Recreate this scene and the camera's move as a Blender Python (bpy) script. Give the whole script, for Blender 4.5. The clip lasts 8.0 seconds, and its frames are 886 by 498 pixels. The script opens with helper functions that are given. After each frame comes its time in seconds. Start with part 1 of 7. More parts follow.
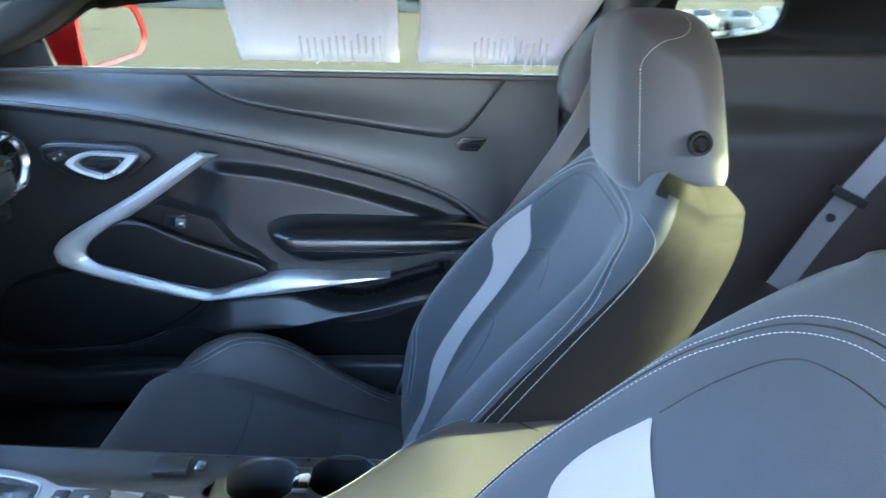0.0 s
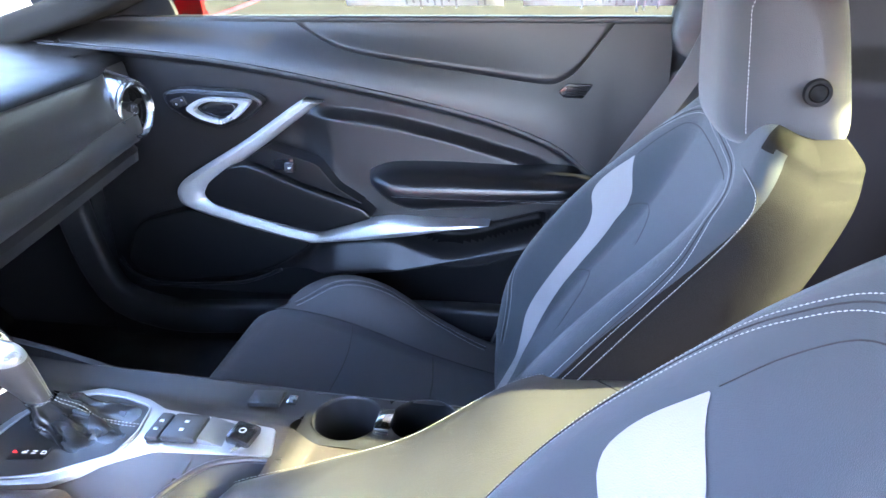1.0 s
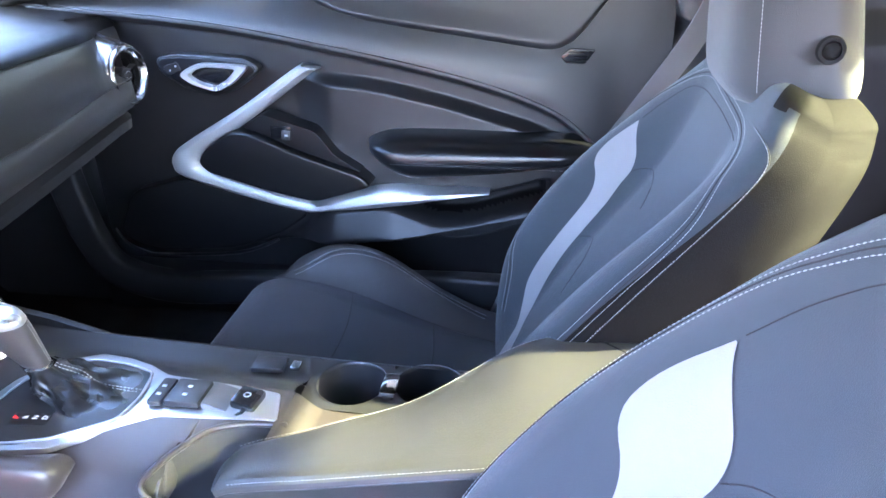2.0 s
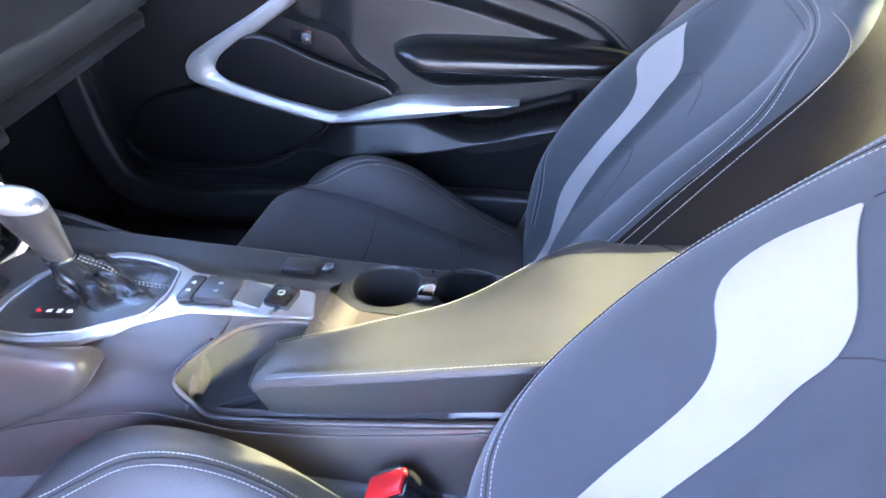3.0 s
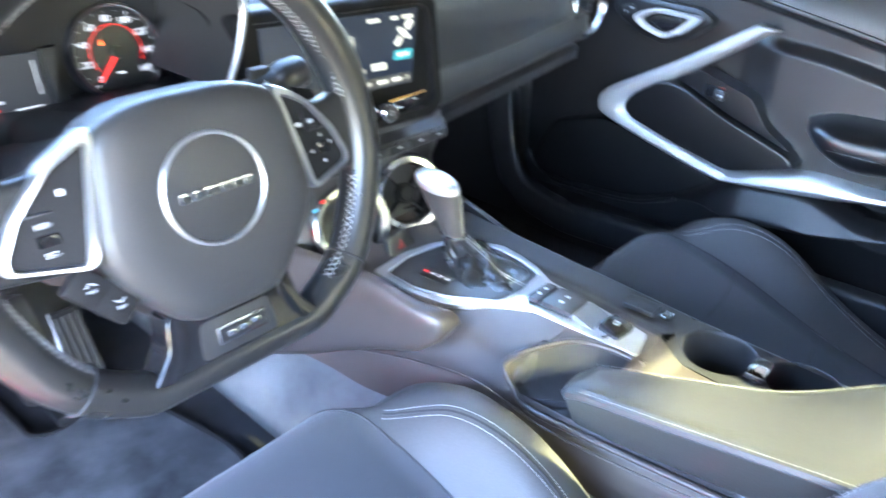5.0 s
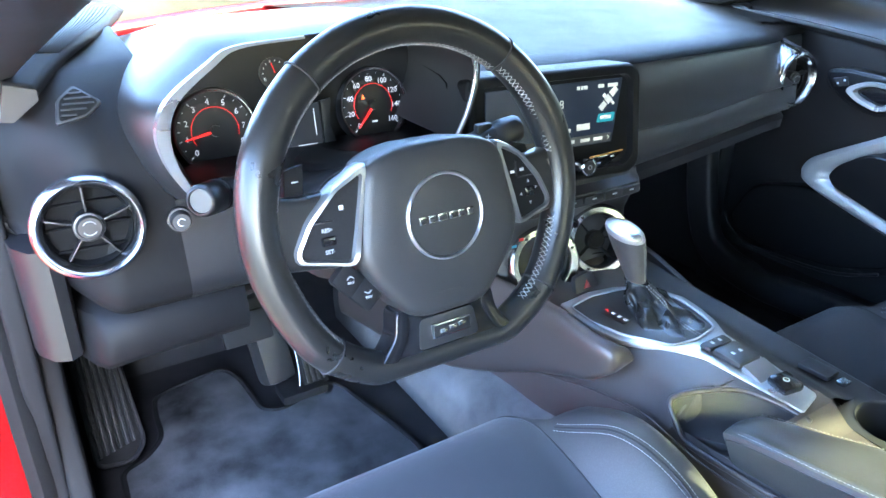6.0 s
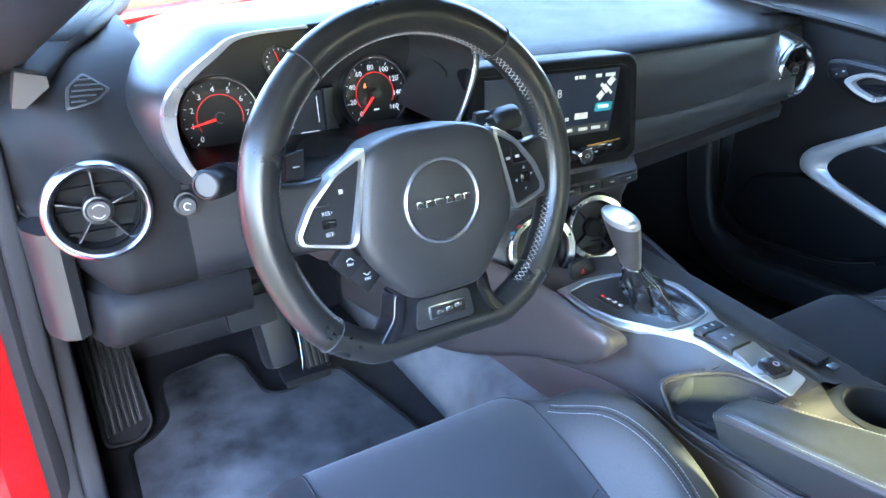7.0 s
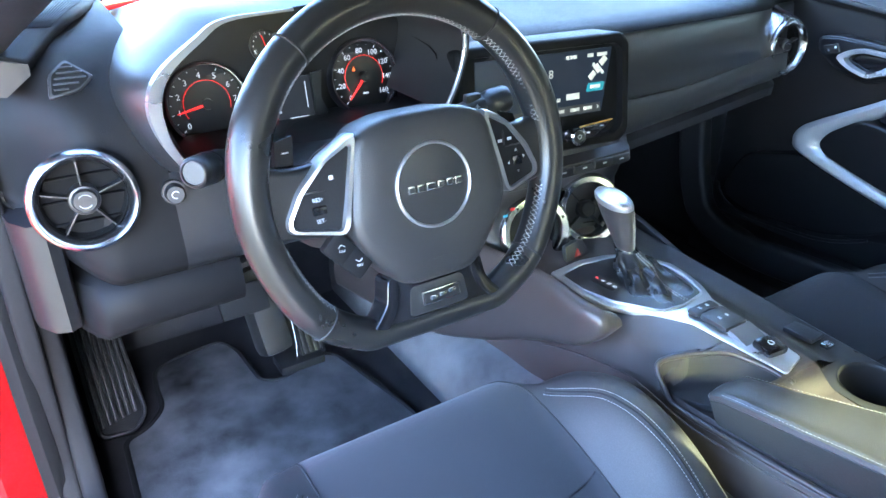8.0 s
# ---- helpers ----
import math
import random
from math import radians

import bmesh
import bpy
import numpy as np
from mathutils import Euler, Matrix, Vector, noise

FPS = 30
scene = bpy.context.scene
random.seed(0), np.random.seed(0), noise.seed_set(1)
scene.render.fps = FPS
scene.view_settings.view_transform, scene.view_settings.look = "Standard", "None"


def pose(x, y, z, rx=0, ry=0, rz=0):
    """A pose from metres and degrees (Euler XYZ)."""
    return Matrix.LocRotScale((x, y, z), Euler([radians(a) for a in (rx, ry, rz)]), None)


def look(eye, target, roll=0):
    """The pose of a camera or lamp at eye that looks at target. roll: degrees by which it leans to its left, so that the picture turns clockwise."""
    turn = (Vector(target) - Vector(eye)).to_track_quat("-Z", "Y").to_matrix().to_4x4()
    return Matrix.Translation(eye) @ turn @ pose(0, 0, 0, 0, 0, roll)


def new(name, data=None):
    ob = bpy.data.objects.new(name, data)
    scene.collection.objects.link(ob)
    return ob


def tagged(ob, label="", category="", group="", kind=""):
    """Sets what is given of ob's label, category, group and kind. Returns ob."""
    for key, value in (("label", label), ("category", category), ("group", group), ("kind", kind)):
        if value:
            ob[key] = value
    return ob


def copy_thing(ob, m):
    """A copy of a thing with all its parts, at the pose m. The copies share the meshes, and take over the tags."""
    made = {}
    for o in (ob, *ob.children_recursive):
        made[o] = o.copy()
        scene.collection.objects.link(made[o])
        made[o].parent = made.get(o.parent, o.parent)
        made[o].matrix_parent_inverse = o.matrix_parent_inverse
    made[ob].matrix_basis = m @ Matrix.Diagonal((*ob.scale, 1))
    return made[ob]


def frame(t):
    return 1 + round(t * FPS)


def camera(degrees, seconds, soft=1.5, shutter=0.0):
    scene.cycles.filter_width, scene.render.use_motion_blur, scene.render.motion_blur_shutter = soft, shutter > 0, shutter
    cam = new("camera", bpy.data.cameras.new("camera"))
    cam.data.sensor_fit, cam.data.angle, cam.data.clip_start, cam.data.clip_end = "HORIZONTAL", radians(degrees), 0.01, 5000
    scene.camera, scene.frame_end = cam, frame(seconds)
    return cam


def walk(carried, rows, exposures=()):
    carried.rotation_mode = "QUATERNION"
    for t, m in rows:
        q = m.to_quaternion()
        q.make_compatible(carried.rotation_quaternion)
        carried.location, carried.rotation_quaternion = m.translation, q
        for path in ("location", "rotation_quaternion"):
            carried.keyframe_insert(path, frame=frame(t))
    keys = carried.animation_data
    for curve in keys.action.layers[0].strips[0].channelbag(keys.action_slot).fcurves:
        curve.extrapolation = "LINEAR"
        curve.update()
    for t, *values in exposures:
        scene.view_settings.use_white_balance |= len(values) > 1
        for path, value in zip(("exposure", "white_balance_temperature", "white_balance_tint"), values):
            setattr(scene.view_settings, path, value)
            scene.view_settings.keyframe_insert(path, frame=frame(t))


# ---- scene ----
cam = camera(63.5, 8.0, 1.5, 0.3)
PATH = [
    (0, (-0.578, -0.022, 0.876), (1.298, -0.048, 0.185), 1.1),
    (0.5, (-0.562, -0.064, 0.874), (1.256, 0.198, 0.083), -0.8),
    (1, (-0.566, -0.065, 0.881), (1.226, 0.243, 0.047), -1.1),
    (2.3, (-0.565, -0.043, 0.855), (1.187, 0.222, -0.074), -0.5),
    (2.5, (-0.556, -0.044, 0.852), (1.161, 0.241, -0.134), -0.6),
    (3, (-0.556, 0.005, 0.794), (1.138, 0.269, -0.236), 0.1),
    (3.5, (-0.547, 0.028, 0.781), (1.09, 0.322, -0.33), -0.1),
    (4, (-0.548, 0.04, 0.78), (1.057, 0.35, -0.373), 0.2),
    (4.2, (-0.546, 0.045, 0.776), (1.057, 0.404, -0.365), 0.1),
    (4.5, (-0.557, 0.039, 0.794), (1.021, 0.549, -0.323), 1.0),
    (4.7, (-0.571, 0.017, 0.818), (0.921, 0.799, -0.26), 1.3),
    (5, (-0.608, -0.02, 0.831), (0.712, 1.121, -0.145), 2.2),
    (5.2, (-0.634, -0.034, 0.844), (0.565, 1.276, -0.077), 2.2),
    (6.3, (-0.694, -0.127, 0.874), (0.254, 1.407, 0.008), 0.4),
    (6.5, (-0.694, -0.131, 0.875), (0.252, 1.398, -0.002), 0.6),
    (7, (-0.695, -0.131, 0.875), (0.248, 1.394, -0.012), 0.7),
    (7.5, (-0.694, -0.131, 0.877), (0.251, 1.376, -0.039), 0.5),
    (8, (-0.691, -0.125, 0.873), (0.257, 1.371, -0.055), -0.0),
]
EXPOSURES = [(0.0, 5.35, 5560, 12), (0.3, 5.45, 5610, 15), (0.6, 5.58, 5760, 20), (1.0, 5.74, 5860, 25), (2.5, 5.72, 5860, 27), (3.5, 5.66, 5970, 32), (4.3, 5.66, 6000, 32), (4.7, 5.92, 6100, 24), (5.0, 6.06, 6000, 17), (5.2, 5.94, 5960, 15), (6.3, 5.25, 5520, 13), (8.0, 5.25, 5540, 14)]
walk(cam, [(t, look(eye, target, roll)) for t, eye, target, roll in PATH], EXPOSURES)

# ---------------------------------------------------------------- light
SUN = Vector((0.13, -0.84, 0.53)).normalized()
world = bpy.data.worlds.new("sky")
scene.world = world
world.use_nodes = True
wn = world.node_tree
sky = wn.nodes.new("ShaderNodeTexSky")
sky.sky_type = 'NISHITA'
sky.sun_disc = False
sky.sun_elevation = math.asin(SUN.z)
sky.sun_rotation = math.atan2(SUN.x, SUN.y)
wn.links.new(sky.outputs[0], wn.nodes["Background"].inputs[0])
wn.nodes["Background"].inputs[1].default_value = 0.15
sun_data = bpy.data.lights.new("sun", 'SUN')
sun_data.energy, sun_data.angle, sun_data.color = 1.4, radians(1.2), (0.91, 0.93, 0.44)
sun_ob = new("sun", sun_data)
sun_ob.matrix_world = look((SUN * 20)[:], (0, 0, 0))


# ---------------------------------------------------------------- materials
def material(name, color, rough=0.5, metal=0.0, grain=0.0, bump=0.0, blotch=0.0, scale=400.0, big=14.0, spec=0.5, coat=0.0, wear=0.0, kind="noise", contrast=0.0):
    """A surface with grain and blotches at two scales: grain varies the colour, bump the relief."""
    m = bpy.data.materials.new(name)
    m.use_nodes = True
    n, l = m.node_tree.nodes, m.node_tree.links
    b = n["Principled BSDF"]
    b.inputs["Roughness"].default_value, b.inputs["Metallic"].default_value = rough, metal
    b.inputs["Specular IOR Level"].default_value, b.inputs["Coat Weight"].default_value = spec, coat
    b.inputs["Base Color"].default_value = (*color, 1)
    at = n.new("ShaderNodeTexCoord").outputs["Object"]
    fine = n.new("ShaderNodeTexVoronoi" if kind == "leather" else "ShaderNodeTexNoise")
    fine.inputs["Scale"].default_value = scale
    l.new(at, fine.inputs["Vector"])
    out = fine.outputs["Distance"] if kind == "leather" else fine.outputs["Fac"]
    wide = n.new("ShaderNodeTexNoise")
    wide.inputs["Scale"].default_value, wide.inputs["Detail"].default_value = big, 5
    l.new(at, wide.inputs["Vector"])
    tone = wide.outputs["Fac"]
    if contrast:
        wide.inputs["Detail"].default_value = 9
        rg = n.new("ShaderNodeMapRange")
        l.new(tone, rg.inputs[0])
        rg.inputs[1].default_value, rg.inputs[2].default_value = 0.5 - contrast, 0.5 + contrast
        tone = rg.outputs[0]
    if grain or blotch:
        mix = n.new("ShaderNodeMath")
        mix.operation = 'MULTIPLY_ADD'
        l.new(out, mix.inputs[0])
        mix.inputs[1].default_value = grain
        mul = n.new("ShaderNodeMath")
        mul.operation = 'MULTIPLY_ADD'
        l.new(tone, mul.inputs[0])
        mul.inputs[1].default_value, mul.inputs[2].default_value = blotch, 1 - 0.5 * grain - 0.5 * blotch
        l.new(mul.outputs[0], mix.inputs[2])
        tint = n.new("ShaderNodeMix")
        tint.data_type, tint.blend_type = 'RGBA', 'MULTIPLY'
        tint.inputs[0].default_value = 1
        tint.inputs[6].default_value = (*color, 1)
        l.new(mix.outputs[0], tint.inputs[7])
        l.new(tint.outputs[2], b.inputs["Base Color"])
    if wear:
        r = n.new("ShaderNodeMapRange")
        l.new(wide.outputs["Fac"], r.inputs[0])
        r.inputs[1].default_value, r.inputs[2].default_value = 0.3, 0.7
        r.inputs[3].default_value, r.inputs[4].default_value = max(rough - wear, 0.03), rough + wear
        l.new(r.outputs[0], b.inputs["Roughness"])
    if bump:
        bp = n.new("ShaderNodeBump")
        bp.inputs["Strength"].default_value, bp.inputs["Distance"].default_value = bump, 0.001
        l.new(out, bp.inputs["Height"])
        l.new(bp.outputs[0], b.inputs["Normal"])
    return m


def weave_material(name, color, thread=900.0, depth=0.5):
    """Woven cloth: two crossed waves of thread, with a soft large variation."""
    m = material(name, color, 0.85, blotch=0.35, big=9, spec=0.25)
    n, l = m.node_tree.nodes, m.node_tree.links
    b = n["Principled BSDF"]
    at = n.new("ShaderNodeTexCoord").outputs["Object"]
    mx = n.new("ShaderNodeTexVoronoi")
    mx.inputs["Scale"].default_value = thread * 0.5
    l.new(at, mx.inputs["Vector"])
    bp = n.new("ShaderNodeBump")
    bp.inputs["Strength"].default_value, bp.inputs["Distance"].default_value = depth, 0.0006
    l.new(mx.outputs[0], bp.inputs["Height"])
    l.new(bp.outputs[0], b.inputs["Normal"])
    b.inputs["Sheen Weight"].default_value, b.inputs["Sheen Roughness"].default_value = 0.25, 0.5
    return m


def glow_material(name, color, strength):
    m = bpy.data.materials.new(name)
    m.use_nodes = True
    b = m.node_tree.nodes["Principled BSDF"]
    b.inputs["Base Color"].default_value = (*[c * 0.5 for c in color], 1)
    b.inputs["Emission Color"].default_value, b.inputs["Emission Strength"].default_value = (*color, 1), strength
    return m


def glass_material(name, tint=(1, 1, 1), rough=0.0, ior=1.45):
    m = bpy.data.materials.new(name)
    m.use_nodes = True
    b = m.node_tree.nodes["Principled BSDF"]
    b.inputs["Base Color"].default_value = (*tint, 1)
    b.inputs["Transmission Weight"].default_value, b.inputs["Roughness"].default_value, b.inputs["IOR"].default_value = 1, rough, ior
    return m


M_PLASTIC = material("black_soft_plastic", (0.012, 0.012, 0.013), 0.35, grain=0.3, bump=0.25, blotch=0.25, scale=900, wear=0.025, spec=0.6)
M_FACE = material("dash_face_leatherette", (0.031, 0.032, 0.033), 0.34, grain=0.3, bump=0.10, blotch=0.12, scale=520, wear=0.0, spec=0.75, kind="leather")
M_POD = material("gloss_pod_plastic", (0.0050, 0.0050, 0.0056), 0.29, grain=0.3, bump=0.10, blotch=0.12, scale=900, wear=0.0, spec=0.5)
M_LOWER = material("grained_lower_plastic_and_shade", (0.0045, 0.0045, 0.0048), 0.55, grain=0.4, bump=0.25, blotch=0.25, scale=700, wear=0.02, spec=0.22)
M_BEZEL = material("satin_spoke_silver", (0.30, 0.31, 0.33), 0.34, 0.85, grain=0.06, blotch=0.10, scale=1500, wear=0.05)
M_PLASTIC_HARD = material("black_hard_plastic", (0.020, 0.020, 0.021), 0.40, grain=0.3, bump=0.12, blotch=0.2, scale=900, wear=0.03, spec=0.55)
# base colour warmed to paint in the flank's red reflections
M_CONSOLE = material("console_plastic", (0.045, 0.037, 0.035), 0.33, grain=0.3, bump=0.15, blotch=0.25, scale=900, wear=0.03, spec=0.55)
M_POCKET = material("pocket_plastic", (0.040, 0.038, 0.039), 0.58, grain=0.3, bump=0.15, blotch=0.25, scale=900, wear=0.03, spec=0.2)
M_DOOR = material("black_door_plastic", (0.0122, 0.0114, 0.0120), 0.38, grain=0.3, bump=0.2, blotch=0.25, scale=900, wear=0.03, spec=0.52)
M_TOP = material("matte_dash_plastic", (0.0085, 0.0085, 0.0092), 0.48, grain=0.3, bump=0.3, blotch=0.25, scale=900, wear=0.03, spec=0.09)
M_AIRBAG = material("grained_airbag_cover", (0.026, 0.026, 0.027), 0.44, grain=0.35, bump=0.3, blotch=0.2, scale=1100, wear=0.02, spec=0.5)
M_LEATHER = material("black_leather", (0.022, 0.022, 0.023), 0.33, grain=0.3, bump=0.12, blotch=0.2, scale=520, wear=0.03, spec=0.8, kind="leather")
M_WHEEL = material("worn_wheel_leather", (0.014, 0.014, 0.014), 0.30, grain=0.2, bump=0.06, blotch=0.3, scale=800, wear=0.035, kind="leather")
M_ARM = material("armrest_vinyl", (0.040, 0.039, 0.037), 0.38, grain=0.3, bump=0.14, blotch=0.2, scale=600, wear=0.05, kind="leather")
M_GLOSS = material("piano_black", (0.008, 0.008, 0.009), 0.12, spec=0.6, blotch=0.2)
M_SATIN = material("satin_silver_paint", (0.58, 0.59, 0.61), 0.30, 0.9, grain=0.06, blotch=0.08, scale=1500, wear=0.04)
M_TRIM = material("matte_silver_trim", (0.50, 0.51, 0.53), 0.36, 0.55, grain=0.06, blotch=0.08, scale=1500, wear=0.04)
M_CHROME = material("bright_chrome", (0.80, 0.81, 0.83), 0.10, 1.0, wear=0.04)
M_SILVER = material("silver_trim_paint", (0.58, 0.59, 0.61), 0.30, 0.65, grain=0.06, blotch=0.08, scale=1500, wear=0.04)
# near-black that paints the dark inside vents and their openings
M_VOID = material("duct_shade_black", (0.005, 0.005, 0.005), 0.8, blotch=0.2, spec=0.15)
M_RING = material("brushed_ring_metal", (0.46, 0.47, 0.49), 0.24, 1.0, grain=0.1, blotch=0.1, scale=1200, wear=0.04)
M_GAITER = material("gaiter_leather", (0.013, 0.013, 0.014), 0.27, grain=0.3, bump=0.10, blotch=0.2, scale=520, wear=0.04, spec=0.6, kind="leather")
M_GRIP = material("grip_leather", (0.060, 0.056, 0.056), 0.36, grain=0.3, bump=0.15, blotch=0.2, scale=700, wear=0.04, kind="leather")
M_FABRIC = weave_material("charcoal_seat_cloth", (0.041, 0.049, 0.057), 2600, 0.35)
# seat cloth set darker, with the passenger cushion's shade in its tone
M_CUSHION = weave_material("charcoal_cushion_cloth", (0.037, 0.038, 0.043), 2600, 0.35)
M_SIDE = weave_material("charcoal_bolster_cloth", (0.060, 0.061, 0.064), 2200, 0.4)
M_BOLSTER = material("grey_bolster_vinyl", (0.050, 0.048, 0.049), 0.50, spec=0.4, grain=0.3, bump=0.15, blotch=0.2, scale=800, wear=0.03, kind="leather")
# base darkened to hold down the sun on wings and shoulder
M_WING = material("dark_wing_cover", (0.015, 0.0135, 0.0125), 0.85, spec=0.08, grain=0.3, bump=0.2, blotch=0.25, scale=800, wear=0.03, kind="leather")
M_STRIPE = weave_material("pale_grey_stripe_cloth", (0.28, 0.268, 0.272), 1800, 0.45)
M_THREAD = material("white_thread", (0.40, 0.40, 0.40), 0.7, blotch=0.2, big=60)
M_SEAM = material("dark_seam", (0.020, 0.020, 0.022), 0.8, blotch=0.2)
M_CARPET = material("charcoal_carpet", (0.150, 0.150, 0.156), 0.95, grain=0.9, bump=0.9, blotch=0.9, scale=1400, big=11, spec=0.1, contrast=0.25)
# same carpet in a darker tone for floor, toeboard and firewall
M_CARPET_DARK = material("darker_charcoal_carpet", (0.032, 0.032, 0.035), 0.95, grain=0.9, bump=0.9, blotch=0.7, scale=1400, big=11, spec=0.1, contrast=0.25)
M_MAT = material("worn_floor_mat_pile", (0.073, 0.074, 0.078), 0.95, grain=0.9, bump=1.0, blotch=1.7, scale=1100, big=7, spec=0.1, contrast=0.16)
M_RUBBER = material("black_rubber", (0.010, 0.010, 0.011), 0.68, grain=0.3, bump=0.2, blotch=0.3, scale=500, spec=0.16)
M_RED = material("red_car_paint", (0.42, 0.006, 0.008), 0.25, coat=1.0, blotch=0.05)
M_REDKEY = material("red_buckle_button", (0.70, 0.02, 0.02), 0.35, blotch=0.1)
M_HAZARD = material("dim_red_mark", (0.20, 0.018, 0.016), 0.45, blotch=0.1)
M_BELT = weave_material("grey_belt_webbing", (0.14, 0.14, 0.15), 1500, 0.6)
M_PAPER = material("white_paper", (0.72, 0.72, 0.74), 0.7, blotch=0.05)
M_PAPER.node_tree.nodes["Principled BSDF"].inputs["Transmission Weight"].default_value = 0.20
M_PAPER.node_tree.nodes["Principled BSDF"].inputs["Roughness"].default_value = 0.9
M_INK = material("faint_print", (0.40, 0.40, 0.42), 0.8, blotch=0.4, big=60)
M_LINER = material("dark_headliner", (0.013, 0.0125, 0.012), 0.95, grain=0.5, bump=0.5, blotch=0.2, scale=900, spec=0.1)
M_REAR = material("brown_black_rear_plastic", (0.024, 0.018, 0.017), 0.6, grain=0.4, bump=0.3, blotch=0.3, scale=900, spec=0.3)
M_DIAL = material("gauge_black", (0.006, 0.006, 0.007), 0.35, blotch=0.2)
M_SCREEN = glow_material("display_glass", (0.010, 0.017, 0.032), 0.020)
M_SCREENBAR = glow_material("screen_strip", (0.055, 0.056, 0.050), 0.020)
M_DRIVER = glow_material("driver_display_glass", (0.022, 0.024, 0.027), 0.020)
M_WHITE = glow_material("gauge_white", (0.85, 0.9, 0.95), 0.022)
M_REDGLOW = glow_material("gauge_red", (1.0, 0.03, 0.02), 0.045)
M_ORANGE = glow_material("gauge_orange", (1.0, 0.16, 0.03), 0.07)
M_SCREENINK = glow_material("screen_text", (0.85, 0.85, 0.70), 0.018)
M_TEAL = glow_material("screen_teal", (0.05, 0.40, 0.42), 0.018)
M_MARK = material("grey_marking", (0.55, 0.57, 0.6), 0.5, blotch=0.05)
M_AMBER = material("amber_line", (0.75, 0.35, 0.06), 0.3, 0.3, blotch=0.1)
M_BLUEMARK = material("blue_marking", (0.05, 0.30, 0.5), 0.5, blotch=0.05)
M_GLASS = glass_material("window_glass", (0.80, 0.84, 0.80))
# tint deepened to dim the outside view and incoming sky light
M_TINT = glass_material("tinted_side_glass", (0.115, 0.118, 0.088), 0.0, 1.12)
M_MIRROR = material("mirror_silver", (0.9, 0.9, 0.9), 0.02, 1.0)
M_GROUND = material("sunny_asphalt", (0.17, 0.145, 0.10), 0.9, grain=0.4, bump=0.4, blotch=0.5, scale=60, big=0.35, spec=0.2)
M_CARWHITE = material("white_car_paint", (0.7, 0.7, 0.7), 0.25, coat=0.8, blotch=0.05)
M_CARGREY = material("silver_car_paint", (0.35, 0.36, 0.38), 0.3, 0.4, coat=0.8, blotch=0.05)
M_CARGLASS = material("dark_car_glass", (0.03, 0.04, 0.045), 0.08, spec=0.8, blotch=0.1)
M_LINE = material("painted_line", (0.75, 0.75, 0.72), 0.8, blotch=0.4, big=3)


# ---------------------------------------------------------------- mesh helpers
def thing(name, label, category, group="", kind="", at=(0, 0, 0)):
    ob = new(name)
    ob.empty_display_size = 0.05
    ob.location = at
    return tagged(ob, label, category, group, kind)


def part(name, bm, mat, parent=None, label="", smooth=True):
    me = bpy.data.meshes.new(name)
    bm.normal_update()
    bm.to_mesh(me)
    bm.free()
    if smooth:
        me.polygons.foreach_set("use_smooth", [True] * len(me.polygons))
    if mat:
        me.materials.append(mat)
    ob = new(name, me)
    if parent:
        ob.parent = parent
        ob.matrix_parent_inverse = Matrix.Translation(-parent.location)
    if label:
        ob["label"] = label
    return ob


def auto_smooth(bm, angle=35):
    """Marks the edges sharper than the angle, so that smooth shading breaks there."""
    bm.normal_update()
    for e in bm.edges:
        e.smooth = len(e.link_faces) == 2 and e.calc_face_angle(3.0) < radians(angle)
    return bm


def spline(points, n=60, closed=False):
    """A smooth curve (Catmull-Rom) through the points."""
    p = [Vector(q) for q in points]
    k = len(p)
    out = []
    spans = k if closed else k - 1
    for i in range(spans):
        a, b, c, d = (p[(i + j) % k] if closed else p[min(max(i + j, 0), k - 1)] for j in (-1, 0, 1, 2))
        m = max(2, n // spans)
        for j in range(m):
            t = j / m
            out.append(0.5 * (2 * b + (c - a) * t + (2 * a - 5 * b + 4 * c - d) * t * t + (3 * b - a - 3 * c + d) * t ** 3))
    if not closed:
        out.append(p[-1].copy())
    return out


def rounded(points, r=0.01, n=4):
    """A polygon with its corners rounded."""
    p = [Vector(q) for q in points]
    out = []
    for i, c in enumerate(p):
        a, b = p[i - 1] - c, p[(i + 1) % len(p)] - c
        d = min(r, 0.45 * a.length, 0.45 * b.length)
        s, e = c + a.normalized() * d, c + b.normalized() * d
        for j in range(n + 1):
            t = j / n
            out.append((1 - t) ** 2 * s + 2 * t * (1 - t) * c + t * t * e)
    return out


def loft(rings, closed=True, cap=True):
    """Skins rings of equally many points."""
    bm = bmesh.new()
    vs = [[bm.verts.new(p) for p in ring] for ring in rings]
    k = len(rings[0])
    for a, b in zip(vs, vs[1:]):
        for i in range(k if closed else k - 1):
            j = (i + 1) % k
            bm.faces.new((a[i], a[j], b[j], b[i]))
    if cap and closed:
        bm.faces.new(vs[0][::-1])
        bm.faces.new(vs[-1])
    bmesh.ops.recalc_face_normals(bm, faces=bm.faces)
    return bm


def sheet(fn, nu, nv, thick=0.0):
    """A grid of fn(a, b) over 0..1, with thickness by offset along -normal."""
    bm = bmesh.new()
    vs = [[bm.verts.new(fn(i / nu, j / nv)) for j in range(nv + 1)] for i in range(nu + 1)]
    for i in range(nu):
        for j in range(nv):
            bm.faces.new((vs[i][j], vs[i + 1][j], vs[i + 1][j + 1], vs[i][j + 1]))
    if thick:
        bm.normal_update()
        bmesh.ops.solidify(bm, geom=bm.faces[:], thickness=thick)
    return bm


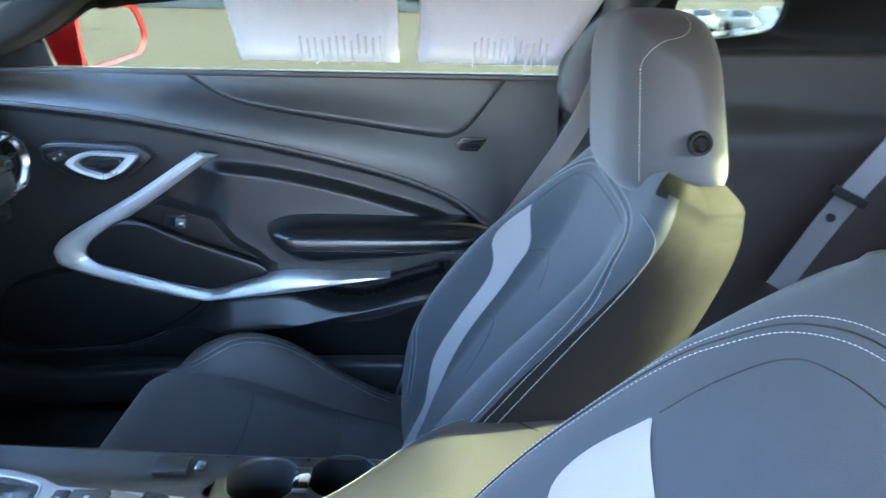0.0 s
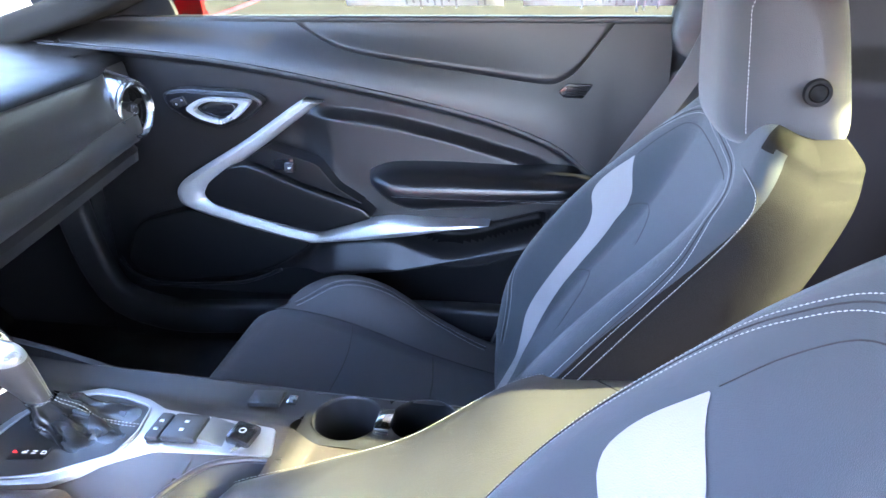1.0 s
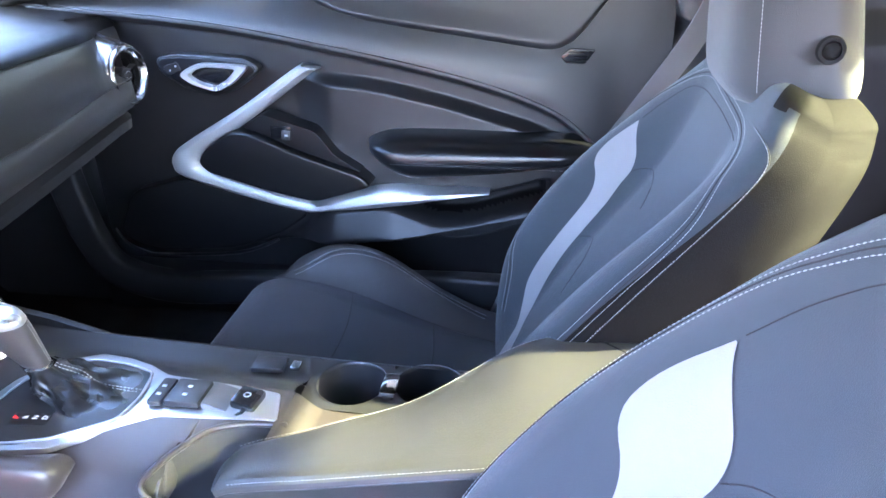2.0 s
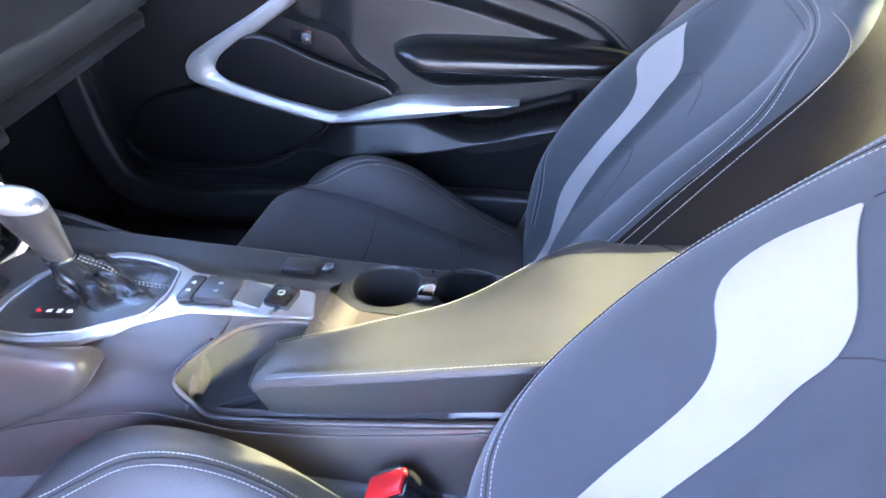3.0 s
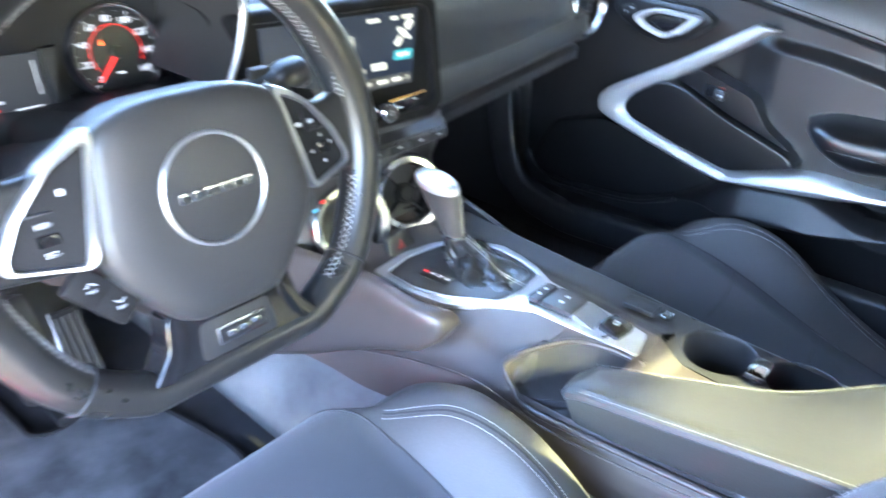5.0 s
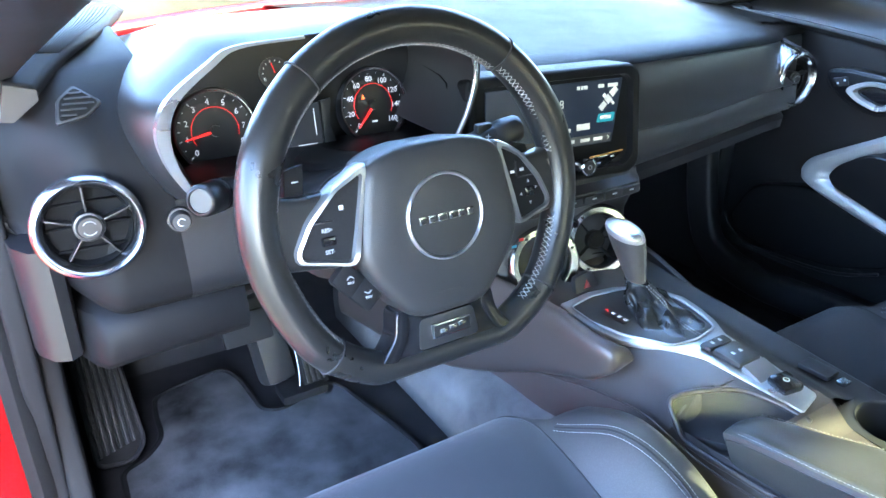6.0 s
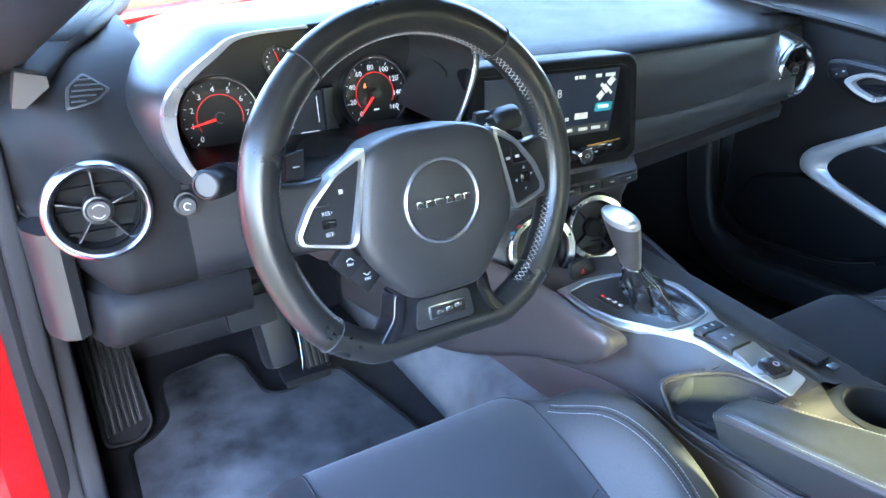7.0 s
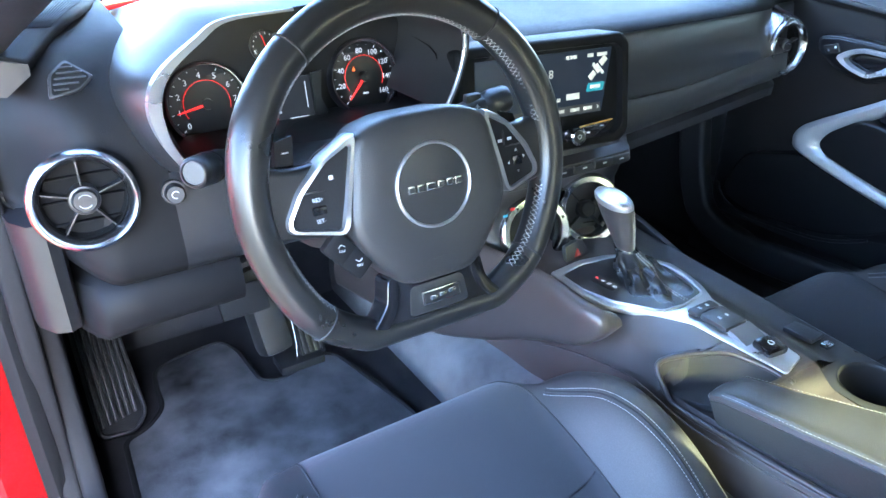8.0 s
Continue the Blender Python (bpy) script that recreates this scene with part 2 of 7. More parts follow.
def frames_along(path, closed=False):
    k = len(path)
    out, up = [], None
    for i, p in enumerate(path):
        a = path[(i - 1) % k] if closed or i else p
        b = path[(i + 1) % k] if closed or i < k - 1 else p
        d = (Vector(b) - Vector(a)).normalized()
        if up is None:
            up = d.orthogonal()
        up = (up - d * up.dot(d)).normalized()
        out.append((Vector(p), d, up, d.cross(up)))
    return out


def tube(path, r, sides=10, closed=False, bm=None, taper=None):
    bm = bm or bmesh.new()
    rings = []
    fr = frames_along(path, closed)
    for i, (p, d, u, w) in enumerate(fr):
        rr = r * (taper(i / max(1, len(fr) - 1)) if taper else 1)
        rings.append([bm.verts.new(p + rr * (math.cos(2 * math.pi * j / sides) * u + math.sin(2 * math.pi * j / sides) * w)) for j in range(sides)])
    for a, b in zip(rings, rings[1:] + ([rings[0]] if closed else [])):
        off = 0
        if closed and b is rings[0]:
            off = min(range(sides), key=lambda o: (a[0].co - b[o].co).length)
        for j in range(sides):
            bm.faces.new((a[j], a[(j + 1) % sides], b[(j + 1 + off) % sides], b[(j + off) % sides]))
    if not closed:
        bm.faces.new(rings[0][::-1])
        bm.faces.new(rings[-1])
    bmesh.ops.recalc_face_normals(bm, faces=bm.faces)
    return bm


def prism(points, depth, bevel=0.002, segs=2):
    """A closed flat outline of 3D points pushed out along the vector depth, its far rim bevelled."""
    bm = bmesh.new()
    depth = Vector(depth)
    a = [bm.verts.new(Vector(p)) for p in points]
    b = [bm.verts.new(Vector(p) + depth) for p in points]
    k = len(points)
    bm.faces.new(a[::-1])
    top = bm.faces.new(b)
    for i in range(k):
        bm.faces.new((a[i], a[(i + 1) % k], b[(i + 1) % k], b[i]))
    bmesh.ops.recalc_face_normals(bm, faces=bm.faces)
    if bevel:
        bmesh.ops.bevel(bm, geom=list(top.edges), offset=bevel, segments=segs, profile=0.6, affect='EDGES', clamp_overlap=True)
    return auto_smooth(bm, 40)


def box(size, at=(0, 0, 0), bevel=0.003, segs=2, m=None, bm=None):
    b2 = bmesh.new()
    bmesh.ops.create_cube(b2, size=1, matrix=Matrix.Diagonal((*size, 1)))
    if bevel:
        bmesh.ops.bevel(b2, geom=b2.edges[:], offset=bevel, segments=segs, profile=0.6, affect='EDGES', clamp_overlap=True)
    bmesh.ops.transform(b2, matrix=Matrix.Translation(at) @ (m or Matrix()), verts=b2.verts)
    auto_smooth(b2, 40)
    if bm is None:
        return b2
    me = bpy.data.meshes.new("tmp")
    b2.to_mesh(me)
    b2.free()
    bm.from_mesh(me)
    bpy.data.meshes.remove(me)
    return bm


def lathe(profile, sides=48, m=None):
    """Turns (radius, height) points round z."""
    rings = []
    for r, h in profile:
        rings.append([Vector((max(r, 1e-5) * math.cos(2 * math.pi * j / sides), max(r, 1e-5) * math.sin(2 * math.pi * j / sides), h)) for j in range(sides)])
    bm = loft(rings, cap=False)
    bmesh.ops.remove_doubles(bm, verts=bm.verts, dist=5e-5)
    bmesh.ops.recalc_face_normals(bm, faces=bm.faces)
    if m:
        bmesh.ops.transform(bm, matrix=m, verts=bm.verts)
    return auto_smooth(bm, 45)


def stitches(path, normals, length=0.0042, gap=0.0018, r=0.0007, lift=0.0004):
    """A row of short threads lying along the path."""
    bm = bmesh.new()
    pts = [Vector(p) for p in path]
    cum = [0.0]
    for a, b in zip(pts, pts[1:]):
        cum.append(cum[-1] + (b - a).length)

    def at(s):
        i = max(0, min(len(cum) - 2, int(np.searchsorted(cum, s)) - 1))
        t = (s - cum[i]) / max(cum[i + 1] - cum[i], 1e-9)
        return pts[i].lerp(pts[i + 1], t), Vector(normals[i]).lerp(Vector(normals[i + 1]), t).normalized()

    s = 0.0
    while s + length < cum[-1]:
        (a, na), (b, nb) = at(s), at(s + length)
        d = (b - a).normalized()
        w = na.cross(d).normalized() * r
        mid = (a + b) / 2 + na * (lift + r * 1.3)
        base = na * lift
        q = [bm.verts.new(x) for x in (a + base - w * 0.4, a + base + w * 0.4, mid + w, mid - w, b + base - w * 0.4, b + base + w * 0.4, mid - na * r * 2 + w, mid - na * r * 2 - w)]
        bm.faces.new((q[0], q[1], q[2], q[3]))
        bm.faces.new((q[3], q[2], q[5], q[4]))
        bm.faces.new((q[1], q[6], q[2])), bm.faces.new((q[2], q[6], q[5]))
        bm.faces.new((q[0], q[3], q[7])), bm.faces.new((q[3], q[4], q[7]))
        s += length + gap
    return bm


def smooth01(a, b, x):
    t = min(1.0, max(0.0, (x - a) / (b - a)))
    return t * t * (3 - 2 * t)


def curve1(pairs):
    """A smooth function of one number through the pairs."""
    xs, ys = [p[0] for p in pairs], [p[1] for p in pairs]

    def fn(x):
        if x <= xs[0]:
            return ys[0]
        if x >= xs[-1]:
            return ys[-1]
        i = int(np.searchsorted(xs, x)) - 1
        h = xs[i + 1] - xs[i]
        t = (x - xs[i]) / h
        m0 = (ys[i + 1] - ys[max(i - 1, 0)]) / max(xs[i + 1] - xs[max(i - 1, 0)], 1e-9)
        m1 = (ys[min(i + 2, len(ys) - 1)] - ys[i]) / max(xs[min(i + 2, len(xs) - 1)] - xs[i], 1e-9)
        return (2 * t ** 3 - 3 * t * t + 1) * ys[i] + (t ** 3 - 2 * t * t + t) * h * m0 + (-2 * t ** 3 + 3 * t * t) * ys[i + 1] + (t ** 3 - t * t) * h * m1
    return fn


def writing(text, size, m, mat, parent, name="marking", depth=0.0002):
    """Text with the built-in font as a thin mesh, laid into the pose m."""
    cu = bpy.data.curves.new("text", 'FONT')
    cu.body, cu.size, cu.extrude, cu.align_x, cu.align_y, cu.resolution_u = text, size, depth, 'CENTER', 'CENTER', 2
    tmp = bpy.data.objects.new("text", cu)
    me = bpy.data.meshes.new_from_object(tmp)
    bpy.data.objects.remove(tmp)
    bm = bmesh.new()
    bm.from_mesh(me)
    bpy.data.meshes.remove(me)
    bmesh.ops.transform(bm, matrix=m, verts=bm.verts)
    return part(name, bm, mat, parent, smooth=False)


def facing(at, normal, up=(0, 0, 1)):
    """A pose whose z points along the normal and whose y points up as far as it can."""
    z = Vector(normal).normalized()
    x = Vector(up).cross(z).normalized()
    y = z.cross(x)
    return Matrix((( x.x, y.x, z.x, at[0]), (x.y, y.y, z.y, at[1]), (x.z, y.z, z.z, at[2]), (0, 0, 0, 1)))


# ---------------------------------------------------------------- the shell of the car
CAR_GROUND = -0.28


def strip(name, path, half, mat, parent=None, label="", up=(0, 0, 1), smooth=True):
    """A bar of rounded rectangular section (half widths) swept along the path."""
    rings = []
    pts = [Vector(p) for p in path]
    for i, p in enumerate(pts):
        d = (pts[min(i + 1, len(pts) - 1)] - pts[max(i - 1, 0)]).normalized()
        w = d.cross(Vector(up)).normalized()
        v = w.cross(d)
        a, b = half
        ring = rounded([w * a + v * b, -w * a + v * b, -w * a - v * b, w * a - v * b], min(a, b) * 0.6, 3)
        rings.append([p + q for q in ring])
    return part(name, auto_smooth(loft(rings), 50), mat, parent, label, smooth)


def build_shell():
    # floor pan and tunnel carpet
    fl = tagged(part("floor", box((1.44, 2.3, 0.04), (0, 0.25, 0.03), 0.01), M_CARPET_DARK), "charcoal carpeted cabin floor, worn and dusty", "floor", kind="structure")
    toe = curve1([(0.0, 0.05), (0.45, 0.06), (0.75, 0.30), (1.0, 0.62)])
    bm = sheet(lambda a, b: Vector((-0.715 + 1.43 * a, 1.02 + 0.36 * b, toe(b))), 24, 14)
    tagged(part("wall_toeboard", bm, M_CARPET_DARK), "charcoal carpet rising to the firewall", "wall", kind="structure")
    # tunnel side carpet beneath the console
    rings = [[Vector((x, y, z)) for x, z in ((-0.165, 0.045), (-0.150, 0.10), (-0.128, 0.27 - 0.14 * smooth01(0.3, 0.8, y)), (0.12, 0.22), (0.16, 0.10), (0.165, 0.045))] for y in (-0.6, 0.2, 0.4, 0.6, 0.8, 1.0, 1.36)]
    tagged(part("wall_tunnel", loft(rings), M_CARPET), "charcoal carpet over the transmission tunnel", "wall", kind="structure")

    # unseen roof stretched wide and forward to block sun, ending where the rear window begins
    ROOF_END = -0.845
    def roof_z(x, y):
        return 1.06 - 0.10 * (x / 0.6) ** 2 - 0.06 * max(0, (-y - 0.5)) - 0.10 * max(0, y - 0.05)
    bm = sheet(lambda a, b: Vector((-0.79 + 1.55 * a, ROOF_END + (0.60 - ROOF_END) * b, roof_z(-0.79 + 1.55 * a, ROOF_END + (0.60 - ROOF_END) * b))), 24, 24, 0.02)
    tagged(part("ceiling", bm, M_LINER), "unseen dark headliner, stretched wide and forward to block the sun", "ceiling", kind="structure")
    # sloping rear window, its side pillars and the parcel shelf under it
    def backlight(a, b):
        x = (-0.56 + 1.12 * a)
        return Vector((x, ROOF_END - 0.02 - 0.62 * b, roof_z(x, ROOF_END) - 0.27 * b - 0.03 * b * b))
    rw = tagged(part("window_rear", sheet(backlight, 14, 10, 0.004), M_TINT, smooth=False), "tinted sloping rear window glass", "window", kind="structure")
    rw.visible_shadow = False
    for side, nm in ((-1, "left"), (1, "right")):
        rings = []
        for b in np.linspace(0, 1, 9):
            e = backlight(0 if side < 0 else 1, b)
            rings.append([e + Vector((side * dx, 0, dz)) for dx, dz in ((-0.01, -0.012), (-0.01, 0.012), (0.14, -0.05), (0.14, -0.09))])
        tagged(part("pillar_c_" + nm, auto_smooth(loft(rings), 40), M_LINER), "dark lined rear roof pillar", "pillar", kind="structure")
    tagged(part("shelf_rear", box((1.36, 0.36, 0.03), (0, -1.40, 0.715), 0.008), M_LINER), "dark parcel shelf under the rear window", "shelf", kind="structure")

    for side in (-1, 1):
        nm = "left" if side < 0 else "right"
        up = 0.022 if side > 0 else 0.0
        # roof rail and A pillar
        p = spline([(0.62, -1.1, 0.95), (0.635, -0.4, 0.985), (0.64, 0.1, 1.0), (0.655, 0.30, 0.985), (0.675, 0.45, 0.930), (0.690, 0.56, 0.872), (0.70, 0.67, 0.808), (0.715, 0.80, 0.755), (0.74, 1.0, 0.70), (0.76, 1.2, 0.64)], 50) if side > 0 else spline([(side * 0.62, -1.1, 0.93), (side * 0.635, -0.4, 0.965), (side * 0.635, 0.0, 0.945), (side * 0.665, 0.30, 0.870 + up), (side * 0.705, 0.60, 0.780 + up), (side * 0.735, 0.88, 0.700 + 0.5 * up), (side * 0.76, 1.2, 0.64)], 40)
        tagged(strip("pillar_a_" + nm, p, (0.055, 0.028), M_LINER if side > 0 else M_PLASTIC), "black trim of the windscreen pillar and roof rail", "pillar", kind="structure")
    # right B pillar behind the door
    p = spline([(0.745, -0.31, 0.05), (0.755, -0.29, 0.45), (0.77, -0.29, 0.70), (0.72, -0.36, 0.86), (0.63, -0.46, 0.98)], 30)
    tagged(strip("pillar_b_right", p, (0.06, 0.04), M_PLASTIC), "black plastic trimmed door pillar", "pillar", kind="structure")
    # rear side panel, with the quarter window's opening above it
    def quarter(a, b):
        y = -0.36 - 0.90 * a
        z = 0.08 + 0.70 * b
        x = 0.70 - 0.02 * smooth01(0.55, 0.62, z) + 0.03 * smooth01(0.62, 0.70, z) - 0.06 * smooth01(-0.6, -1.2, y)
        return Vector((x, y, z))
    tagged(part("wall_rear_right", sheet(quarter, 24, 40, 0.02), M_REAR), "dark plastic rear side panel beside the back seat", "wall", kind="structure")
    # surrounds of the two rear quarter windows; the unseen left one blocks sky glow
    for side, nm in ((1, "right"), (-1, "left")):
        hole = [(0.713, -0.44, 0.802), (0.713, -0.58, 0.804), (0.70, -0.615, 0.828), (0.665, -0.59, 0.880), (0.655, -0.44, 0.895)]
        outer = spline([(0.722, -0.34, 0.765), (0.722, -0.75, 0.765), (0.722, -1.2, 0.765), (0.67, -1.22, 0.87), (0.60, -1.2, 0.98), (0.60, -0.75, 1.0), (0.60, -0.34, 1.0), (0.67, -0.32, 0.88)], 48, True)
        inner = spline(hole, 48, True)
        c = Vector((0.69, -0.56, 0.84))
        inner, outer = (sorted(loop, key=lambda v: math.atan2(v.z - c.z, c.y - v.y)) for loop in (inner, outer))
        k = min(len(inner), len(outer))
        inner, outer = ([Vector((side * loop[int(i * len(loop) / k)].x, *loop[int(i * len(loop) / k)].yz)) for i in range(k)] for loop in (inner, outer))
        bm = loft([outer, inner, [v + Vector((side * 0.03, 0, 0)) for v in inner]], cap=False)
        gb = bmesh.new()
        gb.faces.new([gb.verts.new(v + Vector((side * 0.024, 0, 0))) for v in inner])
        bmesh.ops.solidify(gb, geom=gb.faces[:], thickness=0.003)
        qg = tagged(part("window_quarter_" + nm, gb, M_TINT, smooth=False), "dark tinted rear quarter glass", "window", kind="structure")
        qg.visible_shadow = False
        tagged(part("wall_quarter_" + nm, bm, M_LINER), "dark lining round the rear quarter window", "wall", kind="structure")
    # rear bulkhead and left quarter
    tagged(part("wall_rear", box((1.4, 0.04, 0.68), (0, -1.32, 0.37), 0.01), M_LINER), "dark lining behind the back seat", "wall", kind="structure")
    tagged(part("wall_rear_left", box((0.03, 0.85, 0.70), (-0.72, -0.88, 0.43), 0.008), M_PLASTIC), "dark plastic rear side panel", "wall", kind="structure")
    # body sill, jamb and fender in red on the open left side
    tagged(strip("trim_door_seal", spline([(-0.735, 0.30, 0.075), (-0.737, 0.66, 0.085), (-0.737, 0.745, 0.15), (-0.733, 0.75, 0.30), (-0.728, 0.745, 0.50), (-0.722, 0.80, 0.66), (-0.70, 0.92, 0.76)], 40), (0.011, 0.012), M_RUBBER, up=(1, 0, 0)), "black rubber door seal", "seal", kind="structure")
    tagged(strip("trim_kick_left", spline([(-0.712, 0.35, 0.09), (-0.712, 0.66, 0.10), (-0.712, 0.76, 0.16), (-0.712, 0.79, 0.34), (-0.712, 0.80, 0.50)], 30), (0.03, 0.014), M_RUBBER, up=(1, 0, 0)), "black plastic kick panel edge", "trim", kind="structure")
    ring = [(-0.764, 0.80), (-0.764, 0.738), (-0.80, 0.69), (-0.93, 0.66), (-0.93, 0.84), (-0.80, 0.86)]
    rings = [[Vector((x, y + 0.06 * smooth01(0.3, 0.7, z), z)) for x, y in ring] for z in (-0.10, 0.1, 0.3, 0.5, 0.62)]
    tagged(part("wall_jamb_red", auto_smooth(loft(rings)), M_RED), "glossy red painted door jamb", "door jamb", kind="structure")
    ring = [(-0.733, 0.84), (-0.733, 0.752), (-0.740, 0.736), (-0.752, 0.730), (-0.765, 0.736), (-0.768, 0.84)]
    rings = [[Vector((x, y + 0.06 * smooth01(0.3, 0.7, z), z)) for x, y in ring] for z in (-0.06, 0.1, 0.3, 0.5, 0.64)]
    tagged(part("trim_jamb_seal", auto_smooth(loft(rings), 50), M_RUBBER), "black weatherstrip lining the door jamb", "trim", kind="structure")
    sill = rounded([(-0.745, 0.065, 0), (-0.745, -0.10, 0), (-0.93, -0.12, 0), (-0.93, 0.02, 0), (-0.86, 0.055, 0)], 0.02, 3)
    rings = [[Vector((q.x, y, q.y)) for q in sill] for y in (-1.2, 0.0, 0.78)]
    tagged(part("wall_sill_red", auto_smooth(loft(rings)), M_RED), "glossy red painted door sill", "door sill", kind="structure")
    tagged(part("trim_sill_left", auto_smooth(loft([[Vector((q.x, y, q.y)) for q in rounded([(-0.69, 0.045, 0), (-0.69, 0.085, 0), (-0.735, 0.09, 0), (-0.75, 0.062, 0)], 0.008, 3)] for y in (-0.6, 0.2, 0.74)])), M_PLASTIC_HARD), "black plastic sill plate", "trim", kind="structure")
    # right sill that curves up in front of the door
    p = spline([(0.685, -0.55, 0.13), (0.69, 0.1, 0.14), (0.69, 0.55, 0.115), (0.69, 0.74, 0.105), (0.69, 0.86, 0.135), (0.69, 0.905, 0.20), (0.69, 0.93, 0.30), (0.69, 0.95, 0.45)], 40)
    tagged(strip("trim_sill_right", p, (0.035, 0.020), M_PLASTIC_HARD, up=(1, 0, 0)), "black plastic sill trim along the door opening", "trim", kind="structure")
    tagged(part("wall_kick_right", box((0.06, 0.60, 0.66), (0.735, 1.20, 0.36), 0.02), M_PLASTIC_HARD), "black footwell side panel", "wall", kind="structure")
    tagged(part("wall_sill_right", box((0.10, 1.6, 0.10), (0.735, 0.1, 0.09), 0.01), M_PLASTIC_HARD), "black carpeted sill wall", "wall", kind="structure")
    tagged(part("wall_kick_left", box((0.04, 0.62, 0.62), (-0.718, 1.12, 0.33), 0.015), M_RUBBER), "black footwell side panel", "wall", kind="structure")
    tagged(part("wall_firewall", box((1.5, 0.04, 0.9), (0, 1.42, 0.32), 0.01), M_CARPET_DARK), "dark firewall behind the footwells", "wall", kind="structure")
    # windscreen and cowl
    def screen(a, b):
        x = -0.66 + 1.32 * a
        return Vector((x * (1 + 0.1 * (1 - b)), 1.42 - 1.15 * b - 0.12 * (2 * a - 1) ** 2, 0.72 + 0.24 * b - 0.02 * (2 * a - 1) ** 2))
    ws = tagged(part("window_windscreen", sheet(screen, 16, 8, 0.004), M_GLASS, smooth=False), "clear windscreen glass", "windscreen", kind="structure")
    ws.visible_shadow = False
    def bonnet(a, b):
        x = -0.92 + 1.84 * a
        return Vector((x, 1.36 + 1.2 * b, 0.70 - 0.10 * b - 0.10 * (2 * a - 1) ** 2))
    tagged(part("wall_bonnet", sheet(bonnet, 16, 8, 0.02), M_RED), "glossy red bonnet", "bonnet", kind="structure")


def build_door():
    """The passenger door: a moulded panel with its inserts, seen from inside."""
    door = thing("passenger_door", "closed black car door with a silver trim sweep", "car door", at=(0.74, 0.30, 0.12))
    crease = curve1([(-0.30, 0.30), (-0.17, 0.395), (-0.131, 0.442), (-0.109, 0.464), (-0.055, 0.505), (0.05, 0.546), (0.193, 0.582), (0.353, 0.614), (0.55, 0.648), (0.744, 0.668), (0.90, 0.680)])
    pad = curve1([(-0.20, 0.345), (-0.12, 0.405), (-0.083, 0.441), (-0.034, 0.474), (0.051, 0.501), (0.155, 0.530), (0.278, 0.555), (0.386, 0.566), (0.6, 0.58)])
    band = curve1([(-0.25, 0.40), (-0.024, 0.330), (0.012, 0.321), (0.092, 0.294), (0.157, 0.288), (0.20, 0.300), (0.252, 0.317), (0.33, 0.310), (0.398, 0.296), (0.44, 0.256), (0.486, 0.231), (0.60, 0.215), (0.95, 0.21)])
    bottom = curve1([(-0.26, 0.365), (0.011, 0.301), (0.158, 0.266), (0.321, 0.245), (0.459, 0.226), (0.54, 0.204), (0.65, 0.195), (0.75, 0.185), (0.95, 0.19)])
    roof_p = curve1([(-0.06, 0.385), (0.061, 0.350), (0.202, 0.330), (0.26, 0.318)])

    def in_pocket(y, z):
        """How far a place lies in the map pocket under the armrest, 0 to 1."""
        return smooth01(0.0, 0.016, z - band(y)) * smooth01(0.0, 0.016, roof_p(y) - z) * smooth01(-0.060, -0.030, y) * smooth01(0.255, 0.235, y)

    def surf(y, z):
        zc, zp, zl, zb = crease(y), pad(y), band(y), bottom(y)
        if z > zc:
            h = 0.034 * (1 - smooth01(zc, 0.725, z)) + 0.006
        else:
            h = 0.040 - 0.036 * smooth01(0, 0.020, zc - z)
            front = 1 - smooth01(0.36, 0.44, y)
            h += front * 0.022 * smooth01(0.0, 0.024, zp - z)
            h += 0.006 * smooth01(0.0, 0.25, zp - z)
        # the lower band swells into the cabin, then tucks under sharply
        h += (0.016 * smooth01(-0.008, 0.012, zl - z) + 0.026 * min(1.0, max(0.0, zl - z) / 0.06)) * (1 - smooth01(0.42, 0.52, y))
        h -= 0.085 * smooth01(0.0, 0.014, zb - z)
        h -= 0.040 * in_pocket(y, z)
        h -= 0.035 * smooth01(0.80, 0.96, y)
        return Vector((0.738 - h, y, z))

    def fn(a, b):
        y = -0.245 + 1.185 * a
        return surf(y, 0.105 + (0.722 - 0.105) * b)
    dp = part("door_panel", sheet(fn, 230, 210), M_DOOR, door, "black soft-touch moulded door panel")
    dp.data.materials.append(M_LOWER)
    # near-black on pocket and tucked-under faces paints in their shade
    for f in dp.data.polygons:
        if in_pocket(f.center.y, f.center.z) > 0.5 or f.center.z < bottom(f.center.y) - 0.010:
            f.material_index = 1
    strip("belt_cap", [(0.745, y, 0.722) for y in (-0.245, 0.1, 0.4, 0.7, 0.94)], (0.014, 0.006), M_PLASTIC, door)
    part("door_shell", box((0.03, 1.22, 0.62), (0.765, 0.33, 0.40), 0.01), M_PLASTIC_HARD, door)

    # raised upper insert below the window
    def upper(a, b):
        lo = curve1([(-0.147, 0.716), (-0.086, 0.637), (-0.055, 0.618), (-0.03, 0.616), (0.12, 0.637), (0.304, 0.665), (0.37, 0.686), (0.422, 0.716)])
        y = -0.147 + 0.569 * a
        z = lo(y) + (0.7185 - lo(y)) * b
        rim = min(1, (z - lo(y)) / 0.010)
        s = surf(y, max(z, crease(y) + 0.004))
        return Vector((s.x - 0.001 - 0.010 * math.sin(rim * math.pi / 2) * min(1, (0.7185 - lo(y)) / 0.012), y, z))
    part("upper_insert", sheet(upper, 70, 16), M_DOOR, door, "black padded upper insert")

    def flat(points, x, depth, bevel, mat, name, label="", r=0.012, parent=door):
        return part(name, prism([Vector((x, y, z)) for y, z, _ in [(p.x, p.y, 0) for p in rounded([(y, z, 0) for y, z in points], r, 4)]], (-depth, 0, 0), bevel, 3), mat, parent, label)

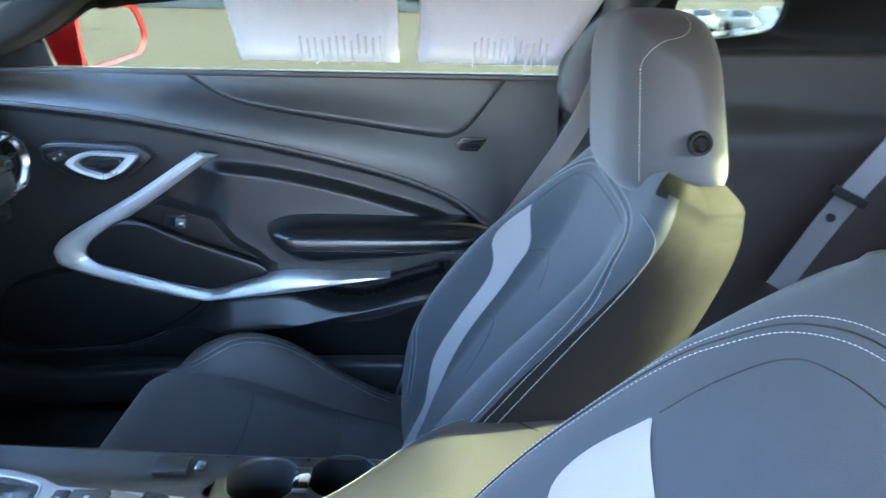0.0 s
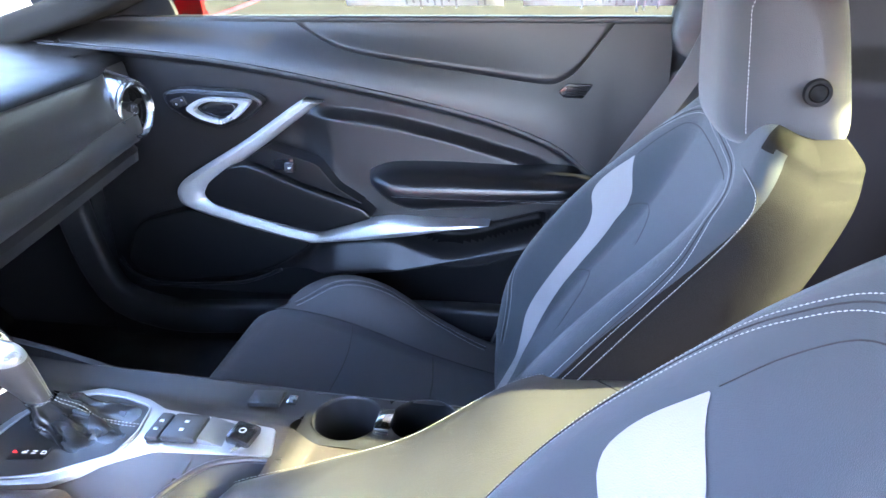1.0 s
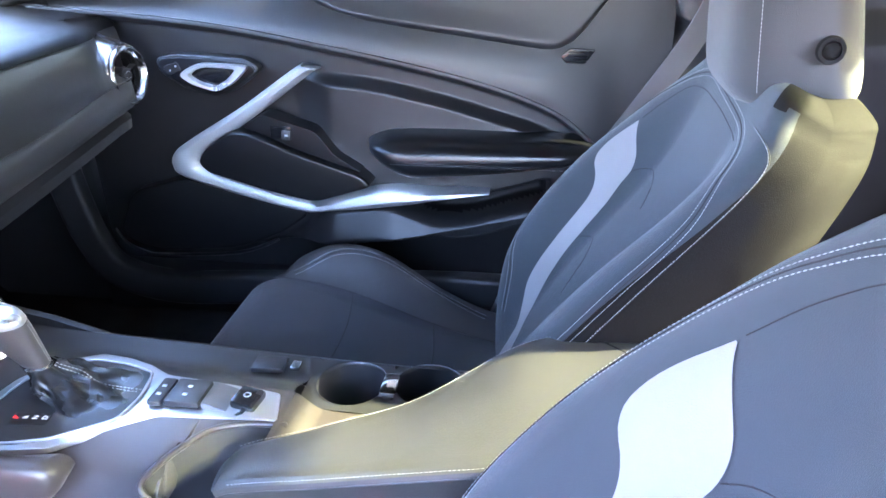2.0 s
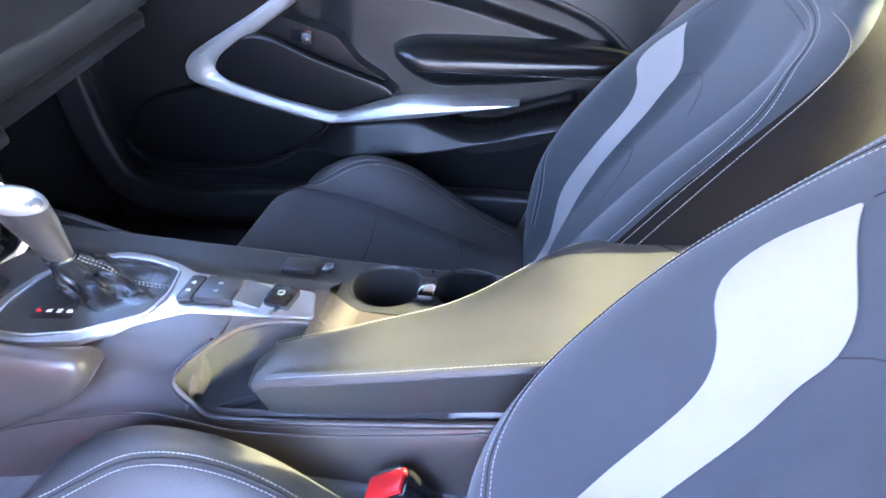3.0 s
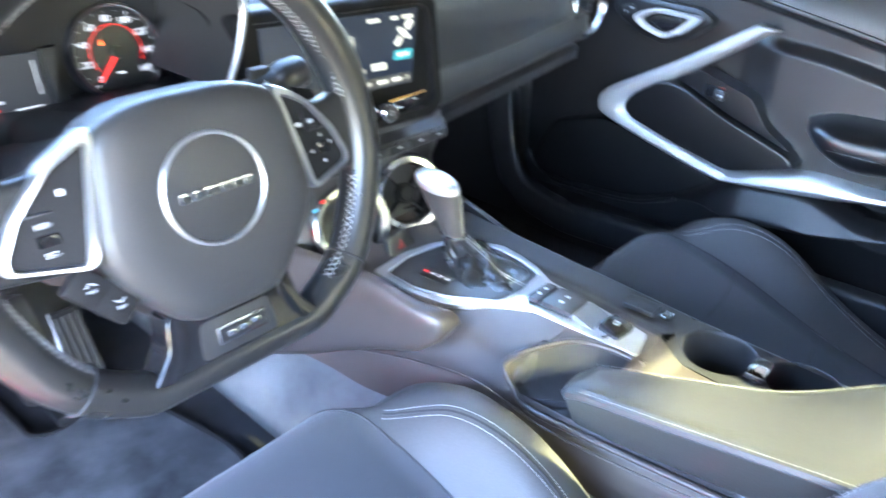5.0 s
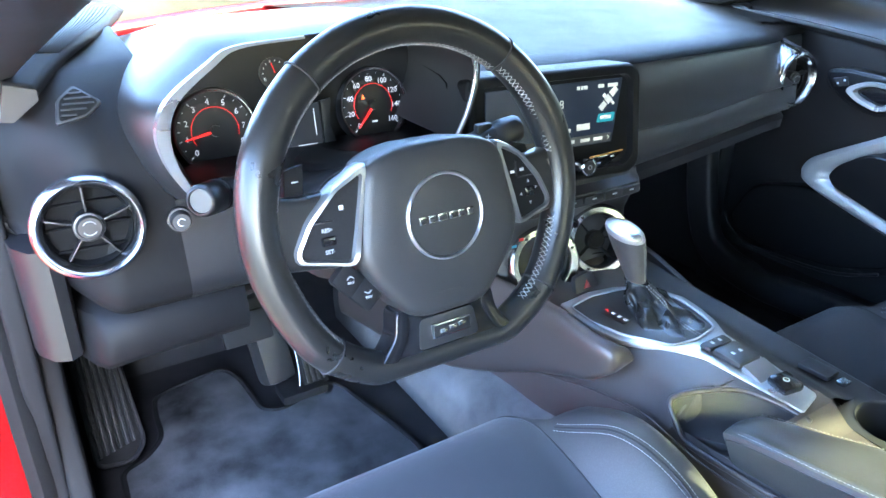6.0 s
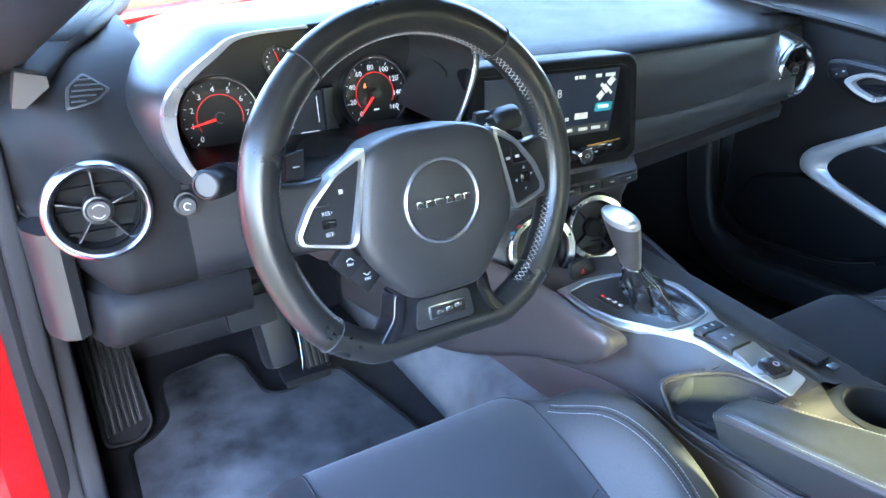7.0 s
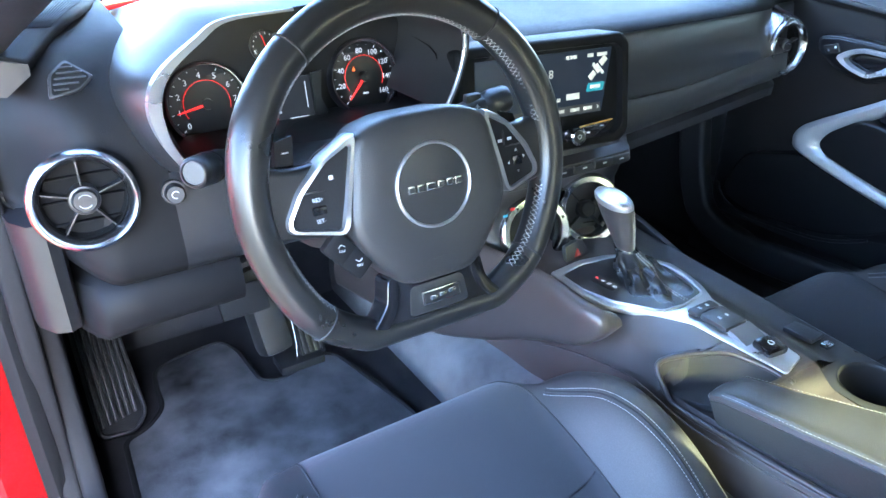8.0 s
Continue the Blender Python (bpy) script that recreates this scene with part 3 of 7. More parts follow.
    # silver sweep
    outer = spline([(0.405, 0.584, 0), (0.419, 0.580, 0), (0.53, 0.506, 0), (0.645, 0.438, 0), (0.680, 0.412, 0), (0.690, 0.385, 0), (0.668, 0.361, 0), (0.544, 0.325, 0), (0.440, 0.301, 0), (0.395, 0.299, 0), (0.243, 0.318, 0), (0.150, 0.336, 0), (0.060, 0.355, 0)], 110)
    inner = spline([(0.372, 0.580, 0), (0.388, 0.572, 0), (0.500, 0.492, 0), (0.595, 0.428, 0), (0.618, 0.408, 0), (0.622, 0.393, 0), (0.608, 0.378, 0), (0.494, 0.346, 0), (0.410, 0.326, 0), (0.375, 0.326, 0), (0.270, 0.356, 0), (0.160, 0.357, 0), (0.060, 0.358, 0)], 110)
    rings = []
    for a, b in zip(outer, inner):
        rings.append([Vector((x, (a.lerp(b, t)).x, (a.lerp(b, t)).y)) for t, x in ((0.0, 0.705), (0.0, 0.686), (0.10, 0.679), (0.30, 0.673), (0.62, 0.674), (0.90, 0.682), (1.0, 0.690), (1.0, 0.705))])
    part("silver_trim", auto_smooth(loft(rings), 40), M_TRIM, door, "satin silver sweeping door trim")
    # grab pod
    pod = [(0.622, 0.400), (0.608, 0.425), (0.556, 0.463), (0.510, 0.463), (0.42, 0.425), (0.300, 0.386), (0.280, 0.366), (0.395, 0.329), (0.494, 0.350), (0.604, 0.381)]
    flat(pod, 0.715, 0.055, 0.028, M_POD, "grab_pod", "", 0.02)
    sw = flat([(0.530, 0.470), (0.487, 0.496), (0.388, 0.466), (0.352, 0.420), (0.300, 0.388), (0.42, 0.428), (0.505, 0.464)], 0.720, 0.045, 0.004, M_POD, "switch_plate", "", 0.01)
    part("switch_well", box((0.004, 0.040, 0.022), (0.6735, 0.452, 0.464), 0.001), M_GLOSS, sw)
    part("window_switch", box((0.010, 0.018, 0.018), (0.668, 0.440, 0.460), 0.003, m=pose(0, 0, 0, 0, 12, 0)), M_PLASTIC_HARD, sw)
    part("switch_mark", box((0.001, 0.006, 0.003), (0.6618, 0.438, 0.461), 0), M_MARK, sw)
    # inner handle with its bezel
    bez = flat([(0.694, 0.592), (0.655, 0.600), (0.516, 0.594), (0.487, 0.575), (0.534, 0.537), (0.583, 0.520), (0.650, 0.538), (0.690, 0.565)], 0.722, 0.022, 0.004, M_PLASTIC, "handle_bezel", "", 0.016)
    flat([(0.689, 0.589), (0.655, 0.595), (0.518, 0.590), (0.494, 0.575), (0.536, 0.541), (0.583, 0.525), (0.648, 0.542), (0.686, 0.566)], 0.7205, 0.0225, 0.003, M_POD, "handle_plate", "", 0.014, bez)
    o = rounded([(0.648, 0.562, 0), (0.625, 0.578, 0), (0.598, 0.586, 0), (0.505, 0.582, 0), (0.540, 0.548, 0), (0.575, 0.532, 0), (0.622, 0.545, 0)], 0.014, 4)
    c = sum(o, Vector()) / len(o)
    inn = [c + (p - c) * 0.66 for p in o]
    rings = []
    for ringp, x in ((o, 0.700), (o, 0.689), ([c + (p - c) * 0.95 for p in o], 0.686), ([c + (p - c) * 0.73 for p in o], 0.687), (inn, 0.692), (inn, 0.702)):
        rings.append([Vector((x, p.x, p.y)) for p in ringp])
    part("inner_handle", auto_smooth(loft(rings, cap=False)), M_SILVER, bez, "bright chrome inner door handle")
    flat([(0.622, 0.560), (0.60, 0.575), (0.548, 0.574), (0.545, 0.553), (0.58, 0.545)], 0.701, 0.004, 0.002, M_GLOSS, "handle_cup", "", 0.01, bez)
    flat([(0.678, 0.577), (0.650, 0.586), (0.642, 0.570), (0.668, 0.561)], 0.6985, 0.004, 0.0015, M_PLASTIC_HARD, "lock_switch", "", 0.004, bez)
    for yy, zz in ((0.652, 0.578), (0.664, 0.570)):
        part("lock_mark", box((0.0006, 0.004, 0.0035), (0.6942, yy, zz), 0), M_MARK, bez)
    # latch badge at the rear
    lat = flat([(-0.057, 0.604), (-0.073, 0.618), (-0.117, 0.616), (-0.100, 0.592), (-0.066, 0.593)], 0.722, 0.012, 0.002, M_GLOSS, "speaker_badge", "", 0.004)
    for i in range(4):
        part("badge_rib", box((0.0015, 0.034, 0.0014), (0.7085, -0.087, 0.598 + 0.0048 * i), 0), M_RUBBER, lat)
    # armrest in two padded halves with a stitched seam
    def arm(lo, hi, y0, y1, proud, name, mat):
        rings = []
        for i in range(33):
            a = i / 32
            y = y0 + (y1 - y0) * a
            e = math.sqrt(max(0.0, 1 - (1 - min(1.0, a / 0.13)) ** 2)) * math.sqrt(max(0.0, 1 - max(0.0, (a - 0.86) / 0.14) ** 2))
            zm, hh = 0.5 * (lo(y) + hi(y)), 0.5 * (hi(y) - lo(y)) * (0.25 + 0.75 * e)
            w = proud * (0.30 + 0.70 * e)
            rings.append([Vector((0.725 - w * max(0.0, math.cos(t)) ** 0.5, y, zm + hh * math.copysign(abs(math.sin(t)) ** 0.75, math.sin(t)))) for t in [(-0.5 + j / 18) * math.pi for j in range(19)]] + [Vector((0.73, y, zm + hh)), Vector((0.73, y, zm - hh))])
        return part(name, auto_smooth(loft(rings), 60), mat, door)
    mid_z = curve1([(-0.13, 0.434), (0.10, 0.430), (0.22, 0.428), (0.30, 0.442)])
    arm(curve1([(-0.13, 0.430), (-0.086, 0.424), (0.047, 0.402), (0.15, 0.392), (0.20, 0.387), (0.24, 0.404), (0.27, 0.424), (0.30, 0.442)]), curve1([(-0.13, 0.462), (-0.085, 0.463), (0.0, 0.466), (0.15, 0.469), (0.25, 0.466), (0.30, 0.456)]), 0.290, -0.130, 0.100, "armrest_pad", M_POD)
    part("armrest_seam", tube([Vector((0.6255, y, 0.4285)) for y in np.linspace(0.225, -0.085, 40)], 0.0012, 6), M_SEAM, door)
    for dz in (0.0,):
        path = [Vector((0.6250, y, 0.4255 + dz)) for y in np.linspace(0.235, -0.09, 50)]
        part("stitching", stitches(path, [Vector((-1, 0, 0.2))] * len(path), 0.003, 0.001, 0.00032, 0.0001), M_THREAD, door, "pale stitching")
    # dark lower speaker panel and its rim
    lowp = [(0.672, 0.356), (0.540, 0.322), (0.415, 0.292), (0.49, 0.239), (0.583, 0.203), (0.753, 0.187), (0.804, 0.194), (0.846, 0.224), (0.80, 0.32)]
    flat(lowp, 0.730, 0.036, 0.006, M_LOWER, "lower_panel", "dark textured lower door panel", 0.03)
    rim = spline([(0.698, 0.856, 0.232), (0.694, 0.835, 0.203), (0.692, 0.80, 0.187), (0.690, 0.753, 0.181), (0.689, 0.583, 0.196), (0.688, 0.49, 0.232)], 40)
    part("panel_rim", tube(rim, 0.0036, 8), M_PLASTIC, door)
    strip("sweep_edge", spline([(0.698, y, crease(y) + 0.001) for y in (0.93, 0.75, 0.55, 0.353, 0.193, 0.05, -0.055, -0.109, -0.14)], 60), (0.003, 0.004), M_PLASTIC, door)
    # glass
    def pane(a, b):
        y = -0.30 + 1.05 * a
        return Vector((0.765 - 0.14 * b - 0.01 * b * b, y, 0.715 + 0.25 * b))
    g = part("window_pane", sheet(pane, 12, 24, 0.004), M_TINT, door, "tinted side window glass", smooth=False)
    g.visible_shadow = False
    part("mirror_corner", prism([Vector((0.76, 0.66, 0.715)), Vector((0.76, 0.95, 0.715)), Vector((0.72, 0.95, 0.80)), Vector((0.735, 0.67, 0.79))], (-0.012, 0, 0), 0.003), M_PLASTIC, door, "black mirror triangle")
    return door


def build_mirror():
    mir = thing("door_mirror", "red wing mirror on the passenger door", "wing mirror", at=(0.95, 0.72, 0.72))
    # housing opens to the rear and inward
    def ring(s, y, push=0.0):
        pts = rounded([(0.86, 0.700, 0), (1.10, 0.715, 0), (1.14, 0.75, 0), (1.10, 0.812, 0), (0.90, 0.825, 0), (0.855, 0.80, 0)], 0.03, 4)
        c = Vector((0.99, 0.76, 0))
        return [Vector(((c + (p - c) * s).x, y - 0.10 * ((c + (p - c) * s).x - 0.99), 0.768 + ((c + (p - c) * s).y - 0.76) * 1.12)) for p in pts]
    part("housing", auto_smooth(loft([ring(0.84, 0.668), ring(0.88, 0.656), ring(1.0, 0.654), ring(1.05, 0.70), ring(1.0, 0.76), ring(0.75, 0.81), ring(0.3, 0.83)]), 50), M_RED, mir, "glossy red mirror housing")
    gl = ring(0.86, 0.658)
    bm = bmesh.new()
    bm.faces.new([bm.verts.new(p) for p in gl])
    part("mirror_glass", bm, M_MIRROR, mir, "silvered mirror glass", smooth=False)
    part("stalk", box((0.12, 0.05, 0.03), (0.83, 0.75, 0.70), 0.01), M_RED, mir)


def build_papers():
    for (y0, y1, yb0, yb1) in ((0.333, 0.044, 0.326, 0.045), (0.006, -0.292, 0.011, -0.244)):
        sh = thing("price_sheet", "white printed paper sheet taped inside the window glass", "paper sheet", "papers on the window", at=(0.742, (y0 + y1) / 2, 0.745))
        def pt(y, z):
            b = (z - 0.715) / 0.25
            return Vector((0.7585 - 0.14 * b - 0.01 * b * b, y, z))
        def fn(a, b):
            z = 0.7445 + 0.20 * b
            ya, yb = yb0 + (y0 - yb0) * b * 2, yb1 + (y1 - yb1) * min(b * 2, 1.2)
            return pt(ya + (yb - ya) * a, z) + Vector((0.0008 * math.sin(9 * a), 0, 0))
        part("sheet", sheet(fn, 10, 10, 0.0006), M_PAPER, sh)
        rnd = random.Random(int(100 * y0))
        for i in range(12):
            a = 0.40 + 0.045 * i
            z1 = 0.80 - 0.018 * rnd.random()
            z0 = z1 - 0.03 - 0.02 * rnd.random()
            y = yb0 + (yb1 - yb0) * a
            part("print_bar", sheet(lambda u, v: pt(y + 0.004 * u, z0 + (z1 - z0) * v) - Vector((0.0014, 0, 0)), 1, 4), M_INK, sh, smooth=False)


# ---------------------------------------------------------------- seats
SX = 0.37
back_mid = curve1([(0.06, 0.055), (0.15, 0.02), (0.324, -0.085), (0.495, -0.205), (0.62, -0.262), (0.70, -0.292)])
back_bol = curve1([(0.06, 0.0), (0.15, 0.015), (0.22, 0.05), (0.30, 0.082), (0.40, 0.092), (0.48, 0.082), (0.56, 0.042), (0.62, 0.008), (0.70, -0.005)])
back_half = curve1([(0.06, 0.19), (0.15, 0.215), (0.30, 0.245), (0.44, 0.252), (0.55, 0.243), (0.61, 0.222), (0.65, 0.185), (0.68, 0.14)])


def seatback(u, z):
    """Front surface of a backrest: u from -1 to 1 across, z up."""
    q = abs(u)
    w = back_half(z)
    edge = max(0.0, (q - 0.84) / 0.16)
    y = back_mid(z) + back_bol(z) * smooth01(0.38, 0.84, q) - 0.055 * (1 - math.sqrt(max(0.0, 1 - edge * edge)))
    return Vector((SX + w * math.copysign(q if q < 0.84 else 0.84 + 0.16 * math.sin(edge * math.pi / 2), u), y, z))


def back_normal(u, z):
    e = 1e-3
    a = seatback(min(u + e, 1), z) - seatback(u - e, z)
    b = seatback(u, z + e) - seatback(u, z - e)
    n = b.cross(a)
    return n.normalized() if n.y > 0 else -n.normalized()


cush_mid = curve1([(-0.10, 0.12), (0.0, 0.135), (0.147, 0.170), (0.30, 0.222), (0.40, 0.247), (0.445, 0.243), (0.475, 0.215), (0.485, 0.17)])
cush_bol = curve1([(-0.10, 0.02), (0.0, 0.02), (0.06, 0.022), (0.144, 0.042), (0.236, 0.072), (0.32, 0.062), (0.40, 0.016), (0.46, -0.006), (0.485, -0.01)])


def cushion(u, y):
    q = abs(u)
    edge = max(0.0, (q - 0.82) / 0.18)
    w = (0.230 if u > 0 else 0.258) - (0.03 if u > 0 else 0.005) * smooth01(0.40, 0.485, y)
    z = cush_mid(y) + cush_bol(y) * smooth01(0.50, 0.80, q) - 0.085 * (1 - math.sqrt(max(0.0, 1 - edge * edge)))
    return Vector((SX + w * math.copysign(q if q < 0.82 else 0.82 + 0.18 * math.sin(edge * math.pi / 2), u), y - 0.034 * smooth01(0.36, 0.484, y) * smooth01(0.56 if u > 0 else 0.70, 0.72 if u > 0 else 0.82, q), z))


def line_on(fn, pts, n=90):
    """A smooth line on a surface fn(a, b), with its normals."""
    ab = spline([(a, b, 0) for a, b in pts], n)
    pos, nor = [], []
    for p in ab:
        e = 1.5e-3
        s = fn(p.x, p.y)
        d1 = fn(p.x + e, p.y) - fn(p.x - e, p.y)
        d2 = fn(p.x, p.y + e) - fn(p.x, p.y - e)
        m = d1.cross(d2).normalized()
        pos.append(s)
        nor.append(m)
    return pos, nor


def build_seat():
    seat = thing("car_seat", "charcoal cloth sports seat with a pale stripe and white stitching", "car seat", "front seats", at=(SX, 0.15, 0.05))
    us = [-1 + 2 * i / 56 for i in range(57)]
    # backrest
    zs = [0.08 + (0.655 - 0.08) * i / 48 for i in range(49)]
    rings = []
    for z in zs:
        front = [seatback(u, z) for u in us]
        w = back_half(z)
        yb = back_mid(z) - 0.105
        back = [Vector((SX + w * (1 - 2 * j / 14) * (0.985 if 0 < j < 14 else 1.0), yb - 0.02 * math.sin(math.pi * j / 14) + (0.05 if j in (0, 14) else 0.0), z)) for j in range(15)]
        rings.append(front + back)
    # rounded shoulder
    c = Vector((SX, back_mid(0.66) - 0.055, 0))
    last = rings[-1]
    for k in range(1, 9):
        t = k / 8 * math.pi / 2
        f, dz = math.cos(t), 0.030 * math.sin(t)
        rings.append([Vector((c.x + (p.x - c.x) * (0.35 + 0.65 * f), c.y - 0.010 * math.sin(t) + (p.y - c.y) * (0.25 + 0.75 * f), p.z + dz)) for p in last])
    # the shoulder falls away towards the back
    for ring in rings:
        for p in ring:
            p.z -= 0.030 * smooth01(-0.275, -0.345, p.y) * smooth01(0.54, 0.68, p.z)
    br = part("backrest", auto_smooth(loft(rings), 70), M_FABRIC, seat, "charcoal cloth backrest")
    br.data.materials.append(M_WING)
    across = len(us) + 15
    for f in br.data.polygons:
        k = f.index % across if f.index < across * (len(rings) - 1) else 30
        if k < (4 if f.center.z > 0.655 else 1) or k >= len(us) - 2:
            f.material_index = 1
    # pale stripe laid into the cloth
    left = curve1([(0.13, 0.36), (0.20, 0.42), (0.23, 0.505), (0.27, 0.570), (0.35, 0.582), (0.41, 0.592), (0.435, 0.612), (0.455, 0.655), (0.472, 0.72), (0.487, 0.757), (0.51, 0.768), (0.54, 0.740)])
    right = curve1([(0.13, 0.10), (0.20, 0.22), (0.23, 0.36), (0.27, 0.445), (0.32, 0.480), (0.37, 0.490), (0.42, 0.500), (0.453, 0.518), (0.475, 0.525), (0.495, 0.560), (0.515, 0.628), (0.54, 0.733)])
    def stripe(a, b):
        z = 0.13 + 0.41 * b
        u = left(z) + (right(z) - left(z)) * a
        return seatback(u, z) + back_normal(u, z) * 0.0012
    part("stripe", sheet(stripe, 14, 70), M_STRIPE, br, "pale grey woven stripe")
    # seams and stitches of the centre panel
    def seam(pts, name="stitching", both=True, off=0.0):
        pos, nor = line_on(seatback, pts, 120)
        nor = [n if n.y > 0 else -n for n in nor]
        part("seam", tube([p + n * 0.0002 for p, n in zip(pos, nor)], 0.0007, 6), M_SEAM, br)
        side = [(nor[i].cross((pos[min(i + 1, len(pos) - 1)] - pos[max(i - 1, 0)]))).normalized() for i in range(len(pos))]
        for o in ((-0.0055, 0.0055) if both else (0.0055,)):
            part("stitching", stitches([p + s * o for p, s in zip(pos, side)], nor, 0.0032, 0.0007, 0.00036, 0.0001), M_THREAD, br, "white double stitching")
    seam([(0.66, 0.20), (0.72, 0.27), (0.80, 0.31), (0.88, 0.36), (0.905, 0.42), (0.90, 0.50), (0.885, 0.55), (0.83, 0.595), (0.72, 0.620), (0.50, 0.632), (0.10, 0.628), (-0.37, 0.622), (-0.66, 0.613), (-0.80, 0.598), (-0.90, 0.566), (-0.94, 0.525), (-0.958, 0.473), (-0.965, 0.418), (-0.955, 0.35), (-0.92, 0.28), (-0.87, 0.20)])
    wing = [seatback(p.x, p.y) + back_normal(p.x, p.y) * 0.0004 for p in spline([(-0.76, 0.632, 0), (-0.88, 0.630, 0), (-0.95, 0.615, 0), (-0.972, 0.580, 0), (-0.980, 0.541, 0), (-0.993, 0.482, 0), (-0.997, 0.416, 0), (-0.997, 0.30, 0)], 60)]
    part("seam", tube(wing, 0.0005, 6), M_SEAM, br)
    part("stitching", stitches([p + Vector((-0.0012, 0.0016, 0)) for p in wing], [Vector((-0.8, 0.6, 0.1)).normalized()] * len(wing), 0.0032, 0.0007, 0.00036, 0.0001), M_THREAD, br, "white stitching")
    for pts in ([(0.740, 0.545), (0.714, 0.577), (0.658, 0.601), (0.54, 0.609), (0.30, 0.611), (-0.10, 0.610), (-0.50, 0.604)], [(0.523, 0.475), (0.48, 0.484), (0.40, 0.488), (0.25, 0.480), (0.12, 0.455)], [(0.497, 0.363), (0.43, 0.372), (0.34, 0.374), (0.22, 0.355), (0.12, 0.31)]):
        pos, nor = line_on(seatback, pts, 40)
        part("seam", tube(pos, 0.0006, 6), M_SEAM, br)
    # cushion
    ys = [-0.10 + 0.55 * i / 40 for i in range(41)] + [0.455, 0.462, 0.469, 0.475, 0.480, 0.484]
    rings = []
    for y in ys:
        topr = [cushion(u, y) for u in us]
        z0 = 0.075 + 0.05 * smooth01(0.40, 0.484, y)
        rings.append(topr + [Vector((SX + 0.205, y, z0)), Vector((SX + 0.1, y, z0)), Vector((SX - 0.1, y, z0)), Vector((SX - 0.230, y, z0))])
    cu = part("cushion", auto_smooth(loft(rings), 70), M_CUSHION, seat, "charcoal cloth seat cushion")
    cu.data.materials.append(M_BOLSTER)
    for f in cu.data.polygons:
        side = f.center.x - SX
        if abs(side) > 0.5714 * ((0.230 if side > 0 else 0.258) - (0.03 if side > 0 else 0.005) * smooth01(0.40, 0.485, f.center.y)) and f.center.z > 0.10:
            f.material_index = 1
    def cseam(pts, both):
        pos, nor = line_on(cushion, pts, 90)
        nor = [n if n.z > 0 else -n for n in nor]
        part("seam", tube(pos, 0.0012, 6), M_SEAM, cu)
        side = [(nor[i].cross((pos[min(i + 1, len(pos) - 1)] - pos[max(i - 1, 0)]))).normalized() for i in range(len(pos))]
        if both:
            for o in (-0.005, 0.005):
                part("stitching", stitches([p + s * o for p, s in zip(pos, side)], nor, 0.0032, 0.0007, 0.00036, 0.0001), M_THREAD, cu, "white double stitching")
    for s in (-1, 1):
        cseam([(s * 0.5714, 0.475), (s * 0.5714, 0.40), (s * 0.5714, 0.30), (s * 0.5714, 0.15), (s * 0.5714, 0.0)], False)
        cseam([(s * 0.63, 0.396), (s * 0.68, 0.370), (s * 0.75, 0.318), (s * 0.79, 0.237), (s * 0.80, 0.144), (s * 0.77, 0.05)], True)
    for y in (0.285, 0.14):
        cseam([(-0.56, y + 0.0), (-0.2, y - 0.012), (0.2, y - 0.012), (0.56, y)], False)
    # headrest
    def hr(t, k):
        """A rounded block: t round its section, k up."""
        zz = -1 + 2 * k
        sh = (1 - abs(zz) ** (4 if zz > 0 else 7)) ** (0.25 if zz > 0 else 0.143) if abs(zz) < 1 else 0.0
        c, s = math.cos(t), math.sin(t)
        cx, cy = math.copysign(abs(c) ** 0.45, c), math.copysign(abs(s) ** 0.55, s)
        yc = -0.306 - 0.016 * zz * -1
        return Vector((SX + 0.112 * sh * cx * (1 - 0.10 * max(0, zz) ** 2), yc + (0.070 * sh * cy) * (1 - 0.12 * zz), 0.744 + 0.110 * zz))
    ks = [0.5 - 0.5 * math.cos(math.pi * i / 30) for i in range(31)]
    rings = [[hr(2 * math.pi * j / 56, min(max(k, 0.002), 0.998)) for j in range(56)] for k in ks]
    h = part("headrest", auto_smooth(loft(rings), 80), M_SIDE, seat, "charcoal cloth headrest")
    for s in (-1, 1):
        loop = []
        for k in np.linspace(0.10, 0.985, 60):
            turn = 44 * smooth01(0.70, 0.985, k)
            loop.append(hr(math.radians(26 - turn if s > 0 else 154 + turn), k) + Vector((s * 0.0006, 0.0006, 0.0004)))
        part("stitching", stitches(loop, [Vector((s * 0.8, 0.6, 0.2)).normalized()] * len(loop), 0.0036, 0.0008, 0.0004, 0.0001), M_THREAD, h, "pale stitching")
    b = part("release_button", lathe([(0, 0.004), (0.006, 0.0045), (0.0085, 0.006), (0.0098, 0.0035), (0.0103, 0.006), (0.0140, 0.0065), (0.0152, 0.004), (0.0152, -0.004)], 36, facing((SX - 0.111, -0.335, 0.706), (-1, 0, 0))), M_RUBBER, h, "black headrest release button")
    # recliner cover and rails
    part("recliner_cover", box((0.03, 0.10, 0.16), (SX + 0.245, -0.02, 0.18), 0.012, m=pose(0, 0, 0, 20, 0, 0)), M_PLASTIC_HARD, seat)
    for s in (-1, 1):
        part("rail", box((0.03, 0.48, 0.05), (SX + s * 0.18, 0.18, 0.065), 0.006), M_PLASTIC_HARD, seat)
    return seat


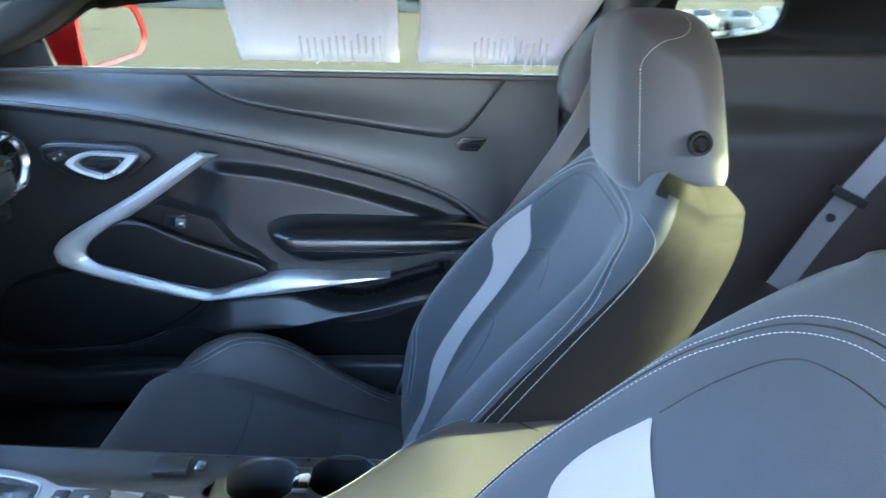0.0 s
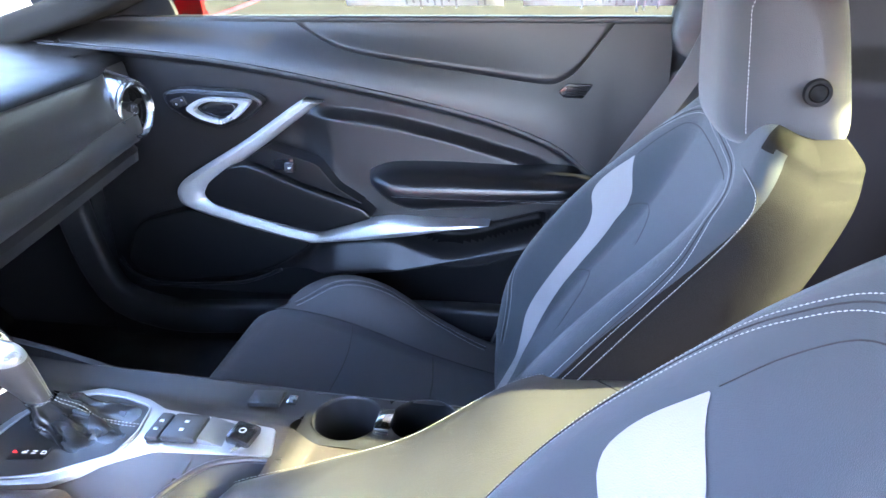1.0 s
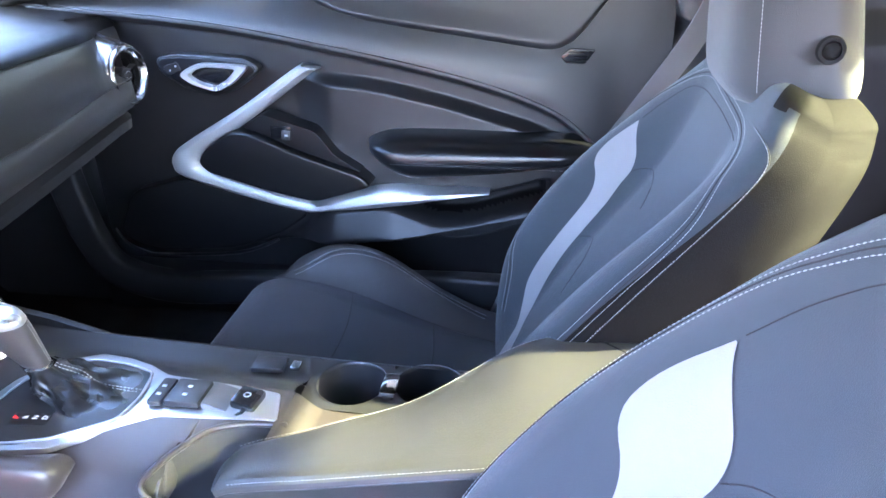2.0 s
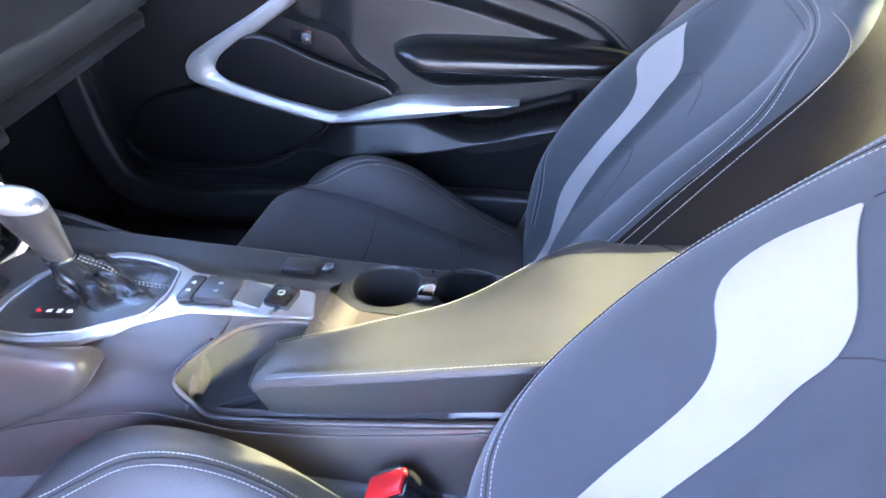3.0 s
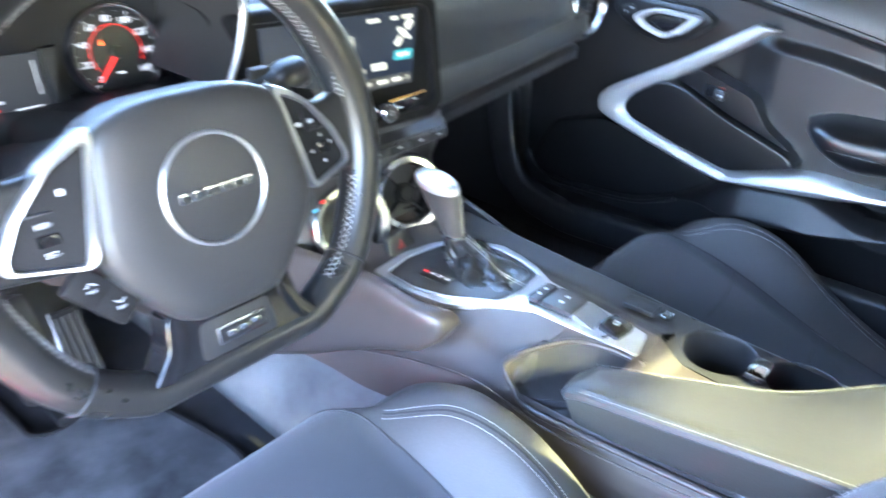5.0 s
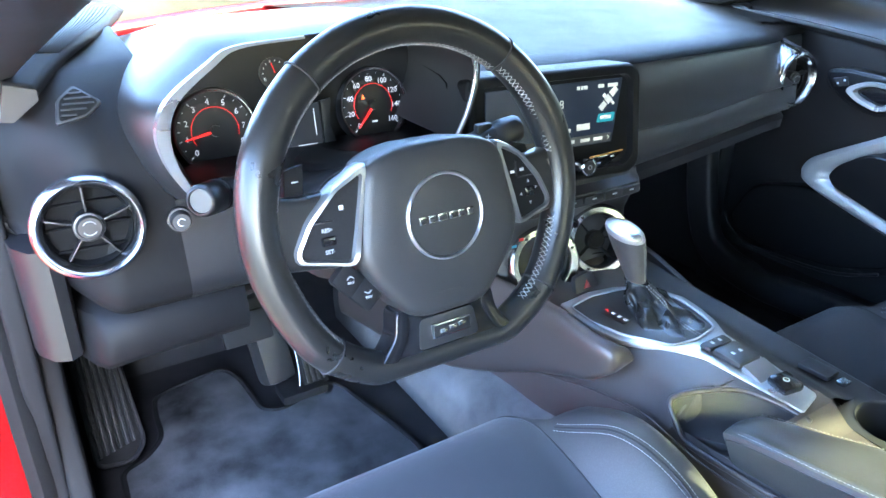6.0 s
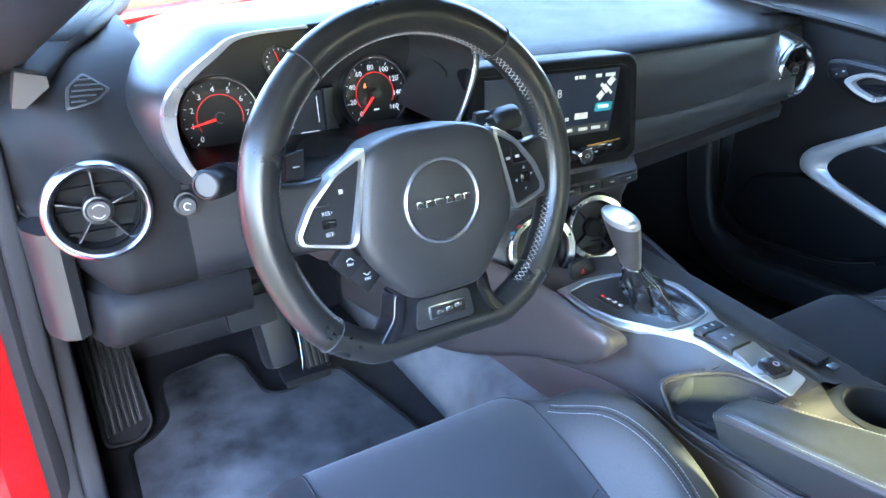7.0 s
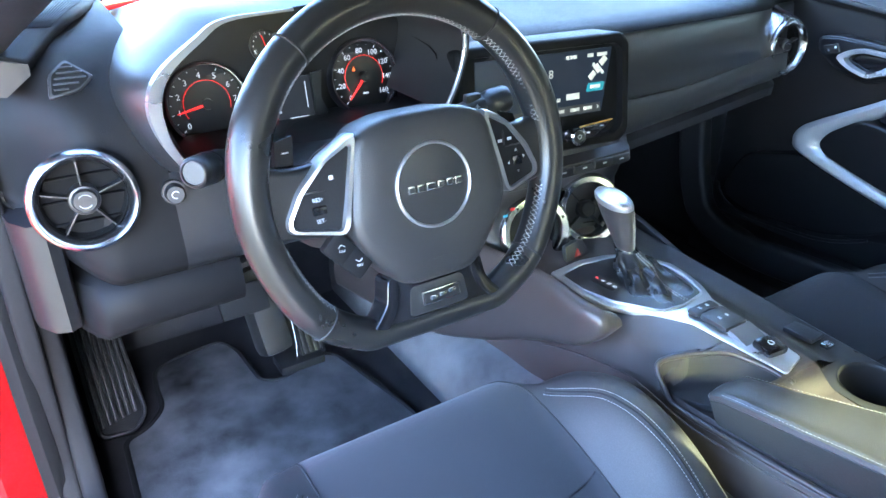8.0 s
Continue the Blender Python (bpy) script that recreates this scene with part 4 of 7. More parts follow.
# ---------------------------------------------------------------- dashboard
def dash_section(x):
    """The dashboard's outline (y, z) at x, from the windscreen over the top, down the face and under."""
    end = smooth01(0.47, 0.68, abs(x))
    f = 0.660 + 0.02 * (x / 0.6) ** 2 + 0.075 * end
    drop = 0.012 * end
    g = 0.660 + 0.02 * (x / 0.6) ** 2 + 0.075 * smooth01(0.585, 0.70, abs(x))
    k1, k2 = 0.022 * smooth01(0.25, 0.58, x), 0.040 * min(1.0, max(0.0, (x - 0.10) / 0.46)) - 0.016
    k3 = 0.5 * (k1 + k2)
    return [(1.36, 0.690), (1.15, 0.705 - drop), (0.95, 0.695 - drop), (0.80, 0.682 - drop), (f + 0.060, 0.679 - drop), (f + 0.026, 0.674 - drop), (f + 0.009, 0.667 - drop), (f + 0.005, 0.660 - drop), (f + 0.011, 0.658 - drop), (f + 0.007, 0.652 - drop),
            (f + 0.000, 0.600), (g + 0.004, 0.556 + k1), (g + 0.009, 0.552 + k1), (g + 0.004, 0.548 + k1), (g + 0.000, 0.520 + k3), (g + 0.006, 0.505 + k2), (g + 0.022, 0.497 + k2), (g + 0.030, 0.490 + k2), (g + 0.018, 0.482 + k2), (g + 0.020, 0.465 + k2), (g + 0.045, 0.450 + k2), (f + 0.16, 0.430), (f + 0.30, 0.42), (1.36, 0.45)]


def air_vent(at, normal, radius, label, group, depth=0.035, spokes=5, turn=0.0):
    v = thing("air_vent", label, "air vent", group, at=at)
    m = facing(at, normal)
    r = radius
    part("bezel", lathe([(r * 0.745, -0.016), (r * 0.765, -0.006), (r * 0.800, -0.001), (r * 0.825, 0.0012), (r * 0.84, 0.004), (r * 0.90, 0.0072), (r * 0.96, 0.0055), (r, 0.0), (r * 1.0, -0.012)], 64, m), M_RING, v, "polished chrome ring")
    # shallow duct, its deep shade put into the colour
    part("duct", lathe([(r * 0.76, -0.006), (r * 0.75, -0.014), (r * 0.72, -depth), (r * 0.001, -depth)], 48, m), M_VOID, v)
    part("hub", lathe([(0.0001, 0.0005), (r * 0.20, 0.0005), (r * 0.225, -0.001), (r * 0.235, -0.004), (r * 0.275, -0.0045), (r * 0.29, -0.007), (r * 0.29, -depth)], 36, m), M_PLASTIC if spokes > 4 else M_VOID, v)
    if spokes > 4:
        for a0 in (0.5, 3.6):
            arc = [m @ Vector((r * 0.13 * math.cos(a), r * 0.13 * math.sin(a), 0.0007)) for a in np.linspace(a0, a0 + 2.0, 10)]
            part("hub_mark", tube(arc, 0.0004, 5), M_MARK, v)
    for i in range(spokes):
        a = turn + 2 * math.pi * i / spokes
        q = m @ Matrix.Rotation(a, 4, 'Z')
        bm = box((r * 0.50, 0.0020, 0.012), (r * 0.50, 0, -0.0125), 0.0008)
        bmesh.ops.transform(bm, matrix=q, verts=bm.verts)
        part("vane", bm, M_PLASTIC if spokes > 4 else M_VOID, v)
    for i in range(3):
        h = r * (-0.45 + 0.45 * i)
        w = math.sqrt(max(0.0, (r * 0.74) ** 2 - h * h))
        bm = box((2 * w, 0.0018, 0.006), (0, h, -depth + 0.005), 0)
        bmesh.ops.transform(bm, matrix=m, verts=bm.verts)
        part("slat", bm, M_VOID, v)
    return v


def build_dashboard():
    d = thing("dashboard", "black moulded dashboard with chrome-ringed air vents", "dashboard", at=(0, 0.9, 0.45))
    xs = [-0.715 + 1.43 * i / 72 for i in range(73)]
    rings = []
    for x in xs:
        sec = dash_section(x)
        rings.append([Vector((x, y, z)) for y, z in sec])
    # split the long skin in its upper pad, face and lower glove box
    def skin(lo, hi, x0, x1, name, mat, label=""):
        rr = [[r[i] for i in range(lo, hi)] for r, x in zip(rings, xs) if x0 <= x <= x1]
        bm = loft(rr, closed=False, cap=False)
        return part(name, auto_smooth(bm, 50), mat, d, label)
    skin(0, 9, -0.2, 0.72, "top_pad", M_TOP, "black soft upper pad")
    skin(8, 13, 0.0, 0.72, "face_panel", M_FACE, "black leatherette face panel")
    skin(12, 18, 0.0, 0.72, "lower_face", M_FACE)
    skin(17, 24, 0.0, 0.72, "glove_box", M_PLASTIC_HARD, "black glove box below")
    # end of the dash round the right vent
    part("end_cap", prism([Vector((0.716, y, z)) for y, z in dash_section(0.715)], (-0.004, 0, 0), 0), M_PLASTIC, d)
    # vent pod on the right
    part("vent_pod", lathe([(0.082, -0.075), (0.070, -0.046), (0.0625, -0.024), (0.057, -0.006), (0.054, 0.0005), (0.050, -0.003)], 48, facing((0.592, 0.688, 0.584), (-0.06, -1.0, 0.06))), M_RING, d, "silver vent collar")

    # driver's side body: a swept lump from the door to the centre
    def left_section(x):
        e = smooth01(-0.62, -0.715, x)
        f = 0.672 + 0.10 * e
        top = 0.705 + 0.012 * smooth01(-0.66, -0.56, x)
        low, g = 0.446, 0.050 * e + 0.040 * smooth01(-0.688, -0.722, x)
        return [(1.36, 0.690), (1.10, 0.725), (0.90, top + 0.014), (f + 0.10, top), (f + 0.05, top - 0.020), (f + 0.022, 0.660), (f + 0.006, 0.635), (f, 0.600), (f - 0.004, 0.560), (f - 0.012, 0.525 + 0.3 * g), (f - 0.020, 0.490 + 0.7 * g), (f - 0.020, 0.470 + g), (f - 0.010, 0.458 + g), (f + 0.02, low + g), (f + 0.25, 0.45), (1.36, 0.45)]
    xl = [-0.715 + 0.165 * i / 16 for i in range(17)]
    part("driver_side", auto_smooth(loft([[Vector((x, y, z)) for y, z in left_section(x)] for x in xl], closed=False, cap=False), 55), M_TOP, d, "black moulded driver side of the dash")
    xr = [-0.550 + 0.40 * i / 24 for i in range(25)]
    part("lower_cowl", auto_smooth(loft([[Vector((x, y, z)) for y, z in [(0.80, 0.590), (0.70, 0.588), (0.668, 0.578)] + left_section(-0.56)[8:]] for x in xr], closed=False, cap=False), 55), M_PLASTIC, d)
    part("left_end", prism([Vector((-0.716, y, z)) for y, z in left_section(-0.715)], (0.004, 0, 0), 0), M_PLASTIC, d)
    # knee bolster beneath: a convex panel tucked under the face, cut off at a slant by the door
    rings = []
    for x, dy, dz in ((-0.672, 0.060, -0.010), (-0.660, 0.022, -0.006), (-0.650, 0.004, -0.003), (-0.642, 0.0, 0.0), (-0.60, 0.0, 0.003), (-0.56, 0.0, 0.004), (-0.52, 0.002, 0.003), (-0.486, 0.006, 0.002)):
        rings.append([Vector((x, y + dy, z + dz)) for y, z in ((0.80, 0.462), (0.674, 0.460), (0.660, 0.444), (0.655, 0.425), (0.656, 0.405), (0.664, 0.393), (0.685, 0.385), (0.76, 0.381), (0.80, 0.390))])
    part("knee_bolster", auto_smooth(loft(rings), 48), M_TOP, d, "black knee panel under the wheel")
    for x in (-0.455, -0.415):
        part("under_bracket", box((0.030, 0.010, 0.012), (x, 0.78, 0.392), 0.002, m=pose(0, 0, 0, 12, 0, 6)), M_RUBBER, d)
    rings = []
    for y, w, z in ((0.462, 0.080, 0.624), (0.478, 0.094, 0.641), (0.500, 0.100, 0.646), (0.560, 0.102, 0.622), (0.640, 0.106, 0.594), (0.720, 0.110, 0.572)):
        rings.append([Vector((-0.370 + w * math.copysign(abs(math.cos(t)) ** 0.7, math.cos(t)), y, 0.545 + (z - 0.545) * abs(math.sin(t)) ** 0.6)) for t in np.linspace(0, math.pi, 19)])
    part("column_cover", auto_smooth(loft(rings, closed=False, cap=False), 50), M_LOWER, d, "black cover over the steering column")
    part("cover_edge", tube(rings[2], 0.0010, 6), M_SEAM, d)
    part("column_shroud", prism(rounded([(-0.485, 0.70, 0.505), (-0.235, 0.70, 0.505), (-0.255, 0.70, 0.445), (-0.465, 0.70, 0.445)], 0.03, 4), (0, 0.25, 0), 0.01), M_PLASTIC_HARD, d)
    rings = [[Vector((x, y + 0.010 * (0.53 - z), z)) for x, y in ((-0.724, 0.90), (-0.722, 0.76), (-0.715, 0.715), (-0.700, 0.690), (-0.684, 0.684), (-0.672, 0.692), (-0.668, 0.715), (-0.668, 0.90))] for z in (0.404, 0.410, 0.46, 0.51, 0.54)]
    part("end_panel", auto_smooth(loft(rings), 45), M_PLASTIC, d, "black end panel of the dash by the door")

    # hood over the gauges: tunnel with a silver lip
    lip = [(-0.536, 0.596), (-0.552, 0.627), (-0.558, 0.664), (-0.545, 0.696), (-0.505, 0.727), (-0.478, 0.742), (-0.42, 0.746), (-0.34, 0.748), (-0.26, 0.742), (-0.205, 0.724), (-0.187, 0.692), (-0.197, 0.645), (-0.216, 0.606)]
    outline = spline([(x, z, 0) for x, z in lip], 60)
    cx, cz = -0.375, 0.665
    def hood_ring(scale, y, dz=0.0, flat=1.0):
        return [Vector((cx + (p.x - cx) * scale, y, cz + (p.y - cz) * scale * flat + dz)) for p in outline]
    outer = [hood_ring(1.0, 0.622), hood_ring(1.035, 0.620), hood_ring(1.10, 0.640, 0.0), hood_ring(1.16, 0.70, 0.0, 0.98), hood_ring(1.20, 0.82, -0.004, 0.90), hood_ring(1.24, 0.98, -0.02, 0.72), hood_ring(1.28, 1.16, -0.035, 0.5), hood_ring(1.3, 1.34, -0.05, 0.3)]
    part("gauge_hood", auto_smooth(loft(outer, closed=False, cap=False), 60), M_PLASTIC, d, "black hood over the gauges")
    part("hood_lining", auto_smooth(loft([hood_ring(1.0, 0.622), hood_ring(0.97, 0.66), hood_ring(0.93, 0.775)], closed=False, cap=False), 60), M_PLASTIC_HARD, d)
    left_lip = [p for p in outline if p.x < -0.405]
    lipc = [Vector((cx + (p.x - cx) * 1.012, 0.6205, cz + (p.y - cz) * 1.012)) for p in left_lip]
    rings = []
    for i, p in enumerate(lipc):
        t = i / (len(lipc) - 1)
        w = 0.0042 + 0.0042 * math.exp(-((t - 0.36) / 0.22) ** 2) - 0.0022 * smooth01(0.7, 1.0, t)
        dirv = Vector((p.x - cx, 0, p.z - cz)).normalized()
        rings.append([p + dirv * a * w + Vector((0, b, 0)) for a, b in ((-1, 0.004), (-0.8, -0.003), (0.8, -0.003), (1, 0.004))])
    part("hood_trim", auto_smooth(loft(rings), 50), M_SATIN, d, "satin silver hood trim")
    right_lip = [p for p in outline if p.x > -0.30]
    part("hood_trim", tube([Vector((cx + (p.x - cx) * 1.0, 0.620, cz + (p.y - cz) * 1.0)) for p in right_lip], 0.003, 8), M_SATIN, d, "thin silver edge")
    # defroster vent by the windscreen pillar
    dv = thing("side_vent", "small black demister vent in the dash", "air vent", at=(-0.622, 0.70, 0.68))
    dm = facing((-0.622, 0.700, 0.684), (-0.10, -0.80, 0.55))
    tri = rounded([(-0.020, -0.016, 0), (-0.017, 0.006, 0), (-0.002, 0.019, 0), (0.019, 0.002, 0), (0.006, -0.010, 0)], 0.004, 3)
    part("frame", prism([dm @ (p * 1.2) for p in tri], dm.to_3x3() @ Vector((0, 0, 0.004)), 0.002), M_PLASTIC, dv)
    # flat plate on the frame paints the darkness of the opening
    part("opening_shade", prism([dm @ (p + Vector((0, 0, 0.0042))) for p in tri], dm.to_3x3() @ Vector((0, 0, 0.0004)), 0), M_VOID, dv)
    for i in range(5):
        bm = box(((0.014, 0.024, 0.030, 0.024, 0.012)[i], 0.0016, 0.002), ((-0.010, -0.005, 0.0, 0.0, -0.002)[i], -0.010 + 0.0058 * i, 0.005), 0.0005)
        bmesh.ops.transform(bm, matrix=dm, verts=bm.verts)
        part("slat", bm, M_PLASTIC_HARD, dv)
    # screen-edge cowl strip at the base of the windscreen, with a ribbed corner
    left_edge = spline([(-0.684, 0.735, 0.709), (-0.672, 0.78, 0.724), (-0.662, 0.83, 0.736), (-0.650, 0.95, 0.739), (-0.640, 1.10, 0.738)], 30)
    right_edge = spline([(-0.655, 0.735, 0.701), (-0.622, 0.785, 0.721), (-0.589, 0.826, 0.735), (-0.549, 0.92, 0.738), (-0.500, 1.10, 0.737)], 30)
    n = min(len(left_edge), len(right_edge)) - 1
    def cowl(a, b):
        k = int(round(b * n))
        return left_edge[k].lerp(right_edge[k], a) - Vector((0, 0, 0.010 * smooth01(0.90, 1.0, a)))
    cw = tagged(part("trim_cowl_left", sheet(cowl, 10, n, 0.016), M_TOP), "ribbed black plastic corner of the dash top", "trim", kind="structure")
    part("end_block", prism([Vector(p) for p in ((-0.684, 0.734, 0.706), (-0.655, 0.734, 0.698), (-0.655, 0.734, 0.687), (-0.682, 0.734, 0.667), (-0.694, 0.734, 0.669))], (0, 0.05, 0), 0.002), M_PLASTIC_HARD, cw, "grey front block of the corner")
    for i in range(22):
        f = 0.04 + 0.86 * i / 21
        part("rib", tube([left_edge[k].lerp(right_edge[k], f) + Vector((0, 0, 0.0005)) for k in range(int(n * 0.30), n + 1, 3)], 0.0009, 5), M_TOP, cw)
    return d


def build_cluster():
    """Gauges, set behind the wheel."""
    c = thing("instrument_cluster", "lit gauge cluster with red needles and white figures", "instrument cluster", at=(-0.37, 0.77, 0.60))
    plate = [(-0.545, 0.770, 0.575), (-0.548, 0.770, 0.70), (-0.50, 0.770, 0.745), (-0.25, 0.770, 0.745), (-0.195, 0.770, 0.70), (-0.205, 0.770, 0.575)]
    part("back_plate", prism([Vector(p) for p in plate], (0, -0.004, 0), 0.001), M_DIAL, c)
    def dial(at, r, figures, start, sweep, needle_at, name, red_from=None, ring_to=-140):
        g = part(name, lathe([(0.0001, 0.0), (r * 0.97, 0.0), (r * 0.985, 0.004), (r * 1.06, 0.008), (r * 1.10, 0.0), (r * 1.10, -0.01)], 64, facing(at, (0, -1, 0.18))), M_DIAL, c, "black round dial")
        m = facing(at, (0, -1, 0.18))
        ring = [m @ Vector((r * 1.02 * math.cos(radians(a)), r * 1.02 * math.sin(radians(a)), 0.0050)) for a in np.linspace(96, ring_to, 60)]
        part("dial_ring", tube(ring, 0.0011, 6), M_CHROME, g, "bright rim round the dial")
        arc = [m @ Vector((r * 0.60 * math.cos(radians(start - sweep * t)), r * 0.60 * math.sin(radians(start - sweep * t)), 0.0015)) for t in np.linspace(0.05, 0.95, 50)]
        part("dial_arc", tube(arc, 0.00038, 5), M_REDGLOW, g, "red lit arc")
        for i, s in enumerate(figures):
            a = radians(start - sweep * i / (len(figures) - 1))
            writing(s, r * 0.21, m @ Matrix.Translation((r * 0.735 * math.cos(a), r * 0.735 * math.sin(a), 0.0012)), M_WHITE, g, "figure")
        n = 2 * (len(figures) - 1)
        for i in range(n + 1):
            a = start - sweep * i / n
            bm = box((r * (0.07 if i % 2 == 0 else 0.035), 0.0009, 0.0006), (r * 0.905, 0, 0.0012), 0)
            bmesh.ops.transform(bm, matrix=m @ Matrix.Rotation(radians(a), 4, 'Z'), verts=bm.verts)
            part("tick", bm, M_REDGLOW if red_from is not None and i >= red_from else M_WHITE, g)
        a = radians(start - sweep * needle_at)
        rings = []
        for t, w in ((-0.05, 0.0016), (0.3, 0.0016), (0.80, 0.0006)):
            rings.append([Vector((r * t, w * sy, 0.004 + 0.0008 * sz)) for sy, sz in ((-1, -1), (1, -1), (1, 1), (-1, 1))])
        bm = loft(rings)
        bmesh.ops.transform(bm, matrix=m @ Matrix.Rotation(a, 4, 'Z'), verts=bm.verts)
        part("needle", bm, M_REDGLOW, g, "red needle")
        part("needle_hub", lathe([(0.0001, 0.006), (r * 0.13, 0.006), (r * 0.15, 0.001)], 24, m), M_DIAL, g)
        return g, m
    g, m = dial((-0.474, 0.760, 0.622), 0.0480, ["0", "1", "2", "3", "4", "5", "6", "7", "8"], 222, 250, 0.125, "tachometer", 14)
    for k in range(2):
        part("unit_bar", box((0.012, 0.0003, 0.0028), m @ Vector((-0.010, -0.036 - 0.0042 * k, 0.0012)), 0), M_WHITE, g)
    g, m = dial((-0.259, 0.760, 0.627), 0.0475, ["0", "20", "40", "60", "80", "100", "120", "140", "160"], 228, 266, 0.0, "speedometer", None, -105)
    part("unit_bar", box((0.008, 0.0003, 0.0022), m @ Vector((0, -0.022, 0.0012)), 0), M_WHITE, g)
    part("warning_lamp", prism([m @ Vector(p) for p in ((-0.0165, 0.009, 0.001), (-0.0115, 0.009, 0.001), (-0.014, 0.0155, 0.001))], m.to_3x3() @ Vector((0, 0, 0.0004)), 0), M_ORANGE, g)
    # small fuel gauge between
    fm = facing((-0.392, 0.762, 0.683), (0, -1, 0.18)) @ Matrix.Scale(0.66, 4)
    fg = part("fuel_gauge", lathe([(0.0001, 0), (0.028, 0), (0.030, 0.002), (0.030, -0.004)], 40, fm), M_DIAL, c, "small black fuel dial")
    writing("E", 0.009, fm @ Matrix.Translation((-0.020, -0.010, 0.0014)), M_WHITE, fg, "figure")
    for i in range(7):
        a = radians(200 - 40 * i / 1.7)
        part("tick", box((0.0008, 0.0005, 0.0022), fm @ Vector((0.023 * math.cos(a), 0.023 * math.sin(a), 0.001)), 0), M_WHITE, fg)
    bm = box((0.020, 0.0014, 0.0008), (0.010, 0, 0.003), 0)
    bmesh.ops.transform(bm, matrix=fm @ Matrix.Rotation(radians(105), 4, 'Z'), verts=bm.verts)
    part("needle", bm, M_REDGLOW, fg, "red needle")
    # driver display
    dm = facing((-0.372, 0.758, 0.610), (0, -1, 0.18))
    disp = part("driver_display", prism([dm @ Vector(p) for p in ((-0.034, -0.028, 0), (0.034, -0.028, 0), (0.034, 0.030, 0), (-0.034, 0.030, 0))], dm.to_3x3() @ Vector((0, 0, 0.004)), 0.001), M_DRIVER, c, "dim grey driver information display")
    for x, y, w, h, mt in ((0.012, -0.023, 0.026, 0.004, M_WHITE), (-0.020, -0.012, 0.018, 0.0028, M_WHITE), (-0.022, -0.019, 0.010, 0.0028, M_REDGLOW), (0.026, 0.006, 0.0012, 0.034, M_WHITE), (-0.020, 0.004, 0.012, 0.010, M_TEAL)):
        bm = box((w, h, 0.0003), (x, y, 0.0044), 0)
        bmesh.ops.transform(bm, matrix=dm, verts=bm.verts)
        part("readout_bar", bm, mt, disp)
    # grey bracket between the display and the speedometer
    part("display_bracket", prism([dm @ Vector(p) for p in ((0.036, -0.030, 0.0), (0.058, -0.034, 0.0), (0.046, 0.000, 0.0), (0.052, 0.034, 0.0), (0.036, 0.032, 0.0))], dm.to_3x3() @ Vector((0, 0, 0.006)), 0.002), M_PLASTIC, c, "satin grey bracket")
    return c


